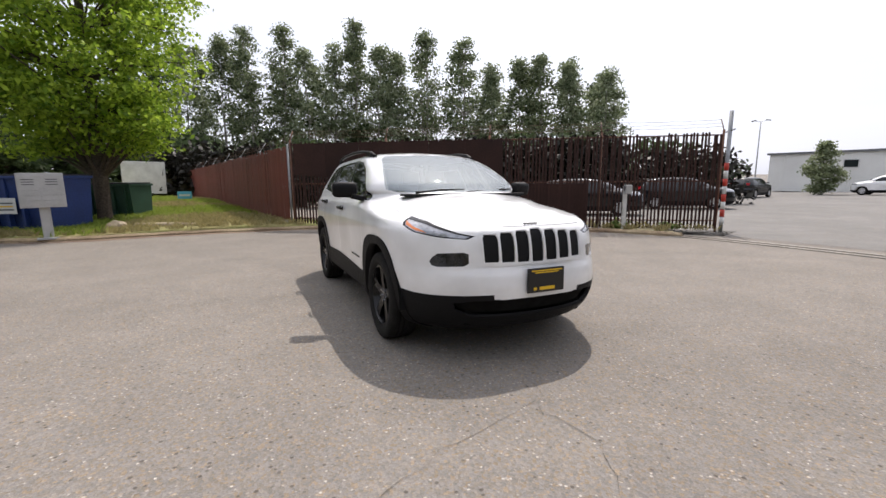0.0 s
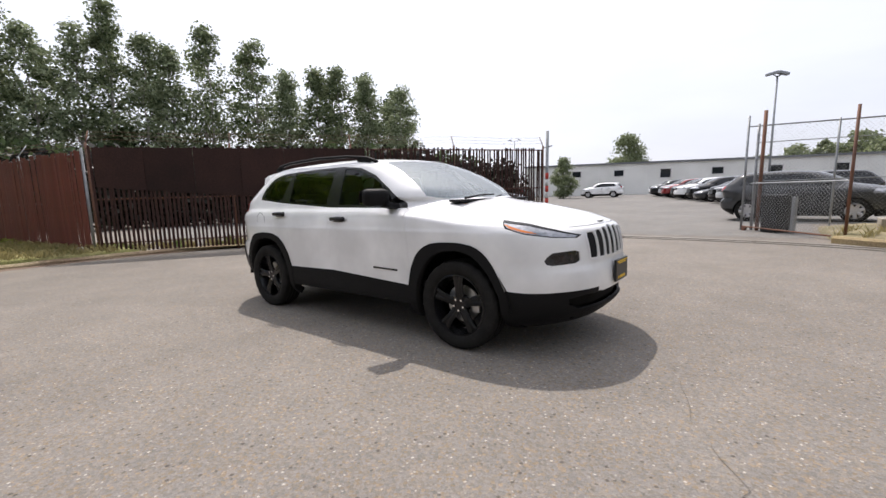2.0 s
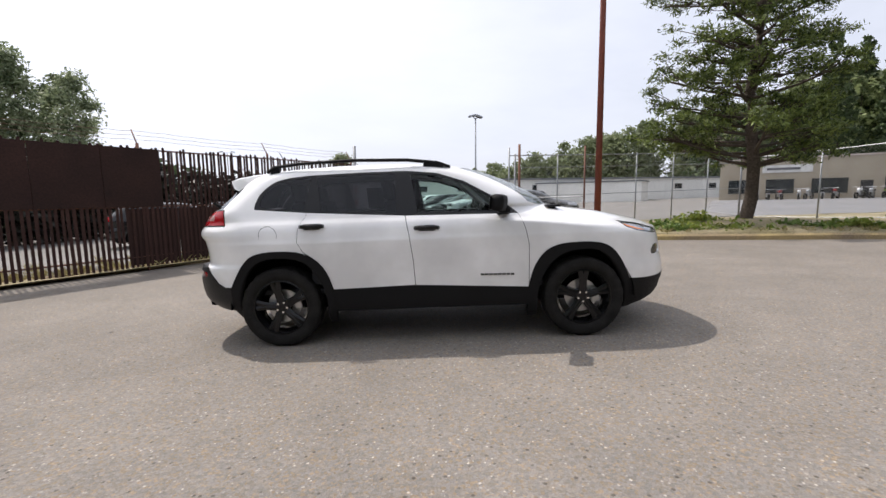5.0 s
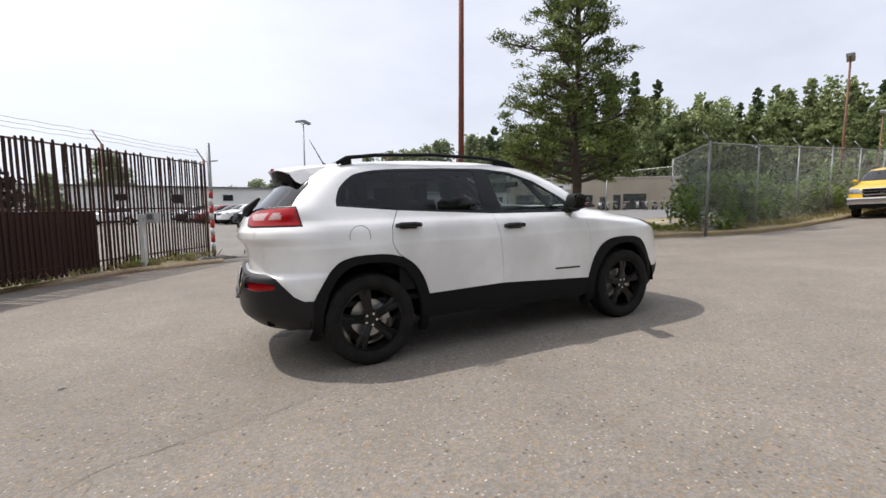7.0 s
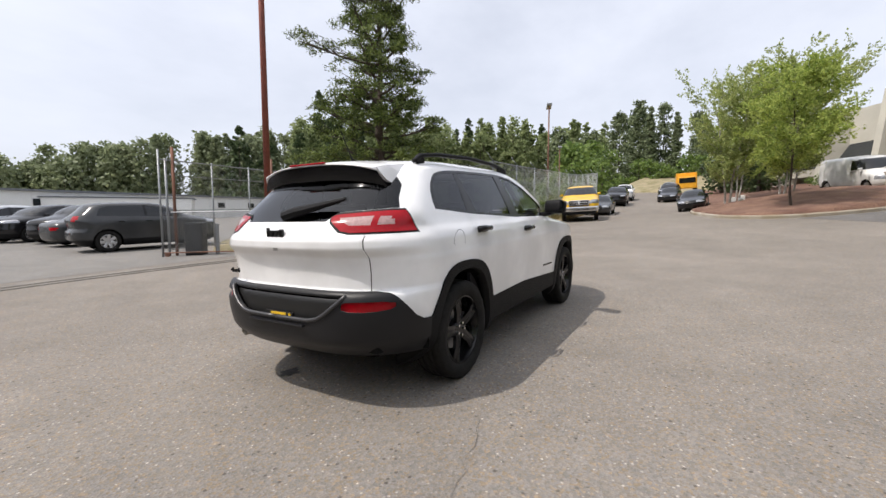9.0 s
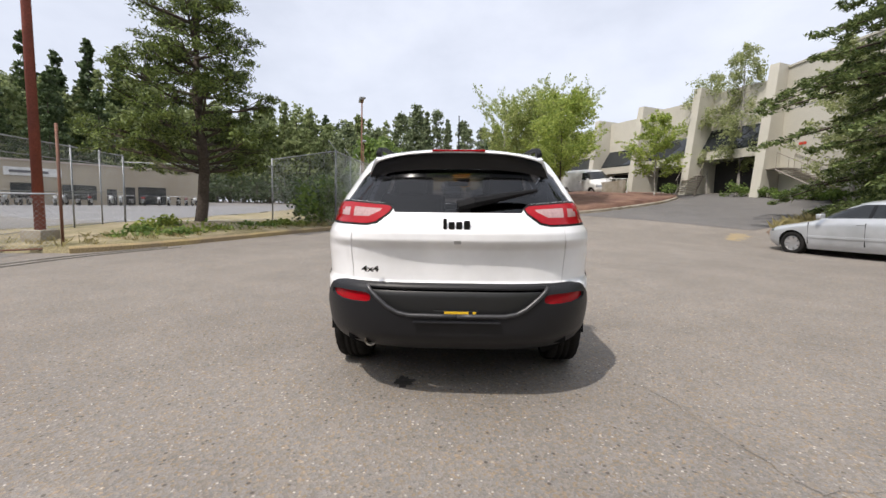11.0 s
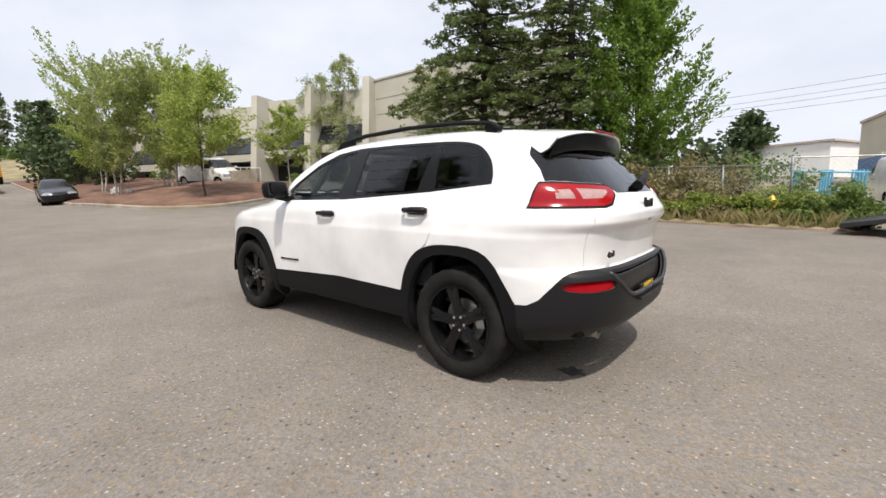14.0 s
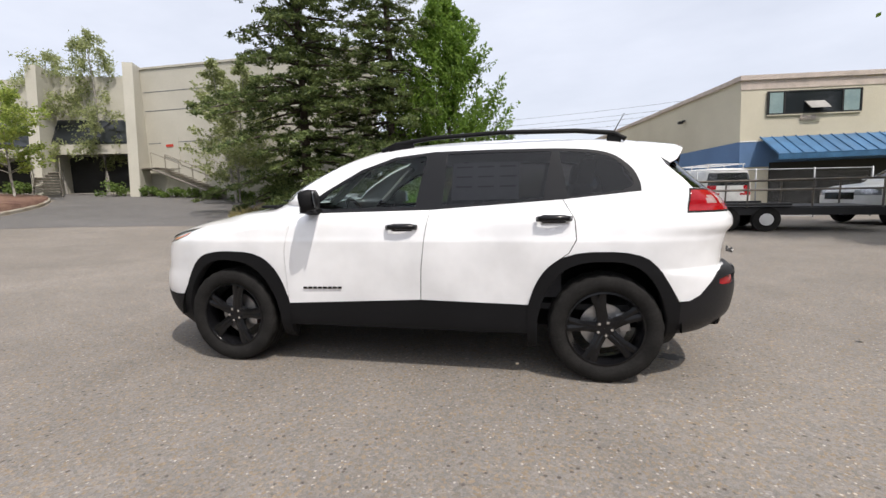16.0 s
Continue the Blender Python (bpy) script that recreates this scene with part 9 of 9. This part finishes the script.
for k in range(6):
    p = C0 + d1 * (5.0 * k)
    h = top + 0.2 - 0.28 * k
    f = p - n1 * 1.2
    # tapered fin standing out from the facade
    bm = bmesh.new()
    wd = d1 * 0.55
    pts = [(p - n1 * 1.9, zb), (p - n1 * 0.9, h), (p + n1 * 1.5, h), (p + n1 * 1.5, zb)]
    va = [bm.verts.new((q.x, q.y, z)) for q, z in pts]
    vb = [bm.verts.new((q.x + wd.x, q.y + wd.y, z)) for q, z in pts]
    bm.faces.new(va[::-1])
    bm.faces.new(vb)
    for i in range(4):
        bm.faces.new((va[i], va[(i + 1) % 4], vb[(i + 1) % 4], vb[i]))
    bmesh.ops.recalc_face_normals(bm, faces=bm.faces[:])
    part("fin", bm, "wall_beige", bb)
    a, b = p + d1 * 0.55, p + d1 * 5.0
    slab("upper_wall", tuple(a + n1 * 0.5), tuple(b + n1 * 0.5), 0.4, 7.2 - 0.25 * k, h - 0.5, "wall_beige", bb)
    bm = bmesh.new()  # sloped glazing
    q = [(a + n1 * 0.5, 7.2 - 0.25 * k), (b + n1 * 0.5, 7.2 - 0.25 * k), (b - n1 * 0.4, 5.7 - 0.2 * k), (a - n1 * 0.4, 5.7 - 0.2 * k)]
    vs = [bm.verts.new((u.x, u.y, z)) for u, z in q]
    vt = [bm.verts.new((u.x, u.y, z - 0.12)) for u, z in q]
    bm.faces.new(vs)
    bm.faces.new(vt[::-1])
    for i in range(4):
        bm.faces.new((vs[i], vt[i], vt[(i + 1) % 4], vs[(i + 1) % 4]))
    bmesh.ops.recalc_face_normals(bm, faces=bm.faces[:])
    part("sloped_window", bm, "window_dark", bb, "dark sloped window band")
    slab("spandrel", tuple(a - n1 * 0.4), tuple(b - n1 * 0.4), 0.3, 5.0 - 0.2 * k, 5.62 - 0.2 * k, "wall_beige", bb)
    # dark sheet stands in for the deep shade between the fins
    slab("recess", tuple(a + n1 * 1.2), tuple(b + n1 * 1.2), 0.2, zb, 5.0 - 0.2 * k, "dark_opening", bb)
    slab("plinth", tuple(a + n1 * 0.9), tuple(b + n1 * 0.9), 0.2, zb, 2.7 + 0.1 * k, "wall_beige", bb)
slab("rear_mass", tuple(C0 + d1 * 30 + n1 * 1.6), tuple(C0 + n1 * 1.6 + d1 * 0.3), -12, zb, top - 1.3, "wall_beige", bb)
sgn = C0 + d2 * 1.0 + out2 * 0.04
slab("door", tuple(sgn + d2 * 1.2), tuple(sgn), 0.03, 4.0, 6.0 - 0.1, "wall_beige", bb)
slab("sign_plate", tuple(sgn + d2 * 0.85 + out2 * 0.03), tuple(sgn + d2 * 0.35 + out2 * 0.03), 0.02, 5.35, 5.5, "red_paint", bb)


def stairway(start, way, out, z_top, z_low, steps, label):
    """Outdoor metal stairs with stringers and a pipe rail."""
    t = thing("metal_stairs", pose(0, 0, 0), label, "stairs")
    start, way = Vector(start), Vector(way).normalized()
    run = 0.30
    for k in range(steps):
        p = start + way * run * k
        z = z_top + (z_low - z_top) * k / steps
        slab("tread", tuple(p), tuple(p + way * 0.28), out, z - 0.04, z, "rail_steel", t)
    a, b = start, start + way * run * steps
    for o in (0.0, out):
        nn = Vector((way.y, -way.x)) * o
        bm = bmesh.new()
        tube(bm, (a.x + nn.x, a.y + nn.y, z_top - 0.1), (b.x + nn.x, b.y + nn.y, z_low - 0.1), 0.05, seg=6)
        part("stringer", bm, "rail_steel", t)
        bm = bmesh.new()
        tube(bm, (a.x + nn.x, a.y + nn.y, z_top + 0.9), (b.x + nn.x, b.y + nn.y, z_low + 0.9), 0.022, seg=6)
        part("handrail", bm, "rail_steel", t)
        for k in range(0, steps + 1, 3):
            p = a + (b - a) * k / steps
            z = z_top + (z_low - z_top) * k / steps
            part("baluster", tubed((p.x + nn.x, p.y + nn.y, z), (p.x + nn.x, p.y + nn.y, z + 0.9), 0.015, seg=5), "rail_steel", t)
    slab("landing", tuple(start - way * 1.4), tuple(start), out, z_top - 0.06, z_top, "rail_steel", t)
    return t


stairway(C0 + d2 * 1.2 + out2 * 1.2, d2, -1.1, 4.0, 2.35, 13, "grey steel stairs along the beige end wall")
stairway(C0 + d1 * 4.6 - n1 * 0.6, -n1 - d1 * 0.5, 1.2, 3.9, 2.5, 8, "grey steel stairs up to a dark entrance")
for k in range(7):
    p = C0 + d2 * (1.0 + 1.5 * k) + out2 * 1.3
    shrub("bush", p.x, p.y, 1.2, 0.8, "low clipped bush at the beige wall", "leaf_wood", 700 + k, 500, 0.08)["group"] = "bushes at the beige wall"
for k in range(5):
    p = C0 + d1 * (1.5 + 4.6 * k) - n1 * 1.6
    shrub("bush", p.x, p.y, 1.5, 1.0, "low clipped bush at the beige wall", "leaf_wood", 710 + k, 500, 0.08)["group"] = "bushes at the beige wall"
wr = thing("ramp_wall", pose(0, 0, 0), "pale concrete ramp wall with a white pipe rail", "ramp")
for k in range(12):
    p = Vector((25.5, -11.6)) + Vector((8.0, 1.2)) * (k / 11)
    part("rail_post", tubed((p.x, p.y, G(p.x, p.y)), (p.x, p.y, G(p.x, p.y) + 1.35), 0.03, seg=6), "white_paint", wr)
for z in (0.5, 0.95, 1.35):
    part("rail", tubed((25.5, -11.6, G(25.5, -11.6) + z), (33.5, -10.4, G(33.5, -10.4) + z), 0.03, seg=6), "white_paint", wr)
slab("low_wall", (33.5, -10.3), (25.5, -11.5), 0.2, G(29, -11) - 0.6, G(29, -11) + 1.05, "concrete", wr)
vehicle("van", VAN, "paint_van", "white van parked above the bark bed", "van", on_ground(31.0, -10.6, 200))

# cream two-storey building with a blue band
cb = thing("workshop_building", pose(0, 0, 0), "cream two-storey workshop with a blue band and awning", "building")
K = Vector((-10.8, -20.0))
e1 = Vector((-0.982, -0.187)).normalized()
e2 = Vector((0.187, -0.982)).normalized()


def off(side, front):
    """A small step out from the side wall and from the front wall."""
    return -e1 * side - e2 * front


slab("front_wall", tuple(K), tuple(K + e1 * 26), -0.4, -0.6, 6.3, "wall_cream", cb)
slab("side_wall", tuple(K + e2 * 26.6), tuple(K + e2 * 0.4), -0.4, -0.6, 6.3, "wall_cream", cb)
slab("rear_wall", tuple(K + e1 * 26 + e2 * 0.4), tuple(K + e1 * 26 + e2 * 26.6), -0.4, -0.6, 6.0, "wall_cream", cb)
slab("roof", tuple(K + e2 * 0.5 + e1 * 0.5), tuple(K + e2 * 26.6 + e1 * 0.5), 25, 5.7, 5.9, "roof_grey", cb)
slab("blue_band", tuple(K + e2 * 26.6 + off(0.02, 0)), tuple(K + off(0.02, 0.02)), -0.03, 2.15, 3.45, "band_blue", cb)
slab("blue_band", tuple(K + off(0.02, 0.03)), tuple(K + e1 * 26 + off(0, 0.03)), -0.03, 2.22, 3.43, "band_blue", cb)
slab("band_line", tuple(K + off(0.02, 0.05)), tuple(K + e1 * 26 + off(0, 0.05)), -0.03, 3.43, 3.48, "wall_white", cb)
slab("parapet_cap", tuple(K + off(0.12, 0.12)), tuple(K + e1 * 26 + off(0, 0.12)), -0.6, 6.3, 6.52, "parapet", cb)
slab("parapet_band", tuple(K + off(0.03, 0.03)), tuple(K + e1 * 26 + off(0, 0.03)), -0.04, 5.87, 6.3, "parapet", cb)
slab("side_cap", tuple(K + e2 * 26.6 + off(0.12, 0)), tuple(K + e2 * 0.4 + off(0.12, 0)), -0.6, 6.3, 6.5, "parapet", cb)
for s, w in ((1.22, 4.4), (9.0, 4.4), (17.0, 4.4)):
    a = K + e1 * s + off(0, 0.06)
    win = slab("window", tuple(a), tuple(a + e1 * w), -0.05, 4.66, 5.74, "window_dark", cb)
    for u in (0.0, 0.18, 0.80, 1.0):
        slab("mullion", tuple(a + e1 * (w * u - 0.03) + off(0, 0.03)), tuple(a + e1 * (w * u + 0.03) + off(0, 0.03)), -0.04, 4.66, 5.74, "dark_opening", win)
    for u0, u1 in ((0.02, 0.165), (0.815, 0.98)):
        slab("blind", tuple(a + e1 * (w * u0) + off(0, 0.012)), tuple(a + e1 * (w * u1) + off(0, 0.012)), -0.01, 4.72, 5.68, "blind_teal", win)
    for z0, z1 in ((4.66, 4.71), (5.69, 5.74)):
        slab("window_frame", tuple(a + off(0, 0.028)), tuple(a + e1 * w + off(0, 0.028)), -0.035, z0, z1, "dark_opening", win)
    # a small sash tilted open at the foot of the window
    bm = bmesh.new()
    lo, hi = a + e1 * (w * 0.42) + off(0, 0.30), a + e1 * (w * 0.39) + off(0, 0.05)
    front = [bm.verts.new((p.x, p.y, z)) for p, z in ((lo, 4.86), (lo + e1 * 0.92, 4.86), (hi + e1 * 0.92, 5.22), (hi, 5.22))]
    back = [bm.verts.new((v.co.x + e2.x * 0.04, v.co.y + e2.y * 0.04, v.co.z)) for v in front]
    bm.faces.new(front)
    bm.faces.new(back[::-1])
    for i in range(4):
        bm.faces.new((front[i], back[i], back[(i + 1) % 4], front[(i + 1) % 4]))
    bmesh.ops.recalc_face_normals(bm, faces=bm.faces[:])
    part("tilted_sash", bm, "cabin_light", win, "pale sash tilted open")
    slab("wall_vent", tuple(a + e1 * (w * 0.36) + off(0, 0.0)), tuple(a + e1 * (w * 0.52) + off(0, 0.0)), -0.04, 4.36, 4.62, "parapet", cb)
    slab("window_sill", tuple(a + e1 * -0.02 + off(0, 0.02)), tuple(a + e1 * (w + 0.02) + off(0, 0.02)), -0.06, 4.60, 4.655, "wall_cream", cb)
    slab("storefront", tuple(a + e1 * 0.2), tuple(a + e1 * (w + 2.2)), -0.05, 0.1, 2.4, "dark_opening", cb)
aw = thing("awning", pose(0, 0, 0), "blue ribbed metal awning above the shopfront", "awning")
a0, ln = K + e1 * 0.9 + off(0, 0.07), 22.0
bm = bmesh.new()
vs = [bm.verts.new((p.x, p.y, z)) for p, z in ((a0, 3.62), (a0 + e1 * ln, 3.62), (a0 + e1 * ln + off(0, 1.25), 2.72), (a0 + off(0, 1.25), 2.72))]
vt = [bm.verts.new((v.co.x, v.co.y, v.co.z - 0.04)) for v in vs]
vl = [bm.verts.new((v.co.x, v.co.y, v.co.z - 0.26)) for v in vs[2:]]
bm.faces.new(vs)
bm.faces.new(vt[::-1])
bm.faces.new((vs[3], vs[2], vl[0], vl[1]))
for i in range(4):
    bm.faces.new((vs[i], vt[i], vt[(i + 1) % 4], vs[(i + 1) % 4]))
part("canopy", bm, "awning", aw)
for k in range(40):
    p = a0 + e1 * (ln * k / 39)
    part("rib", tubed((p.x, p.y, 3.65), (p.x - e2.x * 1.25, p.y - e2.y * 1.25, 2.75), 0.025, seg=5), "awning", aw)
for s, z in ((17.3, 5.3), (5.0, 5.3)):
    p = K + e2 * s + off(0.15, 0)
    wl = thing("wall_lamp", pose(p.x, p.y, z), "small wall lamp on the cream wall", "wall lamp", "wall lamps")
    part("bracket", boxed(-0.16, 0.0, -0.05, 0.05, 0.0, 0.08), "dark_opening", wl)
    part("lamp_head", boxed(-0.05, 0.22, -0.12, 0.12, -0.12, 0.03, 0.03), "dark_opening", wl)
fb = thing("far_building", pose(0, 0, 0), "pale flat-roofed building beyond the work yard", "building")
slab("wall", (2.0, -70.0), (-8.0, -66.0), 10, -1, 6.0, "wall_white", fb)
slab("roof_cap", (2.2, -69.8), (-8.2, -65.7), 10, 6.0, 6.2, "parapet", fb)
tree("ash_tree", 3.2, -60.0, 6.6, 2.2, 1.5, "round dark green tree beyond the work yard", "leaf_dark", "bark_dark", 620, 0.2, 40, 50, 0.35, "round", 1.3)
woods("south_wood", [(2.2 + 2.2 * k, -44 - 3 * (k % 3), 2.2 + 0.6 * (k % 4), 1.8, "round") for k in range(5)], "leaf_dark", "dark trees behind the work yard", 14, 14, 0.45)
# power line to the south
pl = thing("power_line", pose(0, 0, 0), "black overhead wires between two wooden utility poles", "power line")
for x in (-60.0, 40.0):
    zg = G(x, -75)
    part("utility_pole", tubed((x, -74.7, zg - 0.3), (x, -74.7, 18.5 if x < 0 else 15.5), 0.16, 0.11, 10), "bark_dark", pl)
    for z in (15.4, 16.4, 17.4, 18.2) if x < 0 else (12.6, 13.4, 14.2, 15.2):
        part("crossarm", boxed(x - 0.06, x + 0.06, -75.6, -73.9, z - 0.1, z + 0.02), "bark_dark", pl)
for k, (z, o) in enumerate(((12.6, 0), (13.4, 0.6), (14.2, 0.2), (15.2, 0.5))):
    bm = bmesh.new()
    sweep(bm, [(-60 + 100 * i / 20, -75 + o, z + 3 * (1 - i / 20) - 1.6 * math.sin(math.pi * i / 20)) for i in range(21)], circle_profile(0.02, 4))
    part("overhead_wire", bm, "dark_opening", pl)
